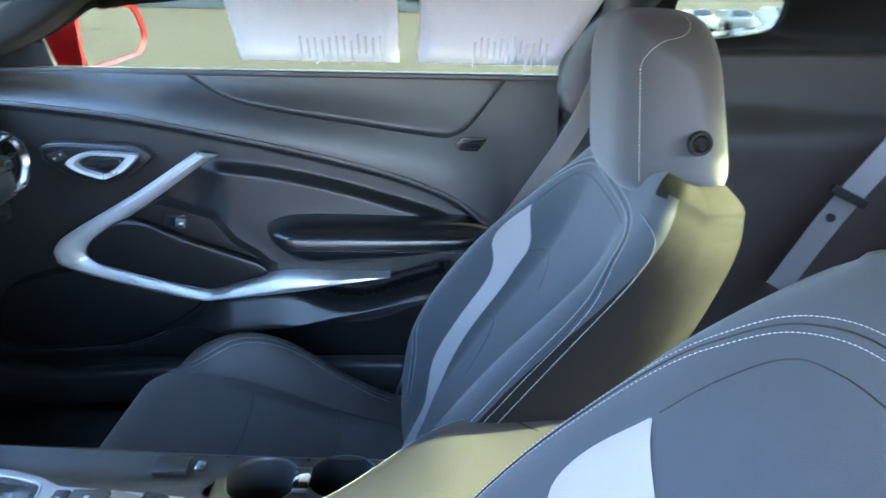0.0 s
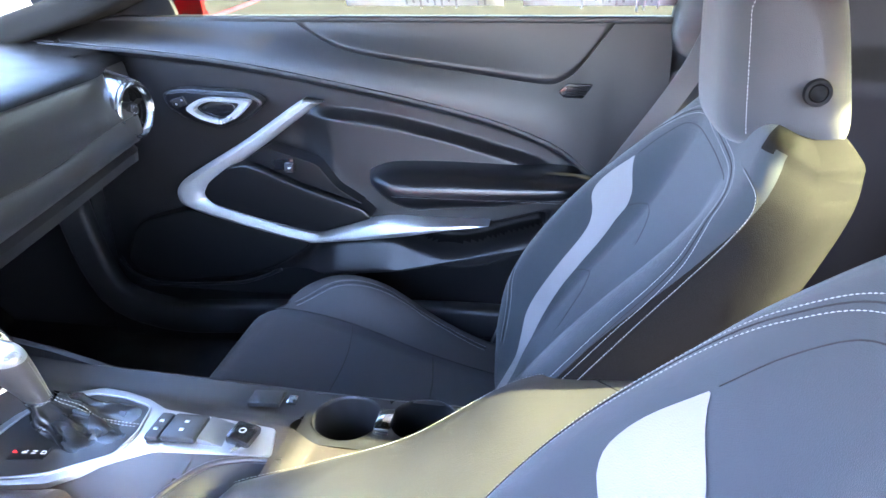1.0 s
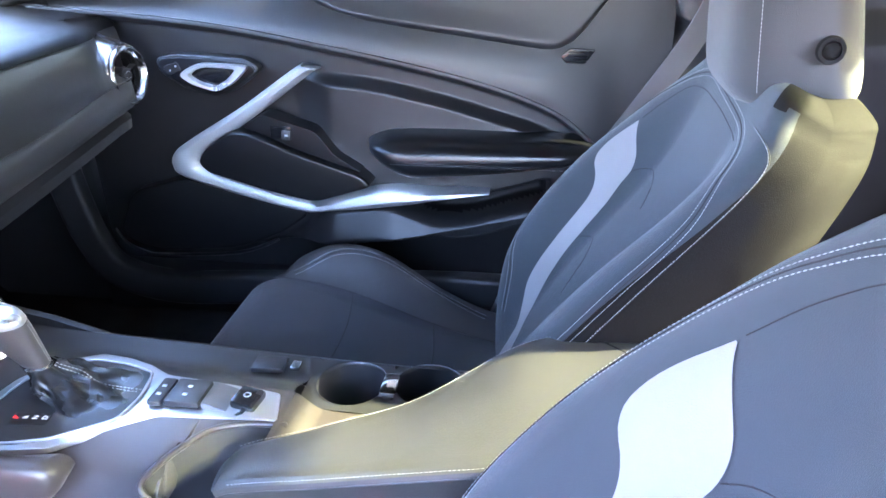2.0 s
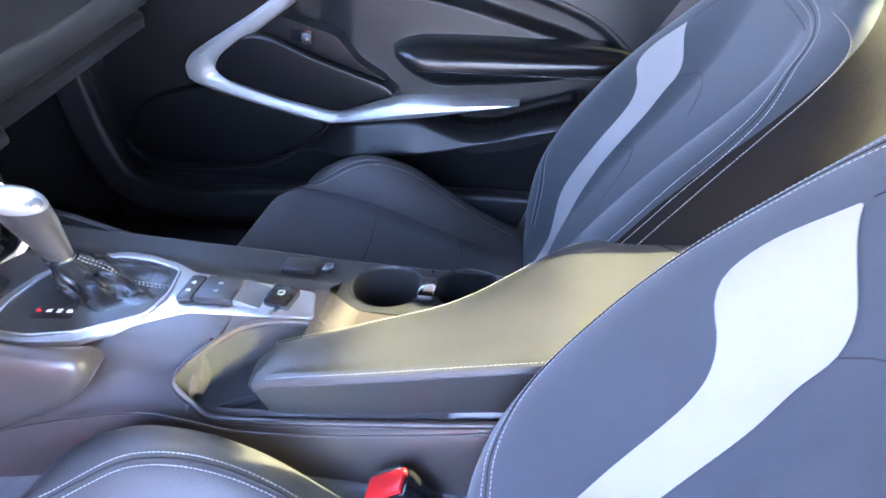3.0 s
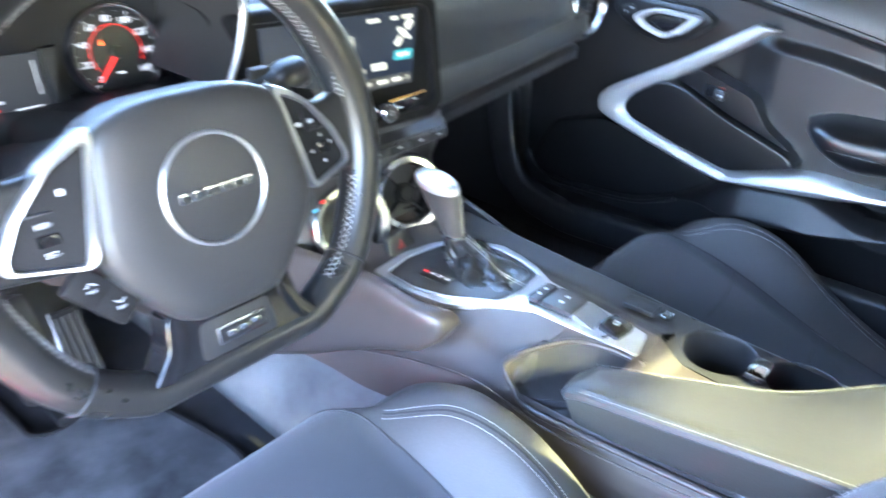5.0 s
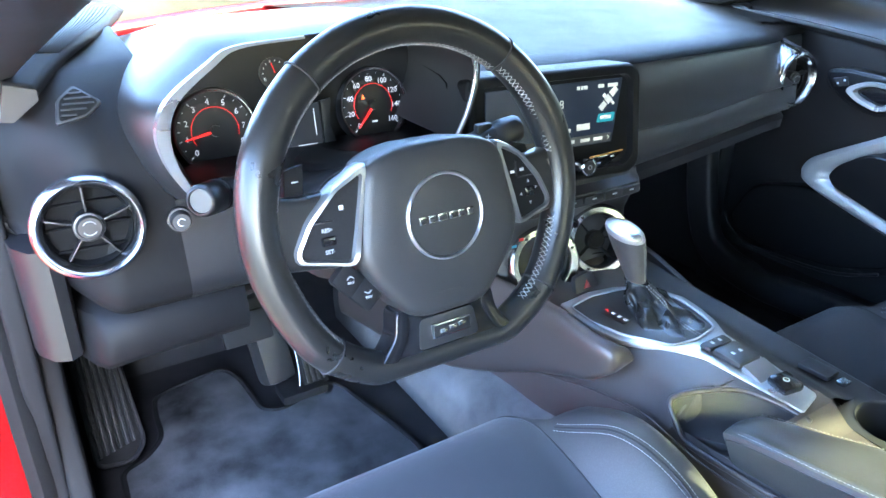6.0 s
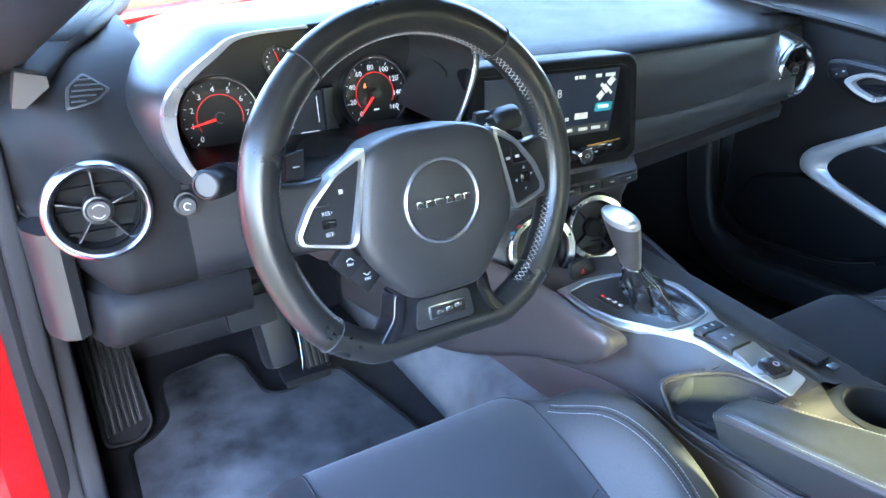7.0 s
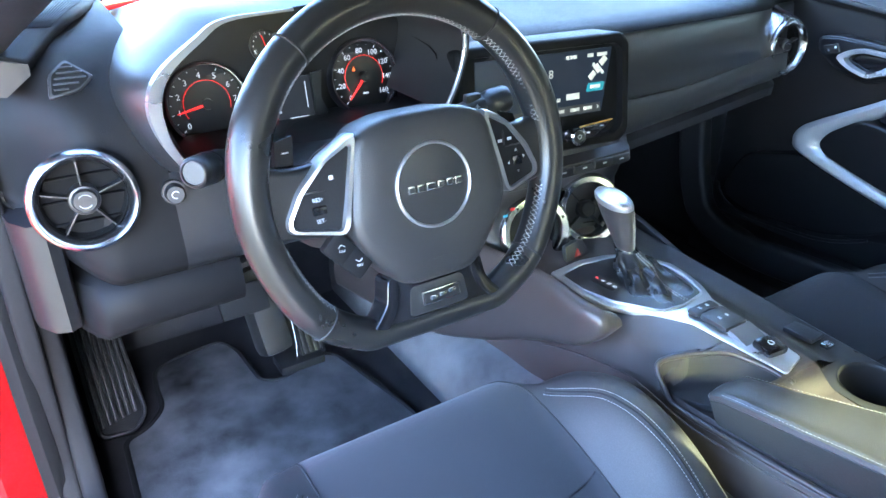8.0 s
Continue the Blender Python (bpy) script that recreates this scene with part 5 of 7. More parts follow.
def build_wheel():
    w = thing("steering_wheel", "black leather flat-bottomed steering wheel with silver spoke bezels", "steering wheel", at=(-0.37, 0.43, 0.60))
    tilt = 13.5
    m = Matrix.Translation((-0.3697, 0.4046, 0.6312)) @ Matrix.Rotation(radians(90 - tilt), 4, 'X')   # local x right, y up the wheel, z to the driver

    RIM = Matrix.Translation((0.000, -0.005, -0.030))

    def add(name, bm, mat, label="", parent=None):
        if name in ("rim", "rim_seam", "cross_stitching"):
            bmesh.ops.transform(bm, matrix=RIM, verts=bm.verts)
        bmesh.ops.transform(bm, matrix=m, verts=bm.verts)
        return part(name, bm, mat, parent or w, label)

    def rim_r(a):
        """Radius of the rim's middle line: round, flat at the bottom."""
        d = math.degrees(math.acos(max(-1, min(1, -math.sin(a)))))   # away from straight down
        r = 0.1617 + 0.0040 * math.exp(-((d - 46) / 14) ** 2)
        flat = 0.1462 / max(0.2, math.cos(radians(min(d, 60))))
        k = 0.5 + 0.5 * (flat - r) / 0.006
        return flat if k <= 0 else r if k >= 1 else flat * (1 - k) + r * k - 0.003 * k * (1 - k)
    N = 144
    rings = []
    for i in range(N):
        a = 2 * math.pi * i / N
        r = rim_r(a)
        deg = math.degrees(a) % 360
        fat = 0.0172
        for g in (22, 158):                      # swollen grips at ten and two
            fat += 0.0012 * math.exp(-((deg - g) / 16) ** 2)
        fat -= 0.0016 * math.exp(-(((deg - 270) + 180) % 360 - 180) ** 2 / 900)
        ring = []
        for j in range(18):
            t = 2 * math.pi * j / 18
            ring.append(Vector(((r + fat * math.cos(t)) * math.cos(a), (r + fat * math.cos(t)) * math.sin(a), 1.08 * fat * math.sin(t))))
        rings.append(ring)
    rings.append(rings[0])
    bm = loft(rings, cap=False)
    bmesh.ops.remove_doubles(bm, verts=bm.verts, dist=1e-6)
    rim = add("rim", bm, M_WHEEL, "worn black leather rim")
    for deg in (52, 129, 226, 318):              # seams across the leather
        a = radians(deg)
        r = rim_r(a)
        loop = [Vector(((r + 0.0178 * math.cos(t)) * math.cos(a), (r + 0.0178 * math.cos(t)) * math.sin(a), 0.0190 * math.sin(t))) for t in np.linspace(0, 2 * math.pi, 24)[:-1]]
        add("rim_seam", tube(loop, 0.0011, 6, True), M_SEAM, "", rim)
    # cross stitching along the inner side
    for a0, a1 in ((51, 10), (130, 172), (-16, -52), (196, 225), (128, 53)):
        bm = bmesh.new()
        n = max(4, int(abs(a1 - a0) / 1.9))
        for i in range(n):
            for flip in (0, 1):
                aa, ab = radians(a0 + (a1 - a0) * (i / n)), radians(a0 + (a1 - a0) * ((i + 0.9) / n))
                pts = []
                for k in range(4):
                    u = k / 3
                    a = aa + (ab - aa) * u
                    s = (u - 0.5) * (1 if flip else -1)
                    t = math.pi - (0.22 if (a0, a1) == (128, 53) else 0.50) + 0.42 * s
                    r = rim_r(a)
                    pts.append(Vector(((r + 0.0180 * math.cos(t)) * math.cos(a), (r + 0.0180 * math.cos(t)) * math.sin(a), 0.0192 * math.sin(t))))
                tube(pts, 0.00026, 4, bm=bm)
        add("cross_stitching", bm, M_THREAD, "pale cross stitching", rim)
    # airbag pad
    out = rounded([(-0.072, 0.044, 0), (-0.036, 0.056, 0), (0.036, 0.056, 0), (0.072, 0.044, 0), (0.080, 0.0, 0), (0.086, -0.036, 0), (0.078, -0.058, 0), (0.040, -0.107, 0), (-0.040, -0.107, 0), (-0.078, -0.058, 0), (-0.086, -0.036, 0), (-0.080, 0.0, 0)], 0.018, 5)
    rings = []
    for s, z in ((1.0, -0.045), (1.0, -0.014), (0.985, -0.006), (0.95, -0.001), (0.88, 0.002), (0.6, 0.004), (0.50, 0.004)):
        rings.append([Vector((p.x * s, p.y * s - 0.002 * (1 - s), z)) for p in out])
    pad = add("airbag_pad", auto_smooth(loft(rings), 60), M_AIRBAG, "black grained airbag cover")
    add("emblem_ring", lathe([(0.0372, 0.002), (0.0376, 0.0058), (0.0388, 0.0066), (0.0402, 0.0058), (0.0408, 0.003)], 64, Matrix.Translation((0, -0.0135, 0))), M_SATIN, "satin silver ring", pad)
    add("emblem_disc", lathe([(0.0001, 0.0052), (0.034, 0.0050), (0.0378, 0.0042)], 48, Matrix.Translation((0, -0.0135, 0))), M_PLASTIC_HARD, "", pad)
    # raised nameplate drawn as plain blocks
    x = -0.0295
    for i, wd in enumerate((0.0088, 0.0088, 0.0116, 0.0088, 0.0088, 0.0088)):
        add("name_block", box((wd - 0.0008, 0.0072, 0.0016), (x + wd / 2, -0.0135, 0.0066), 0.0006), M_RING, "", pad)
        add("name_slot", box((wd - 0.0034, 0.0042, 0.0016), (x + wd / 2 + 0.0004, -0.0138, 0.0070), 0.0003), M_PLASTIC_HARD, "", pad)
        x += wd + 0.0007
    bm_m = Matrix.Translation((0, -0.082, 0.0026))
    writing("AIRBAG", 0.0078, m @ bm_m, M_PLASTIC_HARD, pad, "embossed_mark", 0.0004)
    # spokes
    for s in (-1, 1):
        arm = []
        for t in np.linspace(0, 1, 9):
            xx = s * (0.064 + 0.086 * t)
            up = 0.040 - 0.012 * t - 0.010 * math.sin(t * math.pi)
            lo = -0.048 + 0.010 * t
            z0 = -0.026 - 0.006 * t
            ringp = rounded([(up, 0.012 * (1 - 0.2 * t), 0), (lo, 0.012 * (1 - 0.2 * t), 0), (lo, -0.012, 0), (up, -0.012, 0)], 0.007, 3)
            arm.append([Vector((xx, p.x, z0 + p.y)) for p in ringp])
        sp = add("spoke", auto_smooth(loft(arm), 50), M_WHEEL)
        def P(x, y):
            return (s * x, y, 0)
        frame_o = rounded([P(0.066, 0.047), P(0.078, 0.042), P(0.098, 0.030), P(0.124, 0.004), P(0.138, -0.022), P(0.137, -0.032), P(0.090, -0.042), P(0.084, -0.036)], 0.006, 4)
        inner = rounded([P(0.0735, 0.0370), P(0.0970, 0.0245), P(0.1205, -0.0015), P(0.1325, -0.0228), P(0.1310, -0.0292), P(0.0922, -0.0370)], 0.003, 4)
        # a raised silver frame round the button plate
        def resample(loop, n):
            d = [0.0]
            for i in range(len(loop)):
                d.append(d[-1] + (loop[(i + 1) % len(loop)] - loop[i]).length)
            outp = []
            for q in range(n):
                u = d[-1] * q / n
                i = max(0, int(np.searchsorted(d, u, side='right')) - 1)
                i = min(i, len(loop) - 1)
                t = (u - d[i]) / max(d[i + 1] - d[i], 1e-9)
                outp.append(loop[i].lerp(loop[(i + 1) % len(loop)], t))
            return outp
        fo, fi = resample(frame_o, 60), resample(inner, 60)
        def tilt_z(p):
            return -0.010 - 0.25 * max(0.0, abs(p.x) - 0.085)
        rings = [[Vector((p.x, p.y, tilt_z(p) - 0.014)) for p in fo], [Vector((p.x, p.y, tilt_z(p) + 0.004)) for p in fo],
                 [Vector((a.x + (b.x - a.x) * 0.2, a.y + (b.y - a.y) * 0.2, tilt_z(a) + 0.0075)) for a, b in zip(fo, fi)],
                 [Vector((a.x + (b.x - a.x) * 0.8, a.y + (b.y - a.y) * 0.8, tilt_z(b) + 0.0075)) for a, b in zip(fo, fi)],
                 [Vector((b.x, b.y, tilt_z(b) + 0.003)) for b in fi]]
        add("spoke_bezel", auto_smooth(loft(rings, cap=False), 40), M_BEZEL, "satin silver spoke bezel", sp)
        bmp = bmesh.new()
        f = bmp.faces.new([bmp.verts.new((b.x, b.y, tilt_z(b) + 0.0034)) for b in fi])
        if f.normal.z < 0:
            bmp.normal_update()
        plate = add("button_plate", bmp, M_RUBBER, "black switch plate", sp)
        def on(x, y, up=0.0040):
            return (x, y, tilt_z(Vector((x, y, 0))) + up)
        if s < 0:
            add("button", box((0.013, 0.008, 0.004), on(-0.108, -0.016), 0.0015), M_GLOSS, "", sp)
            for y, txt in ((-0.0065, "RES+"), (-0.0255, "SET-")):
                writing(txt, 0.0050, m @ Matrix.Translation(on(-0.108, y, 0.0042)), M_MARK, sp, "marking")
            add("divider", box((0.030, 0.0012, 0.001), on(-0.104, 0.001, 0.0036), 0), M_DIAL, "", sp)
            add("switch_mark", box((0.004, 0.004, 0.0004), on(-0.094, 0.011, 0.0040), 0), M_MARK, "", sp)
        else:
            add("button", box((0.012, 0.010, 0.004), on(0.108, -0.012), 0.0015), M_GLOSS, "", sp)
            for dx, dy in ((-0.012, -0.001), (0.011, 0.002), (0.0, 0.010), (0.001, -0.0115)):
                a = math.atan2(dy, dx)
                tri = [Vector(on(0.108 + dx + 0.0020 * math.cos(a + q), -0.012 + dy + 0.0020 * math.sin(a + q), 0.0040)) for q in (0, 2.09, 4.19)]
                add("arrow_mark", prism(tri, (0, 0, 0.0004), 0), M_MARK, "", sp)
            add("divider", box((0.030, 0.0012, 0.001), on(0.098, 0.004, 0.0036), 0), M_DIAL, "", sp)
            add("divider", box((0.0012, 0.014, 0.001), on(0.092, 0.013, 0.0036), 0), M_DIAL, "", sp)
            for dx in (0.086, 0.100):
                add("switch_mark", box((0.005, 0.003, 0.0004), on(dx, 0.011, 0.0040), 0), M_MARK, "", sp)
        # paddle tabs behind
        tab = [Vector((s * x, y, -0.040)) for x, y in (((0.112, 0.050), (0.130, 0.047), (0.134, 0.020), (0.116, 0.022)) if s < 0 else ((0.110, 0.036), (0.126, 0.032), (0.132, 0.010), (0.114, 0.012)))]
        add("shift_paddle", prism(tab, (0, 0, 0.006), 0.002), M_RUBBER, "black shift paddle")
        add("paddle_mark", box((0.006, 0.0012, 0.0004), (s * 0.122, 0.036 if s < 0 else 0.022, -0.0335), 0), M_MARK)
    # favourite buttons under the left spoke
    for x0, y0 in ((-0.094, -0.055), (-0.079, -0.072)):
        q = Matrix.Translation((x0, y0, -0.020)) @ Matrix.Rotation(radians(-48), 4, 'Z')
        bm = box((0.026, 0.024, 0.012), (0, 0, 0), 0.004)
        bmesh.ops.transform(bm, matrix=q, verts=bm.verts)
        fb = add("favourite_button", bm, M_RUBBER, "black favourite button")
        writing("FAV", 0.0036, m @ Matrix.Translation((x0 + 0.001, y0 - 0.0025, -0.0135)), M_MARK, fb, "marking")
        up = 1 if x0 < -0.09 else -1
        for k in (-1, 1):
            cm = m @ Matrix.Translation((x0 + 0.001 + 0.0018 * k, y0 + 0.0022, -0.0137)) @ Matrix.Rotation(radians(-38 * k * up), 4, 'Z')
            bmc = box((0.0042, 0.0008, 0.0004), (0, 0, 0), 0)
            bmesh.ops.transform(bmc, matrix=cm, verts=bmc.verts)
            part("chevron", bmc, M_MARK, fb)
    # lower spoke: two legs round a sunk plate with its badge, spreading onto the flat of the rim
    low = rounded([(-0.044, -0.096, 0), (0.044, -0.096, 0), (0.050, -0.128, 0), (0.078, -0.143, 0), (0.074, -0.152, 0), (-0.074, -0.152, 0), (-0.078, -0.143, 0), (-0.050, -0.128, 0)], 0.008, 4)
    ls = add("lower_spoke", prism([Vector((p.x, p.y, -0.046)) for p in low], (0, 0, 0.030), 0.006, 3), M_GLOSS, "gloss black lower spoke")
    plate_o = rounded([(-0.030, -0.111, 0), (0.030, -0.111, 0), (0.034, -0.141, 0), (-0.034, -0.141, 0)], 0.006, 4)
    add("badge_plate", prism([Vector((p.x, p.y, -0.0158)) for p in plate_o], (0, 0, 0.0012), 0.0006), M_PLASTIC_HARD, "", ls)
    bd = add("badge", box((0.044, 0.0145, 0.0034), (0.002, -0.1255, -0.0135), 0.0016), M_RING, "small dark silver badge", ls)
    add("badge_face", box((0.040, 0.0110, 0.0008), (0.002, -0.1255, -0.0116), 0.0003), M_PLASTIC, "", ls)
    for i in range(3):
        add("badge_mark", box((0.0085, 0.0042, 0.0010), (-0.008 + 0.0105 * i, -0.1262 + 0.0010 * i, -0.0108), 0.0004), M_CHROME, "", ls)
    for s in (-1, 1):
        leg = [(0.042, -0.094), (0.053, -0.098), (0.057, -0.122), (0.070, -0.138), (0.078, -0.147), (0.060, -0.148), (0.047, -0.132), (0.040, -0.112)]
        pin = [Vector((p.x, p.y, -0.042)) for p in rounded([(s * x, y, 0) for x, y in leg], 0.006, 3)]
        add("spoke_leg", prism(pin, (0, 0, 0.0275), 0.006, 3), M_GLOSS, "", ls)
    # column
    add("column", lathe([(0.030, -0.044), (0.034, -0.06), (0.036, -0.12), (0.040, -0.30)], 32), M_LOWER)
    return w


def build_stalks():
    st = thing("light_stalk", "black light switch stalk on the steering column", "control stalk", "column stalks", at=(-0.55, 0.524, 0.623))
    d = Vector((-0.68, -0.70, 0.18)).normalized()
    m = facing((-0.547, 0.555, 0.615), d)
    part("tip", lathe([(0.0001, 0.001), (0.0115, 0.001), (0.0122, 0.003), (0.0145, 0.002), (0.0162, -0.002), (0.0165, -0.024), (0.0150, -0.026)], 40, m), M_PLASTIC, st, "ribbed black end cap")
    part("barrel", lathe([(0.0155, -0.025), (0.0158, -0.050), (0.0140, -0.054), (0.0135, -0.075), (0.009, -0.08), (0.008, -0.15)], 40, m), M_PLASTIC_HARD, st)
    part("knurl", lathe([(0.0164, -0.030), (0.0168, -0.031), (0.0168, -0.033), (0.0164, -0.034)], 40, m), M_RUBBER, st)
    for a, z in ((0.1, -0.040), (0.5, -0.045), (-0.3, -0.045)):
        p = m @ Vector((0.0147 * math.cos(a), 0.0147 * math.sin(a), z))
        part("symbol", box((0.003, 0.003, 0.003), p, 0.001), M_MARK, st)
    wp = thing("wiper_stalk", "black wiper stalk on the steering column", "control stalk", "column stalks", at=(-0.17, 0.53, 0.655))
    d = (Vector((-0.170, 0.555, 0.633)) - Vector((-0.33, 0.575, 0.600))).normalized()
    m = facing((-0.170, 0.555, 0.633), d)
    part("tip", lathe([(0.0001, 0.002), (0.014, 0.002), (0.016, -0.002), (0.017, -0.020), (0.015, -0.030), (0.012, -0.033)], 32, m), M_PLASTIC, wp)
    part("barrel", lathe([(0.013, -0.032), (0.012, -0.075), (0.008, -0.08), (0.008, -0.16)], 32, m), M_PLASTIC_HARD, wp)
    part("dial_knob", box((0.022, 0.010, 0.020), m @ Vector((0.0, 0.010, -0.045)), 0.004), M_PLASTIC_HARD, wp)
    writing("+", 0.012, facing(m @ Vector((-0.013, 0.006, -0.045)), (-0.45, -0.8, 0.3)), M_MARK, wp, "marking")
    # fog lamp knob beside the column
    k = thing("dash_button", "round black dash button beside the gauges", "button", at=(-0.550, 0.648, 0.559))
    m = facing((-0.550, 0.655, 0.559), (-0.1, -1, 0.15))
    part("cap", lathe([(0.0001, 0.012), (0.009, 0.012), (0.0105, 0.010), (0.0112, 0.0), (0.0135, 0.0), (0.0135, -0.01)], 32, m), M_PLASTIC_HARD, k)
    part("symbol", tube([m @ Vector((0.004 * math.cos(a), 0.004 * math.sin(a), 0.0122)) for a in np.linspace(0.5, 5, 12)], 0.0006, 5), M_MARK, k)


def build_display():
    s = thing("touch_screen", "dash touch screen in a black bezel showing a radio page", "display screen", at=(-0.05, 0.62, 0.51))
    n = Vector((-0.10, -1, 0.10)).normalized()
    m = facing((-0.048, 0.606, 0.602), n)
    out = rounded([(-0.150, -0.078, 0), (0.118, -0.078, 0), (0.133, -0.062, 0), (0.126, 0.066, 0), (0.113, 0.078, 0), (-0.150, 0.078, 0)], 0.012, 5)
    rings = []
    for sc, z in ((1.0, -0.06), (1.0, -0.006), (0.99, 0.0), (0.96, 0.003), (0.90, 0.001), (0.885, -0.010)):
        rings.append([m @ Vector((p.x * sc, p.y * (1 - (1 - sc) * 1.7), z)) for p in out])
    bz = part("bezel", auto_smooth(loft(rings), 50), M_TOP, s, "black satin screen surround")
    part("front_glass", prism([m @ Vector(p) for p in ((-0.118, -0.030, -0.009), (0.086, -0.030, -0.009), (0.101, 0.058, -0.009), (-0.118, 0.058, -0.009))], n * 0.002, 0.0005), M_SCREEN, s, "dark display glass")
    def bar(x, y, w, h, mt, nm="readout_bar", z=-0.0066):
        bm = box((w, h, 0.0003), (x, y, z), 0)
        bmesh.ops.transform(bm, matrix=m, verts=bm.verts)
        part(nm, bm, mt, s)
    writing("Hits on 8", 0.0165, m @ Matrix.Translation((-0.028, 0.030, -0.0066)), M_SCREENINK, s, "readout_text")
    bar(-0.016, -0.0225, 0.200, 0.0125, M_SCREENBAR, "readout_strip", -0.0069)
    for x in (-0.034, -0.010, 0.014, 0.040, 0.062):
        bar(x, -0.0225, 0.0155, 0.0048, M_SCREENINK)
    for k in (-1, 1):
        bm = box((0.0042, 0.0011, 0.0003), (0, 0, 0), 0)
        bmesh.ops.transform(bm, matrix=m @ Matrix.Translation((0.0795, -0.0225 - 0.0013 * k, -0.0066)) @ Matrix.Rotation(radians(45 * k), 4, 'Z'), verts=bm.verts)
        part("arrow_mark", bm, M_SCREENINK, s)
    bar(0.036, -0.0035, 0.022, 0.0085, M_SCREENINK)
    for x, w in ((-0.014, 0.010), (0.002, 0.006), (0.012, 0.006)):
        bar(x, -0.006, w, 0.005, M_SCREENINK)
    bar(-0.012, 0.016, 0.012, 0.004, M_TEAL)
    bar(-0.012, 0.008, 0.008, 0.004, M_SCREENINK)
    bm = prism([m @ Vector(p) for p in rounded([(0.058, 0.000, -0.0068), (0.087, 0.000, -0.0068), (0.090, 0.012, -0.0068), (0.061, 0.012, -0.0068)], 0.003, 3)], n * 0.0003, 0)
    part("readout_badge", bm, M_TEAL, s)
    bar(0.0735, 0.0065, 0.018, 0.005, M_SCREENINK, z=-0.0062)
    q = m @ Matrix.Translation((0.077, 0.031, -0.0066)) @ Matrix.Rotation(radians(44), 4, 'Z')
    for x, y, w, h in ((-0.0125, 0, 0.012, 0.0085), (0.0135, 0.001, 0.013, 0.0090), (0, 0, 0.009, 0.011), (-0.001, 0.0085, 0.005, 0.005), (0.002, -0.009, 0.004, 0.007)):
        bm = box((w, h, 0.0003), (x, y, 0), 0)
        bmesh.ops.transform(bm, matrix=q, verts=bm.verts)
        part("satellite_icon", bm, M_SCREENINK, s)
    for x, w in ((0.026, 0.005), (0.032, 0.004), (0.038, 0.006), (0.064, 0.010), (0.084, 0.017)):
        bar(x, 0.0500, w, 0.0048, M_SCREENINK)
    # control bar with a chromed knob
    part("control_bar", prism([m @ Vector(p) for p in rounded([(-0.05, -0.070, 0), (0.070, -0.062, 0), (0.098, -0.044, 0), (-0.05, -0.049, 0)], 0.006, 3)], n * 0.003, 0.001), M_GLOSS, s)
    part("amber_line", prism([m @ Vector(p) for p in ((0.042, -0.0465, 0.002), (0.099, -0.0425, 0.002), (0.099, -0.0408, 0.002), (0.042, -0.0448, 0.002))], n * 0.0015, 0), M_AMBER, s)
    at = m @ Matrix.Translation((0.034, -0.0565, 0.0))
    kb = part("volume_knob", lathe([(0.0001, 0.014), (0.0085, 0.014), (0.0095, 0.012), (0.0105, 0.0145), (0.0125, 0.013), (0.013, 0.0)], 40, at), M_CHROME, s, "chrome-ringed volume knob")
    part("knob_cap", lathe([(0.0001, 0.0146), (0.0085, 0.0146), (0.009, 0.013)], 32, at), M_PLASTIC_HARD, kb)
    part("knob_mark", tube([at @ Vector((0.003 * math.cos(a), 0.003 * math.sin(a), 0.0148)) for a in np.linspace(0, 6.28, 12)[:-1]], 0.0004, 5, True), M_MARK, kb)
    for x, y in ((0.057, -0.0555), (0.081, -0.0485), (0.004, -0.0625)):
        bar(x, y, 0.006, 0.002, M_MARK, "marking", 0.0035)


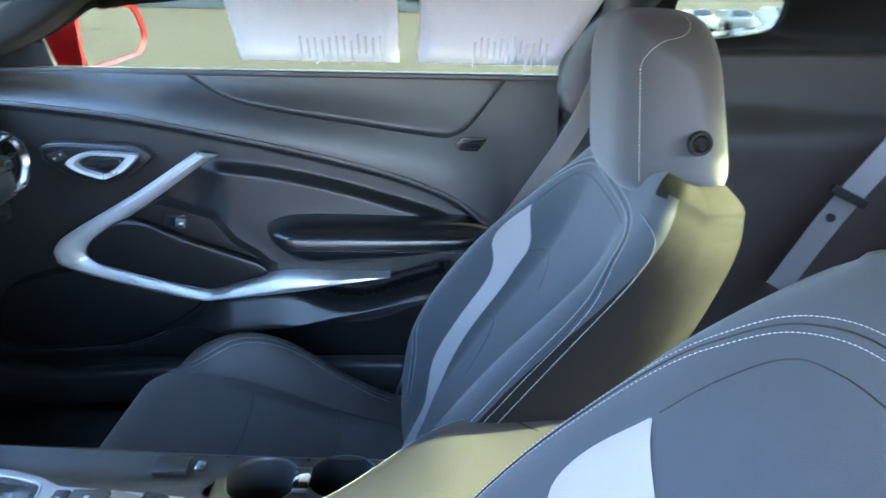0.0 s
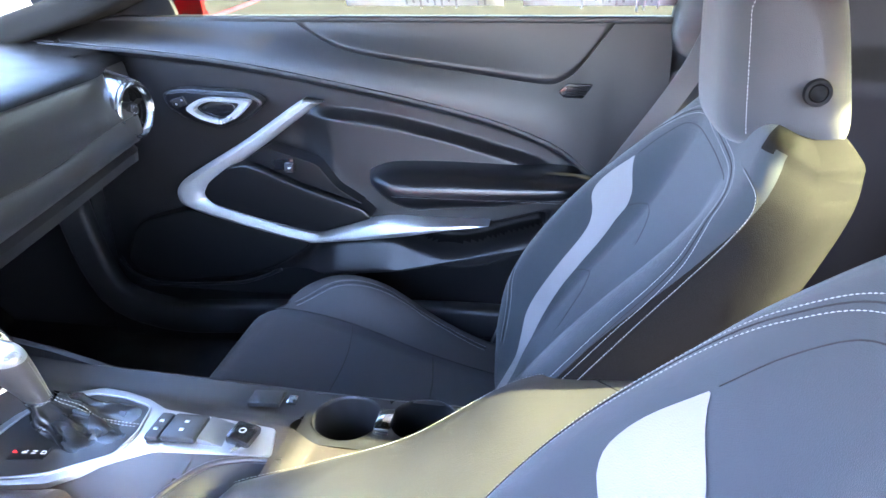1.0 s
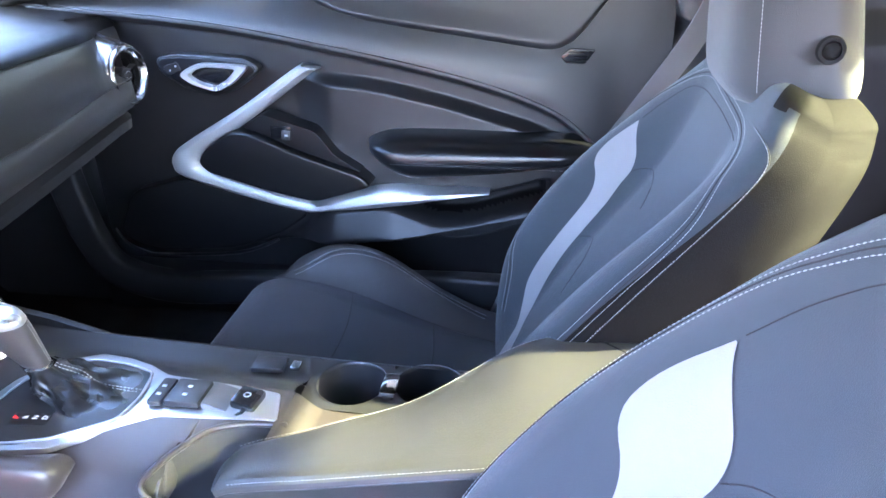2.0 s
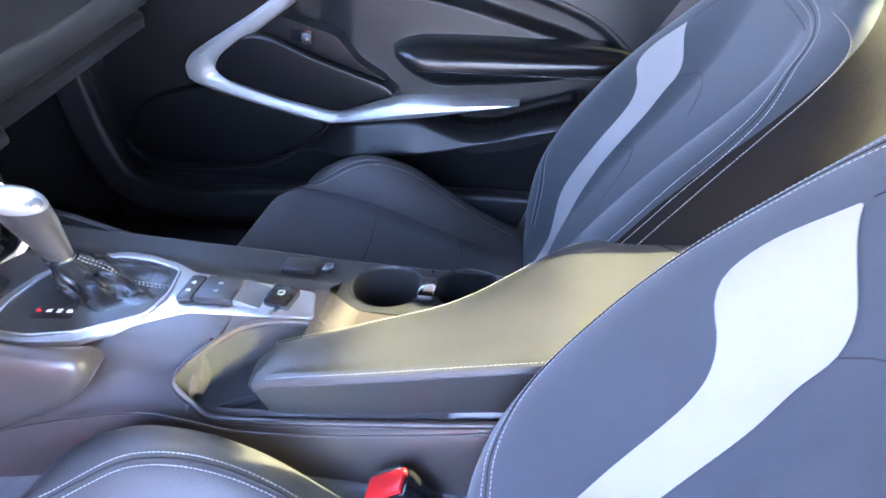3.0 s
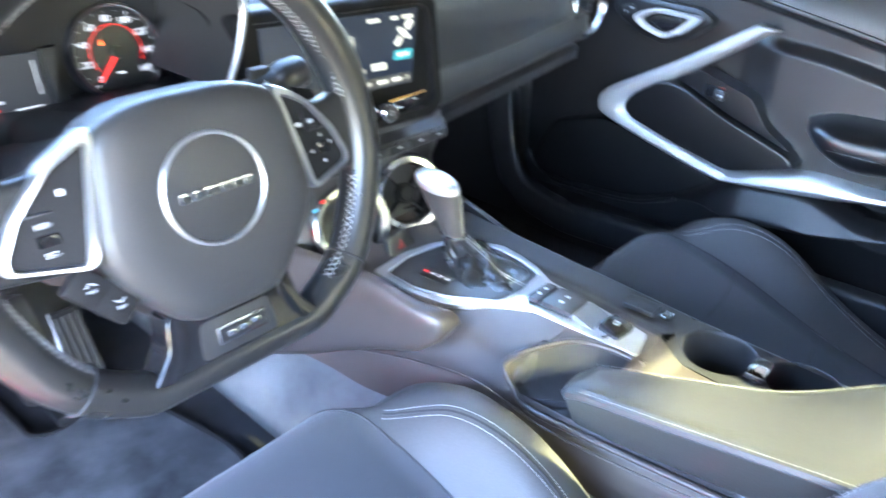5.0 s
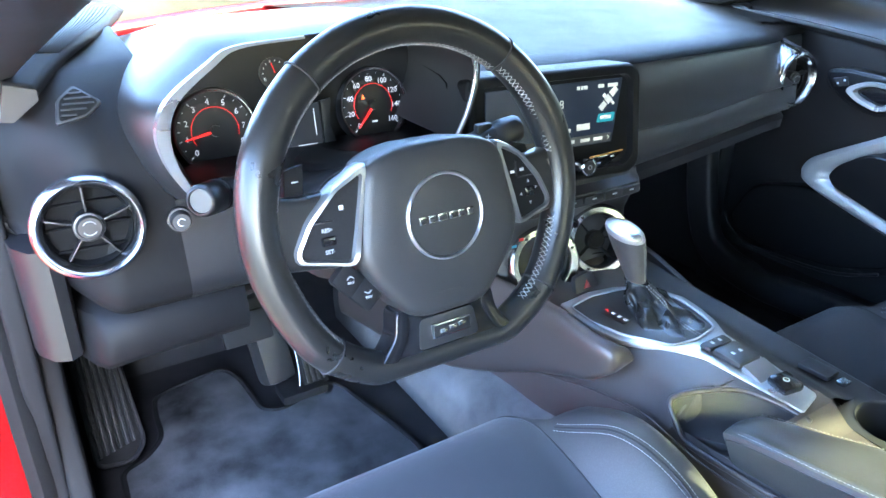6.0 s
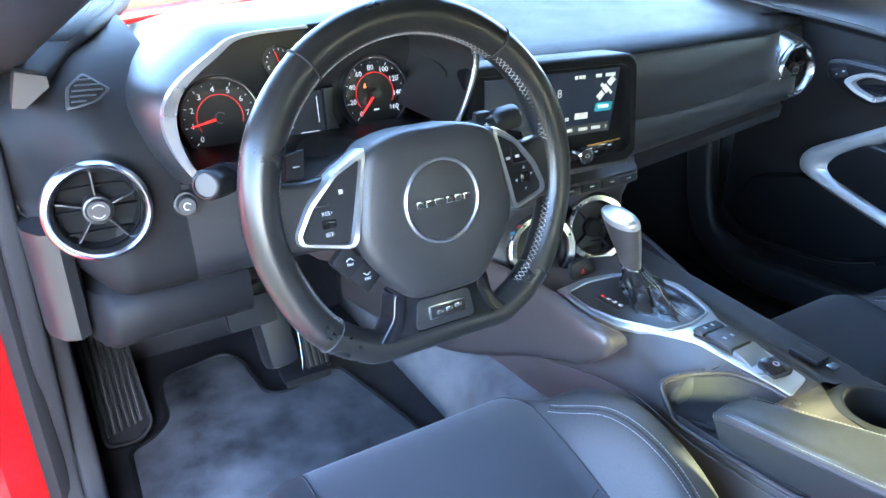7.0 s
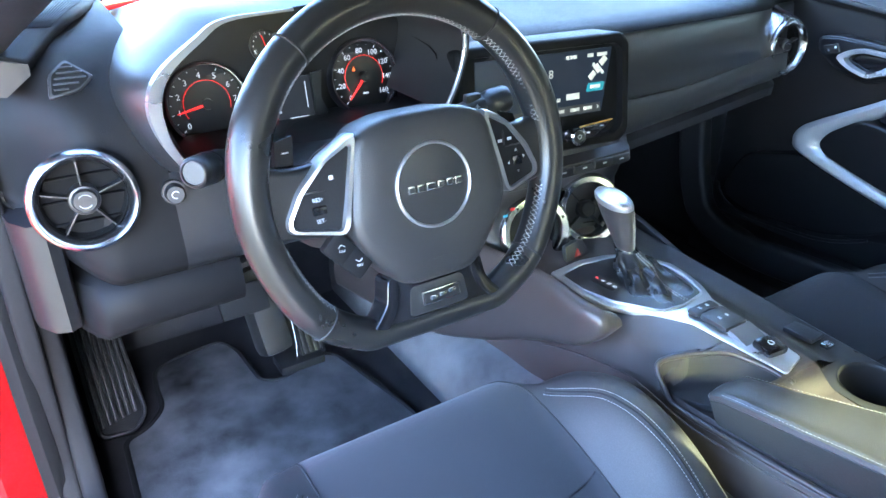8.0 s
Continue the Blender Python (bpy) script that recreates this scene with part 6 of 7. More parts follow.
def build_stack():
    """The lower centre stack: a slanted face with button row, two round vents and climate ring."""
    s = thing("centre_stack", "black centre stack with a button row and climate controls", "centre stack", at=(0, 0.66, 0.36))
    prof = [(0.640, 0.520), (0.632, 0.500), (0.612, 0.494), (0.606, 0.478), (0.622, 0.468), (0.632, 0.44), (0.622, 0.38), (0.606, 0.345), (0.60, 0.30)]
    rings = []
    for i in range(31):
        x = -0.165 + 0.33 * i / 30
        side = smooth01(0.10, 0.165, abs(x))
        rings.append([Vector((x * (1 - 0.10 * (0.52 - z) / 0.2), y + 0.05 * side * side, z)) for y, z in prof])
    part("stack_face", auto_smooth(loft(rings, closed=False, cap=False), 40), M_PLASTIC_HARD, s, "black centre stack face")
    part("side_fin", prism([Vector((0.150, y, z)) for y, z in ((0.760, 0.405), (0.672, 0.382), (0.590, 0.366), (0.519, 0.346), (0.472, 0.328), (0.455, 0.312), (0.455, 0.25), (0.72, 0.22), (0.76, 0.24))], (0.014, 0, 0), 0.006, 3), M_PLASTIC, s, "black knee pad beside the console")
    for i, x in enumerate((-0.06, -0.02, 0.02, 0.06, 0.095)):
        b = part("key", box((0.037, 0.006, 0.012), (x, 0.607, 0.486), 0.0015), M_PLASTIC_HARD, s)
        part("marking", box((0.008 if i else 0.006, 0.0006, 0.0022), (x, 0.6035, 0.487), 0), M_MARK, b)
    for x, z in ((-0.005, 0.440), (0.004, 0.436)):
        part("seat_key", box((0.008, 0.008, 0.026), (x, 0.624, z), 0.002, m=pose(0, 0, 0, 12, 0, 0)), M_GLOSS, s)
    hz = part("hazard_button", prism([Vector(p) for p in rounded([(-0.048, 0.566, 0.391), (-0.016, 0.568, 0.396), (0.000, 0.562, 0.371), (-0.046, 0.560, 0.364)], 0.005, 3)], (0, -0.008, 0.002), 0.003), M_PLASTIC_HARD, s, "black hazard button")
    part("hazard_mark", prism([Vector((-0.033, 0.5530, 0.375)), Vector((-0.020, 0.5532, 0.375)), Vector((-0.026, 0.5565, 0.387))], (0, -0.0006, 0), 0), M_HAZARD, hz, "red triangle")
    for at, nrm in (((-0.062, 0.612, 0.400), (-0.25, -0.9, 0.32)), ((0.042, 0.610, 0.412), (-0.25, -0.9, 0.32))):
        at = Vector(at)
        v = air_vent(at, nrm, 0.053, "round centre air vent with a silver collar", "centre vents", 0.03, 4, 0.7)
        m = facing(at, nrm)
        part("collar", lathe([(0.056, -0.045), (0.0572, -0.004), (0.056, 0.006), (0.051, 0.010), (0.043, 0.0085), (0.0395, 0.003), (0.0385, -0.010)], 56, m), M_RING, v, "satin silver collar")
        for a in (0.4, 2.2, 4.2):
            part("collar_mark", box((0.004, 0.0035, 0.004), m @ Vector((0.047 * math.cos(a), 0.047 * math.sin(a), 0.0088)), 0.0005), M_SEAM, v)
    for k, mt in ((0, M_REDKEY), (1, M_BLUEMARK)):
        part("temperature_mark", box((0.008, 0.0006, 0.004), (-0.118 + 0.012 * (1 - k), 0.612, 0.447 - 0.008 * k), 0.0002), mt, s)


def build_console():
    c = thing("centre_console", "black centre console with cup holders and silver shifter surround", "centre console", at=(0, 0.25, 0.05))
    top = curve1([(-0.45, 0.335), (0.02, 0.333), (0.20, 0.336), (0.40, 0.345), (0.56, 0.352), (0.66, 0.36)])
    shoulder = curve1([(-0.45, 0.430), (0.02, 0.358), (0.10, 0.343), (0.20, 0.329), (0.25, 0.324), (0.30, 0.320), (0.37, 0.308), (0.57, 0.285), (0.70, 0.285), (1.05, 0.28)])
    crown = curve1([(-0.45, 0.0), (0.10, 0.0), (0.194, 0.0), (0.210, 0.011), (0.222, 0.020), (0.25, 0.021), (0.34, 0.020), (0.45, 0.019), (0.56, 0.018), (0.66, 0.02)])
    lft = curve1([(-0.45, -0.112), (0.10, -0.112), (0.25, -0.112), (0.36, -0.112), (0.56, -0.128), (0.70, -0.155), (1.05, -0.20)])

    foot = curve1([(-0.45, 0.10), (0.10, 0.10), (0.20, 0.13), (0.30, 0.20), (0.38, 0.238), (0.433, 0.241), (0.513, 0.229), (0.582, 0.233), (0.67, 0.236), (1.05, 0.22)])
    # the skin is cut round the two cups by leaving out that stretch of the top
    edge = curve1([(-0.45, 0.004), (0.215, 0.004), (0.252, -0.004), (0.286, -0.020), (0.306, -0.047), (0.33, -0.060), (1.05, -0.060)])
    def section(y):
        z, s, k, xl = top(y), shoulder(y), crown(y), lft(y)
        d = smooth01(0.3195, 0.313, y) if y > 0.2275 else 0.0
        e = smooth01(0.3068, 0.3035, y) if y > 0.2275 else 0.0
        g = smooth01(0.312, 0.307, y) if y > 0.2275 else 0.0
        q = edge(y)
        b = foot(y)
        return [(xl + 0.004, b - 0.004), (xl - 0.010, b), (xl - 0.004, s - 0.035), (xl + 0.004, s - 0.008), (xl + 0.012, s + 0.004), (xl + 0.017 + 0.013 * (1 - d), 0.5 * (s + z) + 0.012 - d * (0.5 * (z - s) + 0.028)), (-0.068 + 0.012 * g, z + k * 0.6 - g * 0.032), (-0.045 + (q + 0.040) * e, z + k - 0.050 * e), ((q + 0.003) * e, z + k), (0.055, z + k)]
    ys = sorted([-0.45 + 1.12 * i / 70 for i in range(71)] + [0.72, 0.80, 0.90, 1.0] + [0.194, 0.202, 0.210, 0.216, 0.222, 0.2272, 0.2278, 0.29, 0.295, 0.30, 0.3035, 0.3050, 0.3068, 0.309, 0.313, 0.3155, 0.318, 0.3195, 0.323])
    part("left_side", auto_smooth(loft([[Vector((x, y, z)) for x, z in section(y)] for y in ys], closed=False, cap=False), 50), M_CONSOLE, c, "black moulded console side")
    part("right_side", auto_smooth(loft([[Vector((0.168, y, 0.05)), Vector((0.166, y, 0.20)), Vector((0.163, y, top(y) - 0.016)), Vector((0.158, y, top(y) - 0.004)), Vector((0.150, y, top(y)))] for y in ys], closed=False, cap=False), 50), M_PLASTIC_HARD, c)
    # top skin between, with round cut-outs for the cups
    cups = [(0.107, 0.172, 0.0415), (0.117, 0.080, 0.0400)]
    bm = bmesh.new()
    def grid(x0, x1, y0, y1, nx, ny):
        vs = [[bm.verts.new((x0 + (x1 - x0) * i / nx, y0 + (y1 - y0) * j / ny, top(y0 + (y1 - y0) * j / ny) + crown(y0 + (y1 - y0) * j / ny) * (1 - smooth01(0.055, 0.11, x0 + (x1 - x0) * i / nx)))) for j in range(ny + 1)] for i in range(nx + 1)]
        for i in range(nx):
            for j in range(ny):
                bm.faces.new((vs[i][j], vs[i + 1][j], vs[i + 1][j + 1], vs[i][j + 1]))
    grid(0.055, 0.150, 0.225, 0.67, 8, 24)
    grid(0.055, 0.150, -0.45, 0.030, 8, 12)
    # plates round each cup: outer rectangle to circle
    for (cx, cy, r), (y0, y1) in zip(cups, ((0.126, 0.225), (0.030, 0.126))):
        n = 48
        ring_c, ring_o = [], []
        for i in range(n):
            a = 2 * math.pi * i / n
            ca, sa = math.cos(a), math.sin(a)
            ring_c.append(bm.verts.new((cx + r * ca, cy + r * sa, top(cy) + 0.001)))
            tx = (0.150 - cx) / ca if ca > 1e-6 else ((0.055 - cx) / ca if ca < -1e-6 else 9)
            ty = (y1 - cy) / sa if sa > 1e-6 else ((y0 - cy) / sa if sa < -1e-6 else 9)
            t = min(tx, ty)
            ring_o.append(bm.verts.new((cx + t * ca, cy + t * sa, top(cy + t * sa))))
        for i in range(n):
            bm.faces.new((ring_c[i], ring_c[(i + 1) % n], ring_o[(i + 1) % n], ring_o[i]))
    bmesh.ops.recalc_face_normals(bm, faces=bm.faces)
    part("top_skin", auto_smooth(bm, 50), M_PLASTIC_HARD, c, "black console top")
    for cx, cy, r in cups:
        cu = part("cup_holder", lathe([(r * 1.03, 0.002), (r, 0.001), (r * 0.985, -0.004), (r * 0.93, -0.105), (r * 0.90, -0.110), (0.0001, -0.110)], 48, Matrix.Translation((cx, cy, top(cy)))), M_PLASTIC_HARD, c, "deep black cup holder")
    tab = part("cup_tab", box((0.040, 0.020, 0.030), (0.108, 0.126, 0.325), 0.004), M_CHROME, c, "bright tab between the cups")
    part("cup_tab_face", box((0.004, 0.018, 0.03), (0.086, 0.126, 0.322), 0.001), M_PLASTIC_HARD, tab)
    # power outlet lid beside the cups
    ol = part("outlet_lid", box((0.030, 0.040, 0.007), (0.118, 0.278, 0.3455), 0.0025, m=pose(0, 0, 0, 0, 4, 4)), M_PLASTIC, c, "small hinged outlet lid")
    part("lid_hinge", box((0.016, 0.012, 0.005), (0.122, 0.246, 0.3435), 0.002), M_RING, ol)
    # silver surround of the shifter
    o = [(-0.089, 0.542), (-0.03, 0.548), (0.017, 0.540), (0.058, 0.519), (0.083, 0.470), (0.080, 0.435), (0.071, 0.402), (0.057, 0.375), (0.053, 0.30), (0.047, 0.236), (0.003, 0.225), (-0.006, 0.30), (-0.012, 0.352), (-0.032, 0.380), (-0.078, 0.434), (-0.089, 0.48)]
    i_ = [(-0.081, 0.526), (-0.036, 0.534), (0.017, 0.527), (0.046, 0.511), (0.067, 0.470), (0.065, 0.430), (0.055, 0.392), (0.011, 0.384), (-0.028, 0.389), (-0.067, 0.440), (-0.081, 0.480)]
    oo = rounded([(x, y, 0) for x, y in o], 0.006, 4)
    zt = lambda y: top(y) + crown(y)
    part("surround_tray", prism([Vector((p.x, p.y, zt(p.y) - 0.004)) for p in oo], (0, 0, 0.0065), 0.003), M_SATIN, c, "satin silver shifter surround")
    ii = rounded([(x, y, 0) for x, y in i_], 0.008, 4)
    part("shifter_well", prism([Vector((p.x, p.y, zt(p.y) + 0.0005)) for p in ii], (0, 0, 0.0030), 0.001), M_PLASTIC_HARD, c, "black shifter plate")
    part("surround_lip", tube([Vector((p.x, p.y, zt(p.y) + 0.004)) for p in ii], 0.0016, 8, True), M_SATIN, c)
    # gear letters
    pl = part("gear_plate", box((0.020, 0.040, 0.001), (-0.042, 0.478, zt(0.478) + 0.0040), 0.0004, m=pose(0, 0, 0, 0, 0, 8)), M_DIAL, c)
    for k, (ch, mt) in enumerate((("P", M_REDGLOW), ("R", M_WHITE), ("N", M_WHITE), ("D", M_WHITE))):
        writing(ch, 0.008, Matrix.Translation((-0.042 + 0.001 * k, 0.494 - 0.0105 * k, zt(0.478) + 0.0048)) @ Matrix.Rotation(radians(8), 4, 'Z'), mt, pl, "gear_letter")
    # drive-mode keys and parking brake switch
    for (x, y, w, l, h) in ((0.021, 0.3625, 0.044, 0.0165, 0.007), (0.0225, 0.3325, 0.042, 0.041, 0.009)):
        k = part("mode_key", box((w, l, h), (x, y, zt(y) + 0.003 + h / 2), 0.004), M_PLASTIC_HARD, c, "black drive mode key")
        for dx in (-0.008, 0.006):
            part("marking", box((0.004, 0.005, 0.0004), (x + dx, y, zt(y) + 0.0035 + h), 0), M_MARK, k)
    rings = [[Vector((x, y, zt(y) + 0.0015)) for x in (0.006, 0.045)] + [Vector((x, y, zt(y) + h)) for x in (0.045, 0.006)] for y, h in ((0.311, 0.0095), (0.304, 0.0085), (0.283, 0.0022), (0.281, 0.0020))]
    part("switch_ramp", auto_smooth(loft(rings), 30), M_BEZEL, c, "bright ramp before the parking brake switch")
    pb = part("parking_brake_switch", box((0.031, 0.029, 0.012), (0.0255, 0.2655, zt(0.2655) + 0.006), 0.0045, m=pose(0, 0, 0, 8, 0, -8)), M_GLOSS, c, "black parking brake switch")
    part("marking", tube([Vector((0.0255 + 0.0036 * math.cos(a), 0.2655 + 0.0036 * math.sin(a), zt(0.2655) + 0.0123)) for a in np.linspace(0, 6.28, 14)[:-1]], 0.0005, 5, True), M_MARK, pb)
    # side pocket in front of the armrest: a scoop with a raised rim
    rim = spline([(0.004, 0.215, 0.352), (-0.004, 0.252, 0.3575), (-0.020, 0.286, 0.3595), (-0.047, 0.306, 0.3590), (-0.078, 0.321, 0.3565), (-0.094, 0.328, 0.351), (-0.1005, 0.324, 0.343), (-0.104, 0.308, 0.329), (-0.1075, 0.294, 0.3205), (-0.109, 0.270, 0.320), (-0.110, 0.225, 0.326), (-0.112, 0.10, 0.344), (-0.113, -0.1, 0.374)], 88)
    pk = part("pocket_rim", tube(rim, 0.0036, 10), M_CONSOLE, c, "raised rim of the side pocket")
    lipc = rim[:70]
    floor_c = Vector((-0.068, 0.252, 0.322))
    rings = []
    for k, drop in ((0.0, 0.0), (0.03, 0.35), (0.07, 0.70), (0.13, 0.92), (0.22, 1.0), (0.5, 1.0), (0.85, 1.0), (0.999, 1.0)):
        rings.append([Vector((p.x + (floor_c.x - p.x) * k, p.y + (floor_c.y - p.y) * k, p.z + (min(p.z - 0.004, floor_c.z) - p.z) * drop)) for p in lipc])
    part("pocket_bowl", auto_smooth(loft(rings, closed=False, cap=False), 60), M_POCKET, c, "smooth pocket in front of the armrest")
    # knee pad along the left flank
    kup = curve1([(0.402, 0.362), (0.406, 0.374), (0.416, 0.381), (0.46, 0.385), (0.50, 0.390), (0.61, 0.388), (0.76, 0.385), (1.05, 0.37)])
    klo = curve1([(0.402, 0.356), (0.406, 0.346), (0.418, 0.334), (0.440, 0.316), (0.48, 0.300), (0.54, 0.272), (0.609, 0.235), (0.76, 0.18), (1.05, 0.14)])
    rings = []
    for i in range(31):
        a = i / 30
        y = 0.402 + 0.630 * a ** 1.5
        e = math.sqrt(max(0.0, 1 - (1 - min(a * 5, 1)) ** 2))
        zc, h = 0.5 * (kup(y) + klo(y)), 0.5 * (kup(y) - klo(y))
        w, xl = 0.010 + 0.016 * e, lft(y)
        rings.append([Vector((xl + 0.016 - w * max(0.0, math.cos(t)) ** 0.42 - 0.012 * min(1.0, 2 * a) * (math.sin(t) < 0) * -math.sin(t), y, zc + h * math.sin(t))) for t in np.linspace(-1.5, 1.5, 18)] + [Vector((xl + 0.030, y, zc + h * 0.5)), Vector((xl + 0.030, y, zc - h * 0.5))])
    part("knee_pad", auto_smooth(loft(rings), 60), M_CONSOLE, c, "black padded knee rest")
    lnz = curve1([(-0.30, 0.405), (0.023, 0.357), (0.10, 0.342), (0.20, 0.327), (0.266, 0.322), (0.303, 0.326), (0.356, 0.330), (0.447, 0.311), (0.55, 0.278), (0.60, 0.262)])
    ln = [Vector((lft(y) - 0.006, y, lnz(y) - 0.006)) for y in np.linspace(-0.3, 0.60, 60)]
    part("side_line", tube(ln, 0.0013, 8), M_CONSOLE, c)

    # armrest lid
    lid = thing("armrest", "padded black armrest lid with white stitching on the console", "armrest", at=(0, 0.05, 0.33))
    rx = curve1([(-0.30, 0.150), (-0.094, 0.146), (-0.013, 0.112), (0.077, 0.045), (0.171, 0.000), (0.247, -0.030), (0.262, -0.045)])
    lz = curve1([(-0.30, 0.440), (-0.05, 0.425), (0.003, 0.416), (0.148, 0.385), (0.235, 0.367), (0.262, 0.355)])
    rz = curve1([(-0.30, 0.42), (-0.10, 0.405), (-0.03, 0.402), (0.03, 0.386), (0.09, 0.372), (0.17, 0.364), (0.262, 0.354)])
    under = curve1([(-0.30, 0.405), (0.024, 0.358), (0.151, 0.337), (0.232, 0.328), (0.262, 0.327)])
    rings = []
    for i in range(46):
        y = 0.262 - 0.56 * i / 45
        front = math.sqrt(max(0.0, 1 - (1 - min(1, (0.2621 - y) / 0.014)) ** 2))
        xl, xr = -0.104 + 0.02 * (1 - front), rx(y)
        z1, z2 = lz(y) - 0.014 * (1 - front), rz(y) - 0.010 * (1 - front)
        mid = 0.5 * (z1 + z2) + 0.004
        base = under(y)
        pts = [(xl + 0.008, base), (xl + 0.002, base + 0.002), (xl, base + 0.006), (xl - 0.001, z1 - 0.0075), (xl - 0.0004, z1 - 0.0068), (xl - 0.0014, z1 - 0.0055), (xl + 0.0002, z1 - 0.0010), (xl + 0.0022, z1 + 0.0004), (xl + 0.0085, z1 + 0.0012)]
        for t in np.linspace(0.12, 0.88, 8):
            pts.append((xl + (xr - xl) * t, z1 + (z2 - z1) * t + 0.004 * math.sin(math.pi * t)))
        pts += [(xr - 0.006, z2 + 0.001), (xr - 0.001, z2 - 0.003), (xr + 0.001, z2 - 0.012), (xr - 0.002, base)]
        lean = 0.018 * smooth01(0.10, 0.25, y)
        rings.append([Vector((x, y - lean * (1 - min(1.0, (z - base) / max(z1 - base, 1e-4))), z)) for x, z in pts])
    pad = part("lid_pad", auto_smooth(loft(rings), 34), M_ARM, lid, "black vinyl pad")
    ys2 = np.linspace(0.235, -0.28, 80)
    part("stitching", stitches([Vector((-0.1012, y, lz(y) + 0.0006)) for y in ys2], [Vector((-0.35, 0, 0.94))] * 80, 0.0030, 0.0012, 0.00024, 0.0), M_THREAD, pad, "white stitching")
    part("stitching", stitches([Vector((rx(y) - 0.006, y, rz(y) + 0.0015)) for y in np.linspace(0.250, -0.09, 90)], [Vector((0.2, 0, 1))] * 90, 0.0032, 0.0010, 0.00028, 0.0001), M_THREAD, pad, "white stitching")
    part("lid_gap", tube([Vector((0.144 - 0.05 * t, -0.096 - 0.045 * t, rz(-0.1) + 0.001 + 0.009 * t)) for t in np.linspace(0, 1, 12)], 0.0014, 6), M_SEAM, pad)
    return c


def build_shifter():
    s = thing("gear_shifter", "leather gear shifter with a silver cap and gaiter", "gear lever", at=(0, 0.43, 0.36))
    # boot from the well up to the collar
    base = [Vector(p) for p in rounded([(0.008, 0.516, 0.371), (0.044, 0.508, 0.371), (0.063, 0.455, 0.369), (0.056, 0.392, 0.367), (0.010, 0.387, 0.367), (-0.016, 0.392, 0.367), (-0.038, 0.428, 0.368), (-0.026, 0.462, 0.369)], 0.02, 5)]
    n = len(base)
    top_c = Vector((0.014, 0.499, 0.400))
    rings = []
    for k in range(13):
        t = k / 12
        e = t ** 0.80
        ring = []
        for i, p in enumerate(base):
            a = 2 * math.pi * i / n
            d = (p - Vector((0.016, 0.45, p.z))).normalized()
            q = Vector((top_c.x + 0.016 * d.x, top_c.y + 0.018 * d.y, top_c.z))
            fold = 0.0042 * math.sin(math.pi * t) * math.sin(5 * a + 7 * t) + 0.0018 * math.sin(math.pi * t) * math.sin(9 * a - 9 * t)
            r = p.lerp(q, e)
            r.z = p.z + (q.z - p.z) * t ** 1.35 + fold * 0.6
            ring.append(r + Vector((d.x, d.y, 0)) * fold)
        rings.append(ring)
    g = part("gaiter", auto_smooth(loft(rings, cap=False), 80), M_GAITER, s, "creased black leather gaiter")
    pick = min(range(n), key=lambda i: (base[i] - Vector((0.024, 0.388, 0.366))).length)
    for o in (-0.0022, 0.0022):
        path = spline([r[pick] + (r[(pick + 1) % n] - r[pick - 1]).normalized() * o for r in reversed(rings)], 50)
        part("stitching", stitches(path, [Vector((0.1, -0.5, 0.85)).normalized()] * len(path), 0.0034, 0.0010, 0.0005, 0.0004), M_THREAD, g, "white double stitching")
    # handle
    def hsec(c, rx, ry, d):
        d = Vector(d).normalized()
        u = Vector((1, 0, 0))
        v = d.cross(u).normalized()
        return [Vector(c) + u * rx * math.cos(t) + v * ry * math.sin(t) for t in np.linspace(0, 2 * math.pi, 29)[:-1]]
    low_c, top_k = Vector((0.014, 0.500, 0.398)), Vector((-0.040, 0.484, 0.496))
    ax = (top_k - low_c).normalized()
    prof = [(0.02, 0.0135, 0.0150), (0.15, 0.0145, 0.0165), (0.40, 0.0175, 0.0210), (0.65, 0.0205, 0.0250), (0.85, 0.0218, 0.0282), (0.95, 0.0222, 0.0292)]
    rings = [hsec(low_c.lerp(top_k, t), a, b, ax) for t, a, b in prof]
    h = part("grip", auto_smooth(loft(rings), 60), M_GRIP, s, "black leather grip")
    prof = [(0.94, 0.0225, 0.0296), (1.0, 0.0222, 0.0292), (1.04, 0.0200, 0.0268), (1.055, 0.0130, 0.0180), (1.058, 0.004, 0.006)]
    part("cap", auto_smooth(loft([hsec(low_c.lerp(top_k, t), a, b, ax) for t, a, b in prof]), 60), M_SILVER, s, "polished silver cap")
    prof = [(-0.09, 0.0135, 0.0150), (-0.07, 0.0155, 0.0170), (0.05, 0.0158, 0.0173), (0.08, 0.0140, 0.0155)]
    part("collar", auto_smooth(loft([hsec(low_c.lerp(top_k, t), a, b, ax) for t, a, b in prof]), 40), M_RING, s, "silver collar")
    for o in (-0.15, 0.15):
        path = []
        for t in np.linspace(0.12, 0.92, 24):
            a, b = np.interp(t, (0.02, 0.15, 0.40, 0.65, 0.85, 0.95), (0.0135, 0.0145, 0.0175, 0.0205, 0.0218, 0.0222)), np.interp(t, (0.02, 0.15, 0.40, 0.65, 0.85, 0.95), (0.0150, 0.0165, 0.0210, 0.0250, 0.0282, 0.0292))
            v = ax.cross(Vector((1, 0, 0))).normalized()
            ang = (-math.pi / 2 if v.y > 0 else math.pi / 2) + (0.35 if v.y > 0 else -0.35) + o
            path.append(low_c.lerp(top_k, t) + Vector((1, 0, 0)) * a * math.cos(ang) + v * b * math.sin(ang))
        part("stitching", stitches(path, [Vector((0.25, -0.9, 0.3)).normalized()] * len(path), 0.003, 0.001, 0.00045), M_THREAD, h, "white stitching")


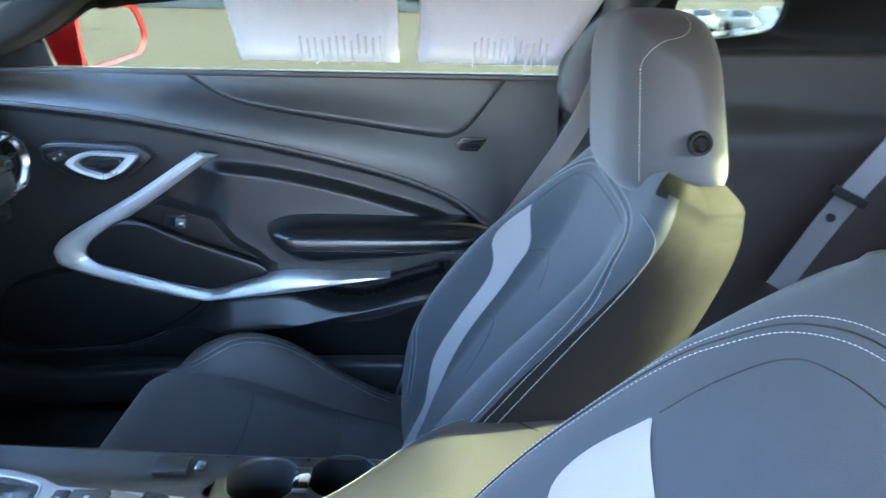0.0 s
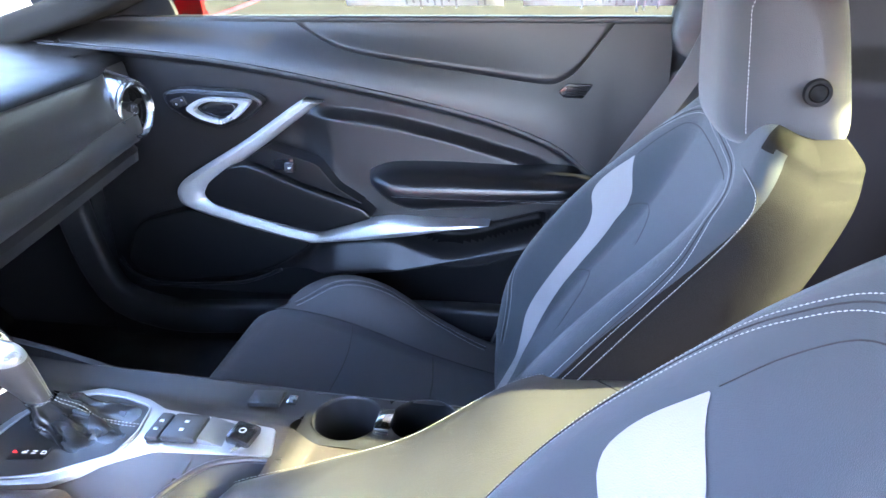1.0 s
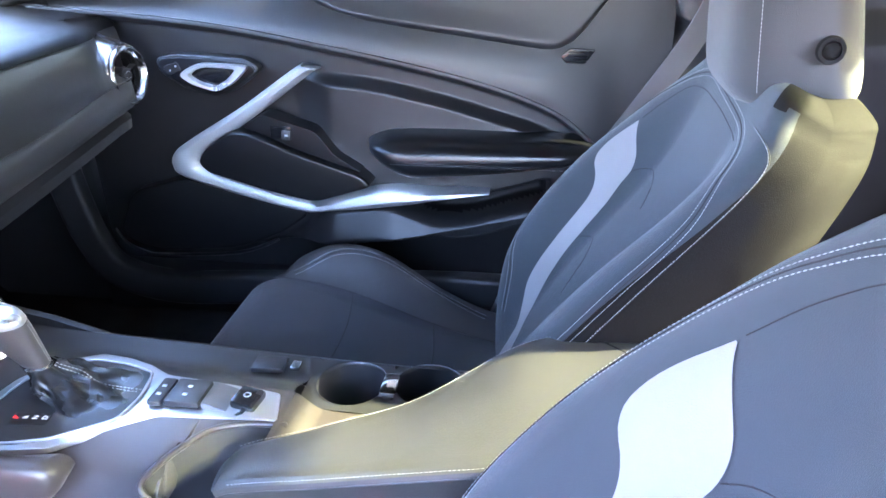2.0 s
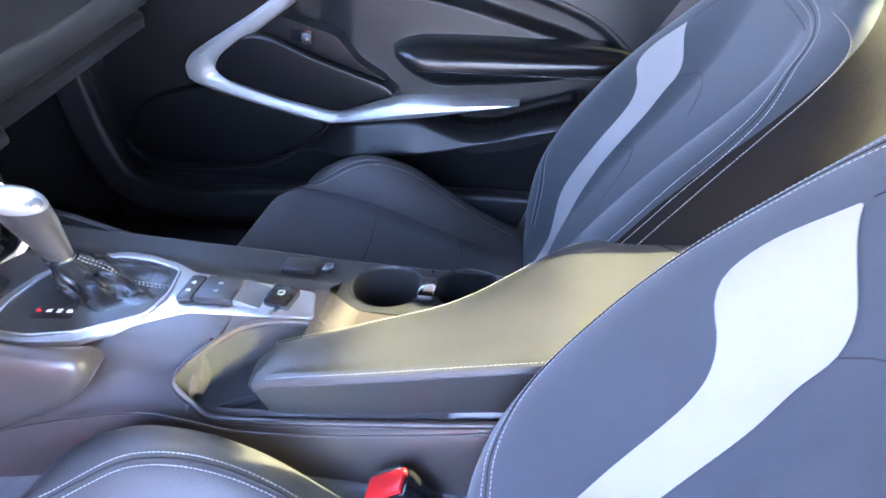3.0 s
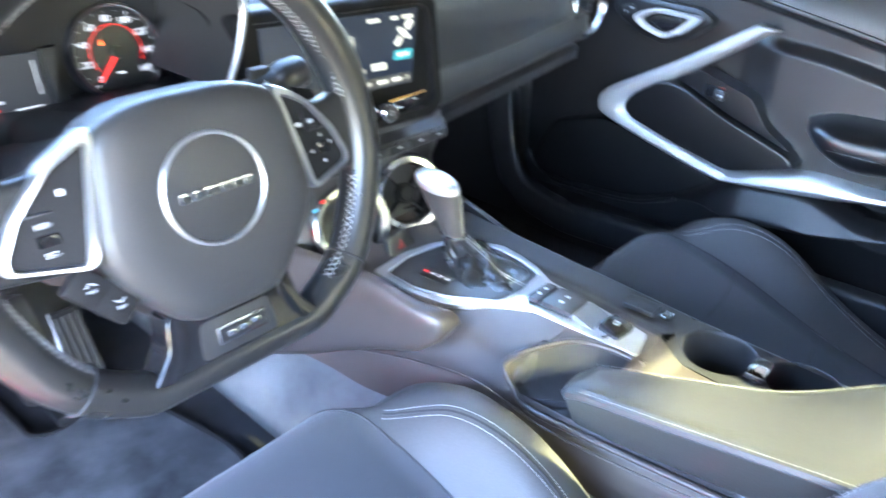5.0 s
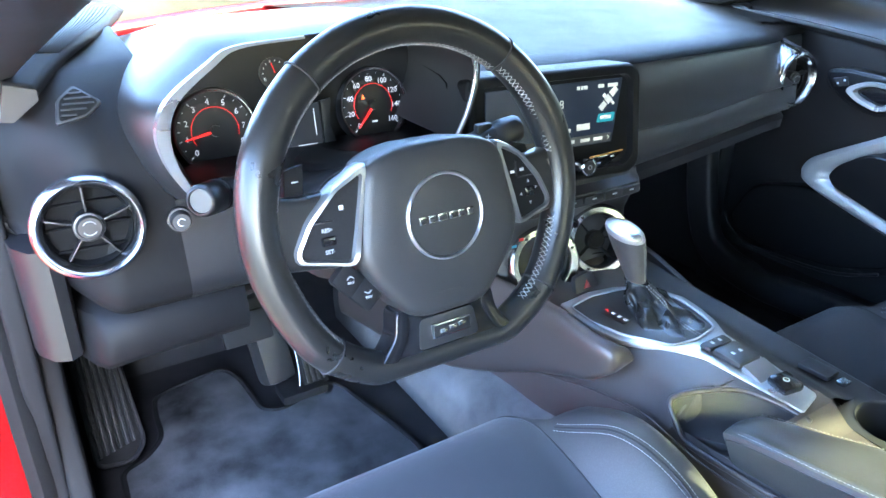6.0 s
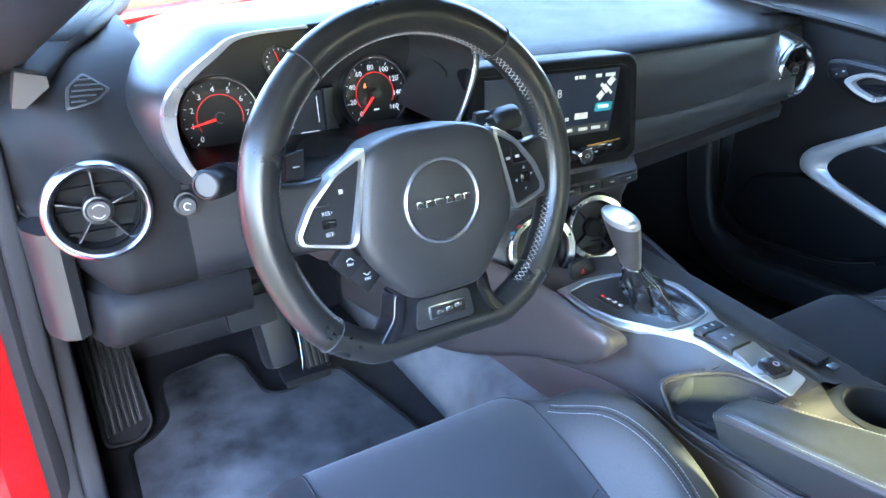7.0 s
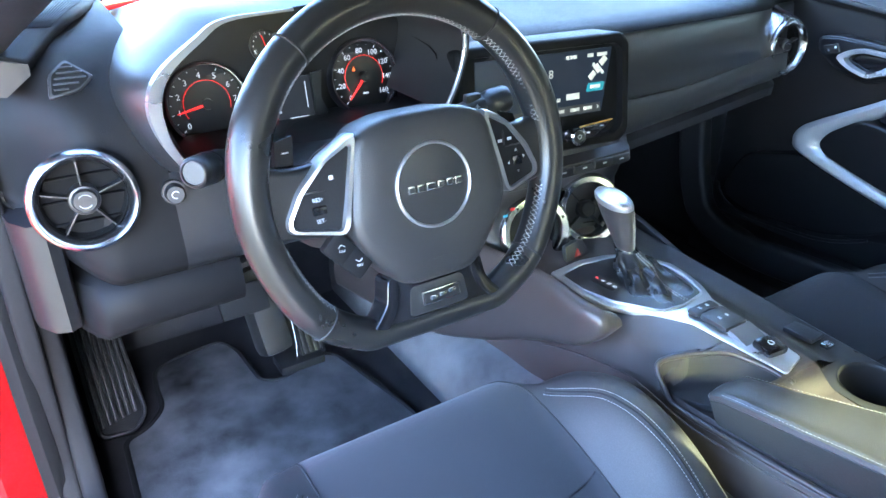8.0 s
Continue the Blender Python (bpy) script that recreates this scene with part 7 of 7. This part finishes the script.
def build_floor_things():
    # driver's mat: raised sheet with a bound edge and a notch
    out = [(-0.235, 0.60), (-0.225, 0.70), (-0.268, 0.925), (-0.31, 0.945), (-0.35, 0.912), (-0.391, 0.905), (-0.416, 0.923), (-0.422, 1.038), (-0.442, 1.083), (-0.542, 1.067), (-0.572, 1.050), (-0.580, 1.0), (-0.582, 0.935), (-0.618, 0.897), (-0.655, 0.885), (-0.672, 0.55), (-0.50, 0.40), (-0.30, 0.40)]
    mt = thing("floor_mat", "worn charcoal carpet mat with a bound edge on the driver floor", "floor mat", at=(-0.45, 0.75, 0.05))
    oo = rounded([(x, y, 0) for x, y in out], 0.03, 4)
    def zf(y):
        return 0.060
    bm = prism([Vector((p.x, p.y, zf(p.y))) for p in oo], (0, 0, 0.007), 0.003)
    part("carpet_top", bm, M_MAT, mt, "dusty charcoal pile")
    part("binding", tube([Vector((p.x, p.y, zf(p.y) + 0.006)) for p in oo], 0.005, 8, True), M_RUBBER, mt, "black bound edge")
    # dead pedal
    dp = thing("foot_rest", "ribbed black foot rest beside the kick panel", "foot rest", at=(-0.66, 1.0, 0.08))
    m = facing((-0.655, 1.00, 0.150), (0.15, -0.70, 0.70), (0, 1, 1))
    tri = rounded([(-0.034, -0.125, 0), (0.020, -0.130, 0), (0.044, -0.105, 0), (0.030, 0.16, 0), (-0.034, 0.16, 0)], 0.014, 4)
    part("plate", prism([m @ Vector((p.x, p.y, 0)) for p in tri], m.to_3x3() @ Vector((0, 0, 0.012)), 0.003), M_RUBBER, dp)
    for i in range(6):
        bm = box((0.0046, 0.262 - 0.003 * i, 0.012), (-0.026 + 0.0106 * i, 0.022 + 0.001 * i, 0.0160), 0.0018)
        bmesh.ops.transform(bm, matrix=m, verts=bm.verts)
        part("rib", bm, M_PLASTIC_HARD, dp)
    part("rim", tube([m @ Vector((p.x * 0.97, p.y * 0.98, 0.014)) for p in tri], 0.0035, 6, True), M_PLASTIC_HARD, dp)
    # accelerator and its carrier, and the brake
    ap = thing("accelerator_pedal", "black ribbed accelerator pedal", "pedal", "pedals", at=(-0.33, 0.98, 0.08))
    m = facing((-0.311, 0.962, 0.135), (0.05, -0.85, 0.45), (0, 1, 2))
    part("pad", prism([m @ Vector(p) for p in ((-0.024, -0.066, 0), (0.024, -0.066, 0), (0.021, 0.075, 0), (-0.021, 0.075, 0))], m.to_3x3() @ Vector((0, 0, 0.012)), 0.004), M_RUBBER, ap)
    for i in range(4):
        bm = box((0.005, 0.125, 0.005), (-0.0155 + 0.0105 * i, 0.004, 0.0135), 0.0015)
        bmesh.ops.transform(bm, matrix=m, verts=bm.verts)
        part("rib", bm, M_PLASTIC, ap)
    part("base", box((0.085, 0.050, 0.018), (-0.338, 0.930, 0.078), 0.005), M_RUBBER, ap)
    part("edge_strip", tube(spline([m @ Vector(p) for p in ((-0.022, 0.080, 0.010), (-0.025, 0.030, 0.012), (-0.028, -0.030, 0.012), (-0.034, -0.070, 0.006))], 20), 0.0010, 6), M_RING, ap, "bright edge of the pedal")
    bp = thing("brake_pedal", "dark brake pedal arm and pad under the dash", "pedal", "pedals", at=(-0.43, 0.95, 0.2))
    strip("arm", spline([(-0.43, 1.12, 0.50), (-0.425, 1.02, 0.34), (-0.42, 0.96, 0.235)], 16), (0.010, 0.006), M_PLASTIC_HARD, bp, up=(1, 0, 0))
    part("pad", box((0.085, 0.016, 0.055), (-0.420, 0.945, 0.225), 0.006, m=pose(0, 0, 0, -28, 0, 0)), M_RUBBER, bp)
    part("housing", box((0.062, 0.055, 0.170), (-0.372, 1.005, 0.155), 0.018, m=pose(0, 0, 0, -24, 0, 10)), M_PLASTIC_HARD, bp)


def build_belts():
    # driver's buckle between seat and console
    b = thing("seat_belt_buckle", "black belt buckle with a red release button beside the console", "belt buckle", at=(-0.11, 0.12, 0.18))
    ax = Vector((0.05, -0.55, -0.83)).normalized()
    m = facing((-0.148, 0.118, 0.306), -ax, (0, 1, 0.3)) @ Matrix.Scale(0.88, 4)
    bm = box((0.034, 0.052, 0.085), (0, 0, -0.044), 0.007)
    bmesh.ops.transform(bm, matrix=m, verts=bm.verts)
    part("body", bm, M_GLOSS, b, "black plastic body")
    bm = box((0.027, 0.044, 0.006), (0, 0, 0.0), 0.0025)
    bmesh.ops.transform(bm, matrix=m, verts=bm.verts)
    part("release", bm, M_REDKEY, b, "red release button")
    bm = box((0.004, 0.030, 0.004), (0.016, 0, 0.0), 0.001)
    bmesh.ops.transform(bm, matrix=m, verts=bm.verts)
    part("slot", bm, M_CHROME, b)
    bm = box((0.026, 0.04, 0.20), (0, 0, -0.16), 0.004)
    bmesh.ops.transform(bm, matrix=m, verts=bm.verts)
    part("stalk", bm, M_RUBBER, b)
    # passenger's shoulder belt from the pillar
    w = thing("seat_belt", "grey shoulder belt hanging from the door pillar", "seat belt", "seat belts", at=(0.68, -0.25, 0.5))
    path = spline([(0.700, -0.345, 0.83), (0.690, -0.315, 0.745), (0.680, -0.272, 0.645), (0.672, -0.190, 0.515), (0.655, -0.06, 0.32), (0.65, 0.0, 0.16)], 40)
    strip("webbing", path, (0.023, 0.0008), M_BELT, w, "grey woven webbing", up=(0.9, 0.25, 0.35))
    part("guide", box((0.02, 0.05, 0.06), (0.712, -0.335, 0.80), 0.008, m=pose(0, 0, 0, 25, 0, 0)), M_PLASTIC, w)
    # rear belt with its buckle tongue
    r = thing("seat_belt", "grey rear belt with a black tongue against the side panel", "seat belt", "seat belts", at=(0.62, -0.78, 0.4))
    path = spline([(0.600, -0.90, 0.80), (0.625, -0.80, 0.62), (0.64, -0.735, 0.50), (0.64, -0.66, 0.36)], 24)
    strip("webbing", path, (0.024, 0.0008), M_BELT, r, "grey woven webbing", up=(1, 0, 0))
    part("tongue", box((0.012, 0.075, 0.016), (0.634, -0.752, 0.540), 0.004, m=pose(0, 0, 0, 25, 0, 0)), M_RUBBER, r)
    part("stud", lathe([(0.0001, 0.004), (0.007, 0.004), (0.008, 0)], 20, facing((0.632, -0.728, 0.500), (-1, 0.2, 0.2))), M_RUBBER, r)
    # rear seat
    rs = thing("rear_seat", "dark rear bench behind the front seats", "rear seat", at=(0.2, -0.85, 0.1))
    part("bench", box((0.9, 0.45, 0.22), (0.10, -0.85, 0.17), 0.05, 4), M_FABRIC, rs)
    part("bench_back", box((0.9, 0.16, 0.5), (0.10, -1.10, 0.42), 0.05, 4, m=pose(0, 0, 0, -18, 0, 0)), M_FABRIC, rs)


# ---------------------------------------------------------------- outside
def build_outside():
    bm = bmesh.new()
    xs = [-900, -60, -8, 8, 14, 20, 26, 32, 38, 44, 50, 56, 120, 900]
    def ground_z(x):
        return CAR_GROUND - 1.5 * smooth01(8, 46, x)
    rows = [[bm.verts.new((x, y, ground_z(x))) for y in (-900, -60, 60, 900)] for x in xs]
    for a, b in zip(rows, rows[1:]):
        for k in range(3):
            bm.faces.new((a[k], b[k], b[k + 1], a[k + 1]))
    tagged(part("ground", bm, M_GROUND), "sunlit tan asphalt of a car lot", "ground", kind="structure")
    def car(at, turn, mat, label):
        c = thing("parked_car", label, "car", "parked cars", at=(0, 0, 0))
        prof = [(-2.2, 0.35), (-2.25, 0.62), (-2.0, 0.80), (-1.1, 0.92), (-0.5, 1.38), (0.9, 1.42), (1.7, 0.98), (2.2, 0.92), (2.25, 0.55), (2.2, 0.30)]
        rings = []
        for x in (-0.9, -0.86, -0.6, 0.0, 0.6, 0.86, 0.9):
            e = smooth01(0.55, 0.9, abs(x))
            rings.append([Vector((x * (0.86 if z > 1.1 else 1.0), y * (1 - 0.06 * e), z - 0.06 * e * (z > 0.8))) for y, z in prof])
        part("body", auto_smooth(loft(rings), 35), mat, c)
        for nm, q in (("windscreen", [(-0.66, -1.02, 0.99), (0.66, -1.02, 0.99), (0.55, -0.56, 1.34), (-0.55, -0.56, 1.34)]), ("rear_window", [(0.64, 1.60, 1.05), (-0.64, 1.60, 1.05), (-0.55, 1.0, 1.38), (0.55, 1.0, 1.38)])):
            part(nm, prism([Vector(v) + Vector((0, -0.02 if nm == "windscreen" else 0.02, 0.01)) for v in q], (0, -0.02 if nm == "windscreen" else 0.02, 0.01), 0.004), M_CARGLASS, c)
        for sx in (-1, 1):
            part("headlight", box((0.36, 0.06, 0.13), (sx * 0.62, -2.20, 0.68), 0.03), M_CHROME, c)
            for yy in (-1.4, 1.4):
                part("wheel", lathe([(0.0001, 0.1), (0.20, 0.1), (0.22, 0.11), (0.33, 0.1), (0.34, 0.0), (0.33, -0.1)], 28, Matrix.Translation((sx * 0.80, yy, 0.34)) @ Matrix.Rotation(radians(90 * sx), 4, 'Y')), M_RUBBER, c)
        part("grille", box((0.9, 0.04, 0.22), (0, -2.235, 0.5), 0.03), M_DIAL, c)
        c.matrix_basis = pose(*at, 0, 0, turn)
        return c
    for i in range(9):
        car((48.0 + 0.3 * i, -27.0 + 2.5 * i, ground_z(48)), 95, M_CARWHITE if i % 2 == 0 else M_CARGREY, "pale parked car in the lot, front on" if i % 2 == 0 else "silver parked car in the lot, front on")
    # out of view, added as a red reflector for the cabin
    car((-3.0, 2.5, CAR_GROUND), 0, M_RED, "unseen glossy red car, added alongside for red reflections in the cabin")
    for i in range(8):
        car((9 + 2.8 * i, -17 - 0.3 * i, CAR_GROUND), 182, M_CARGREY if i % 3 else M_CARWHITE, "grey parked car in the row behind")
    for i in range(6):
        tagged(part("road_line", box((5.0, 0.10, 0.004), (48.0, -28.2 + 2.5 * i, ground_z(48) + 0.004), 0), M_LINE), "faded white painted bay line", "road marking", kind="structure")
    # low building line behind the lot
    wall = thing("building", "long pale low building behind the lot", "building", at=(60, 10, CAR_GROUND))
    part("wall", box((6, 60, 5), (80, 20, ground_z(80) + 2.5), 0.05), M_CARGREY, wall)
    for i in range(10):
        part("window", box((0.2, 3.6, 2.0), (76.95, -4 + 5.4 * i, ground_z(80) + 2.0), 0.03), M_CARGLASS, wall)


build_shell()
build_door()
build_mirror()
build_papers()
seat = build_seat()
driver = copy_thing(seat, Matrix.Translation((-0.37, 0.17, 0.13)))
for o in driver.children:
    if o.name.startswith("cushion"):
        o.location = (0, -0.030, -0.008)
driver["label"] = "charcoal cloth driver seat, set higher, pale stripe catching the sun"
build_dashboard()
build_cluster()
build_wheel()
build_stalks()
air_vent(Vector((-0.640, 0.648, 0.572)), (-0.02, -1.0, 0.10), 0.055, "round chrome-ringed air vent with spoked vanes", "dash end vents", 0.0205, 5, math.pi / 2)
air_vent(Vector((0.592, 0.686, 0.584)), (-0.06, -1.0, 0.06), 0.051, "round chrome-ringed air vent by the passenger door", "dash end vents", 0.03, 5, math.pi / 2)
build_display()
build_stack()
build_console()
build_shifter()
build_floor_things()
build_belts()
build_outside()
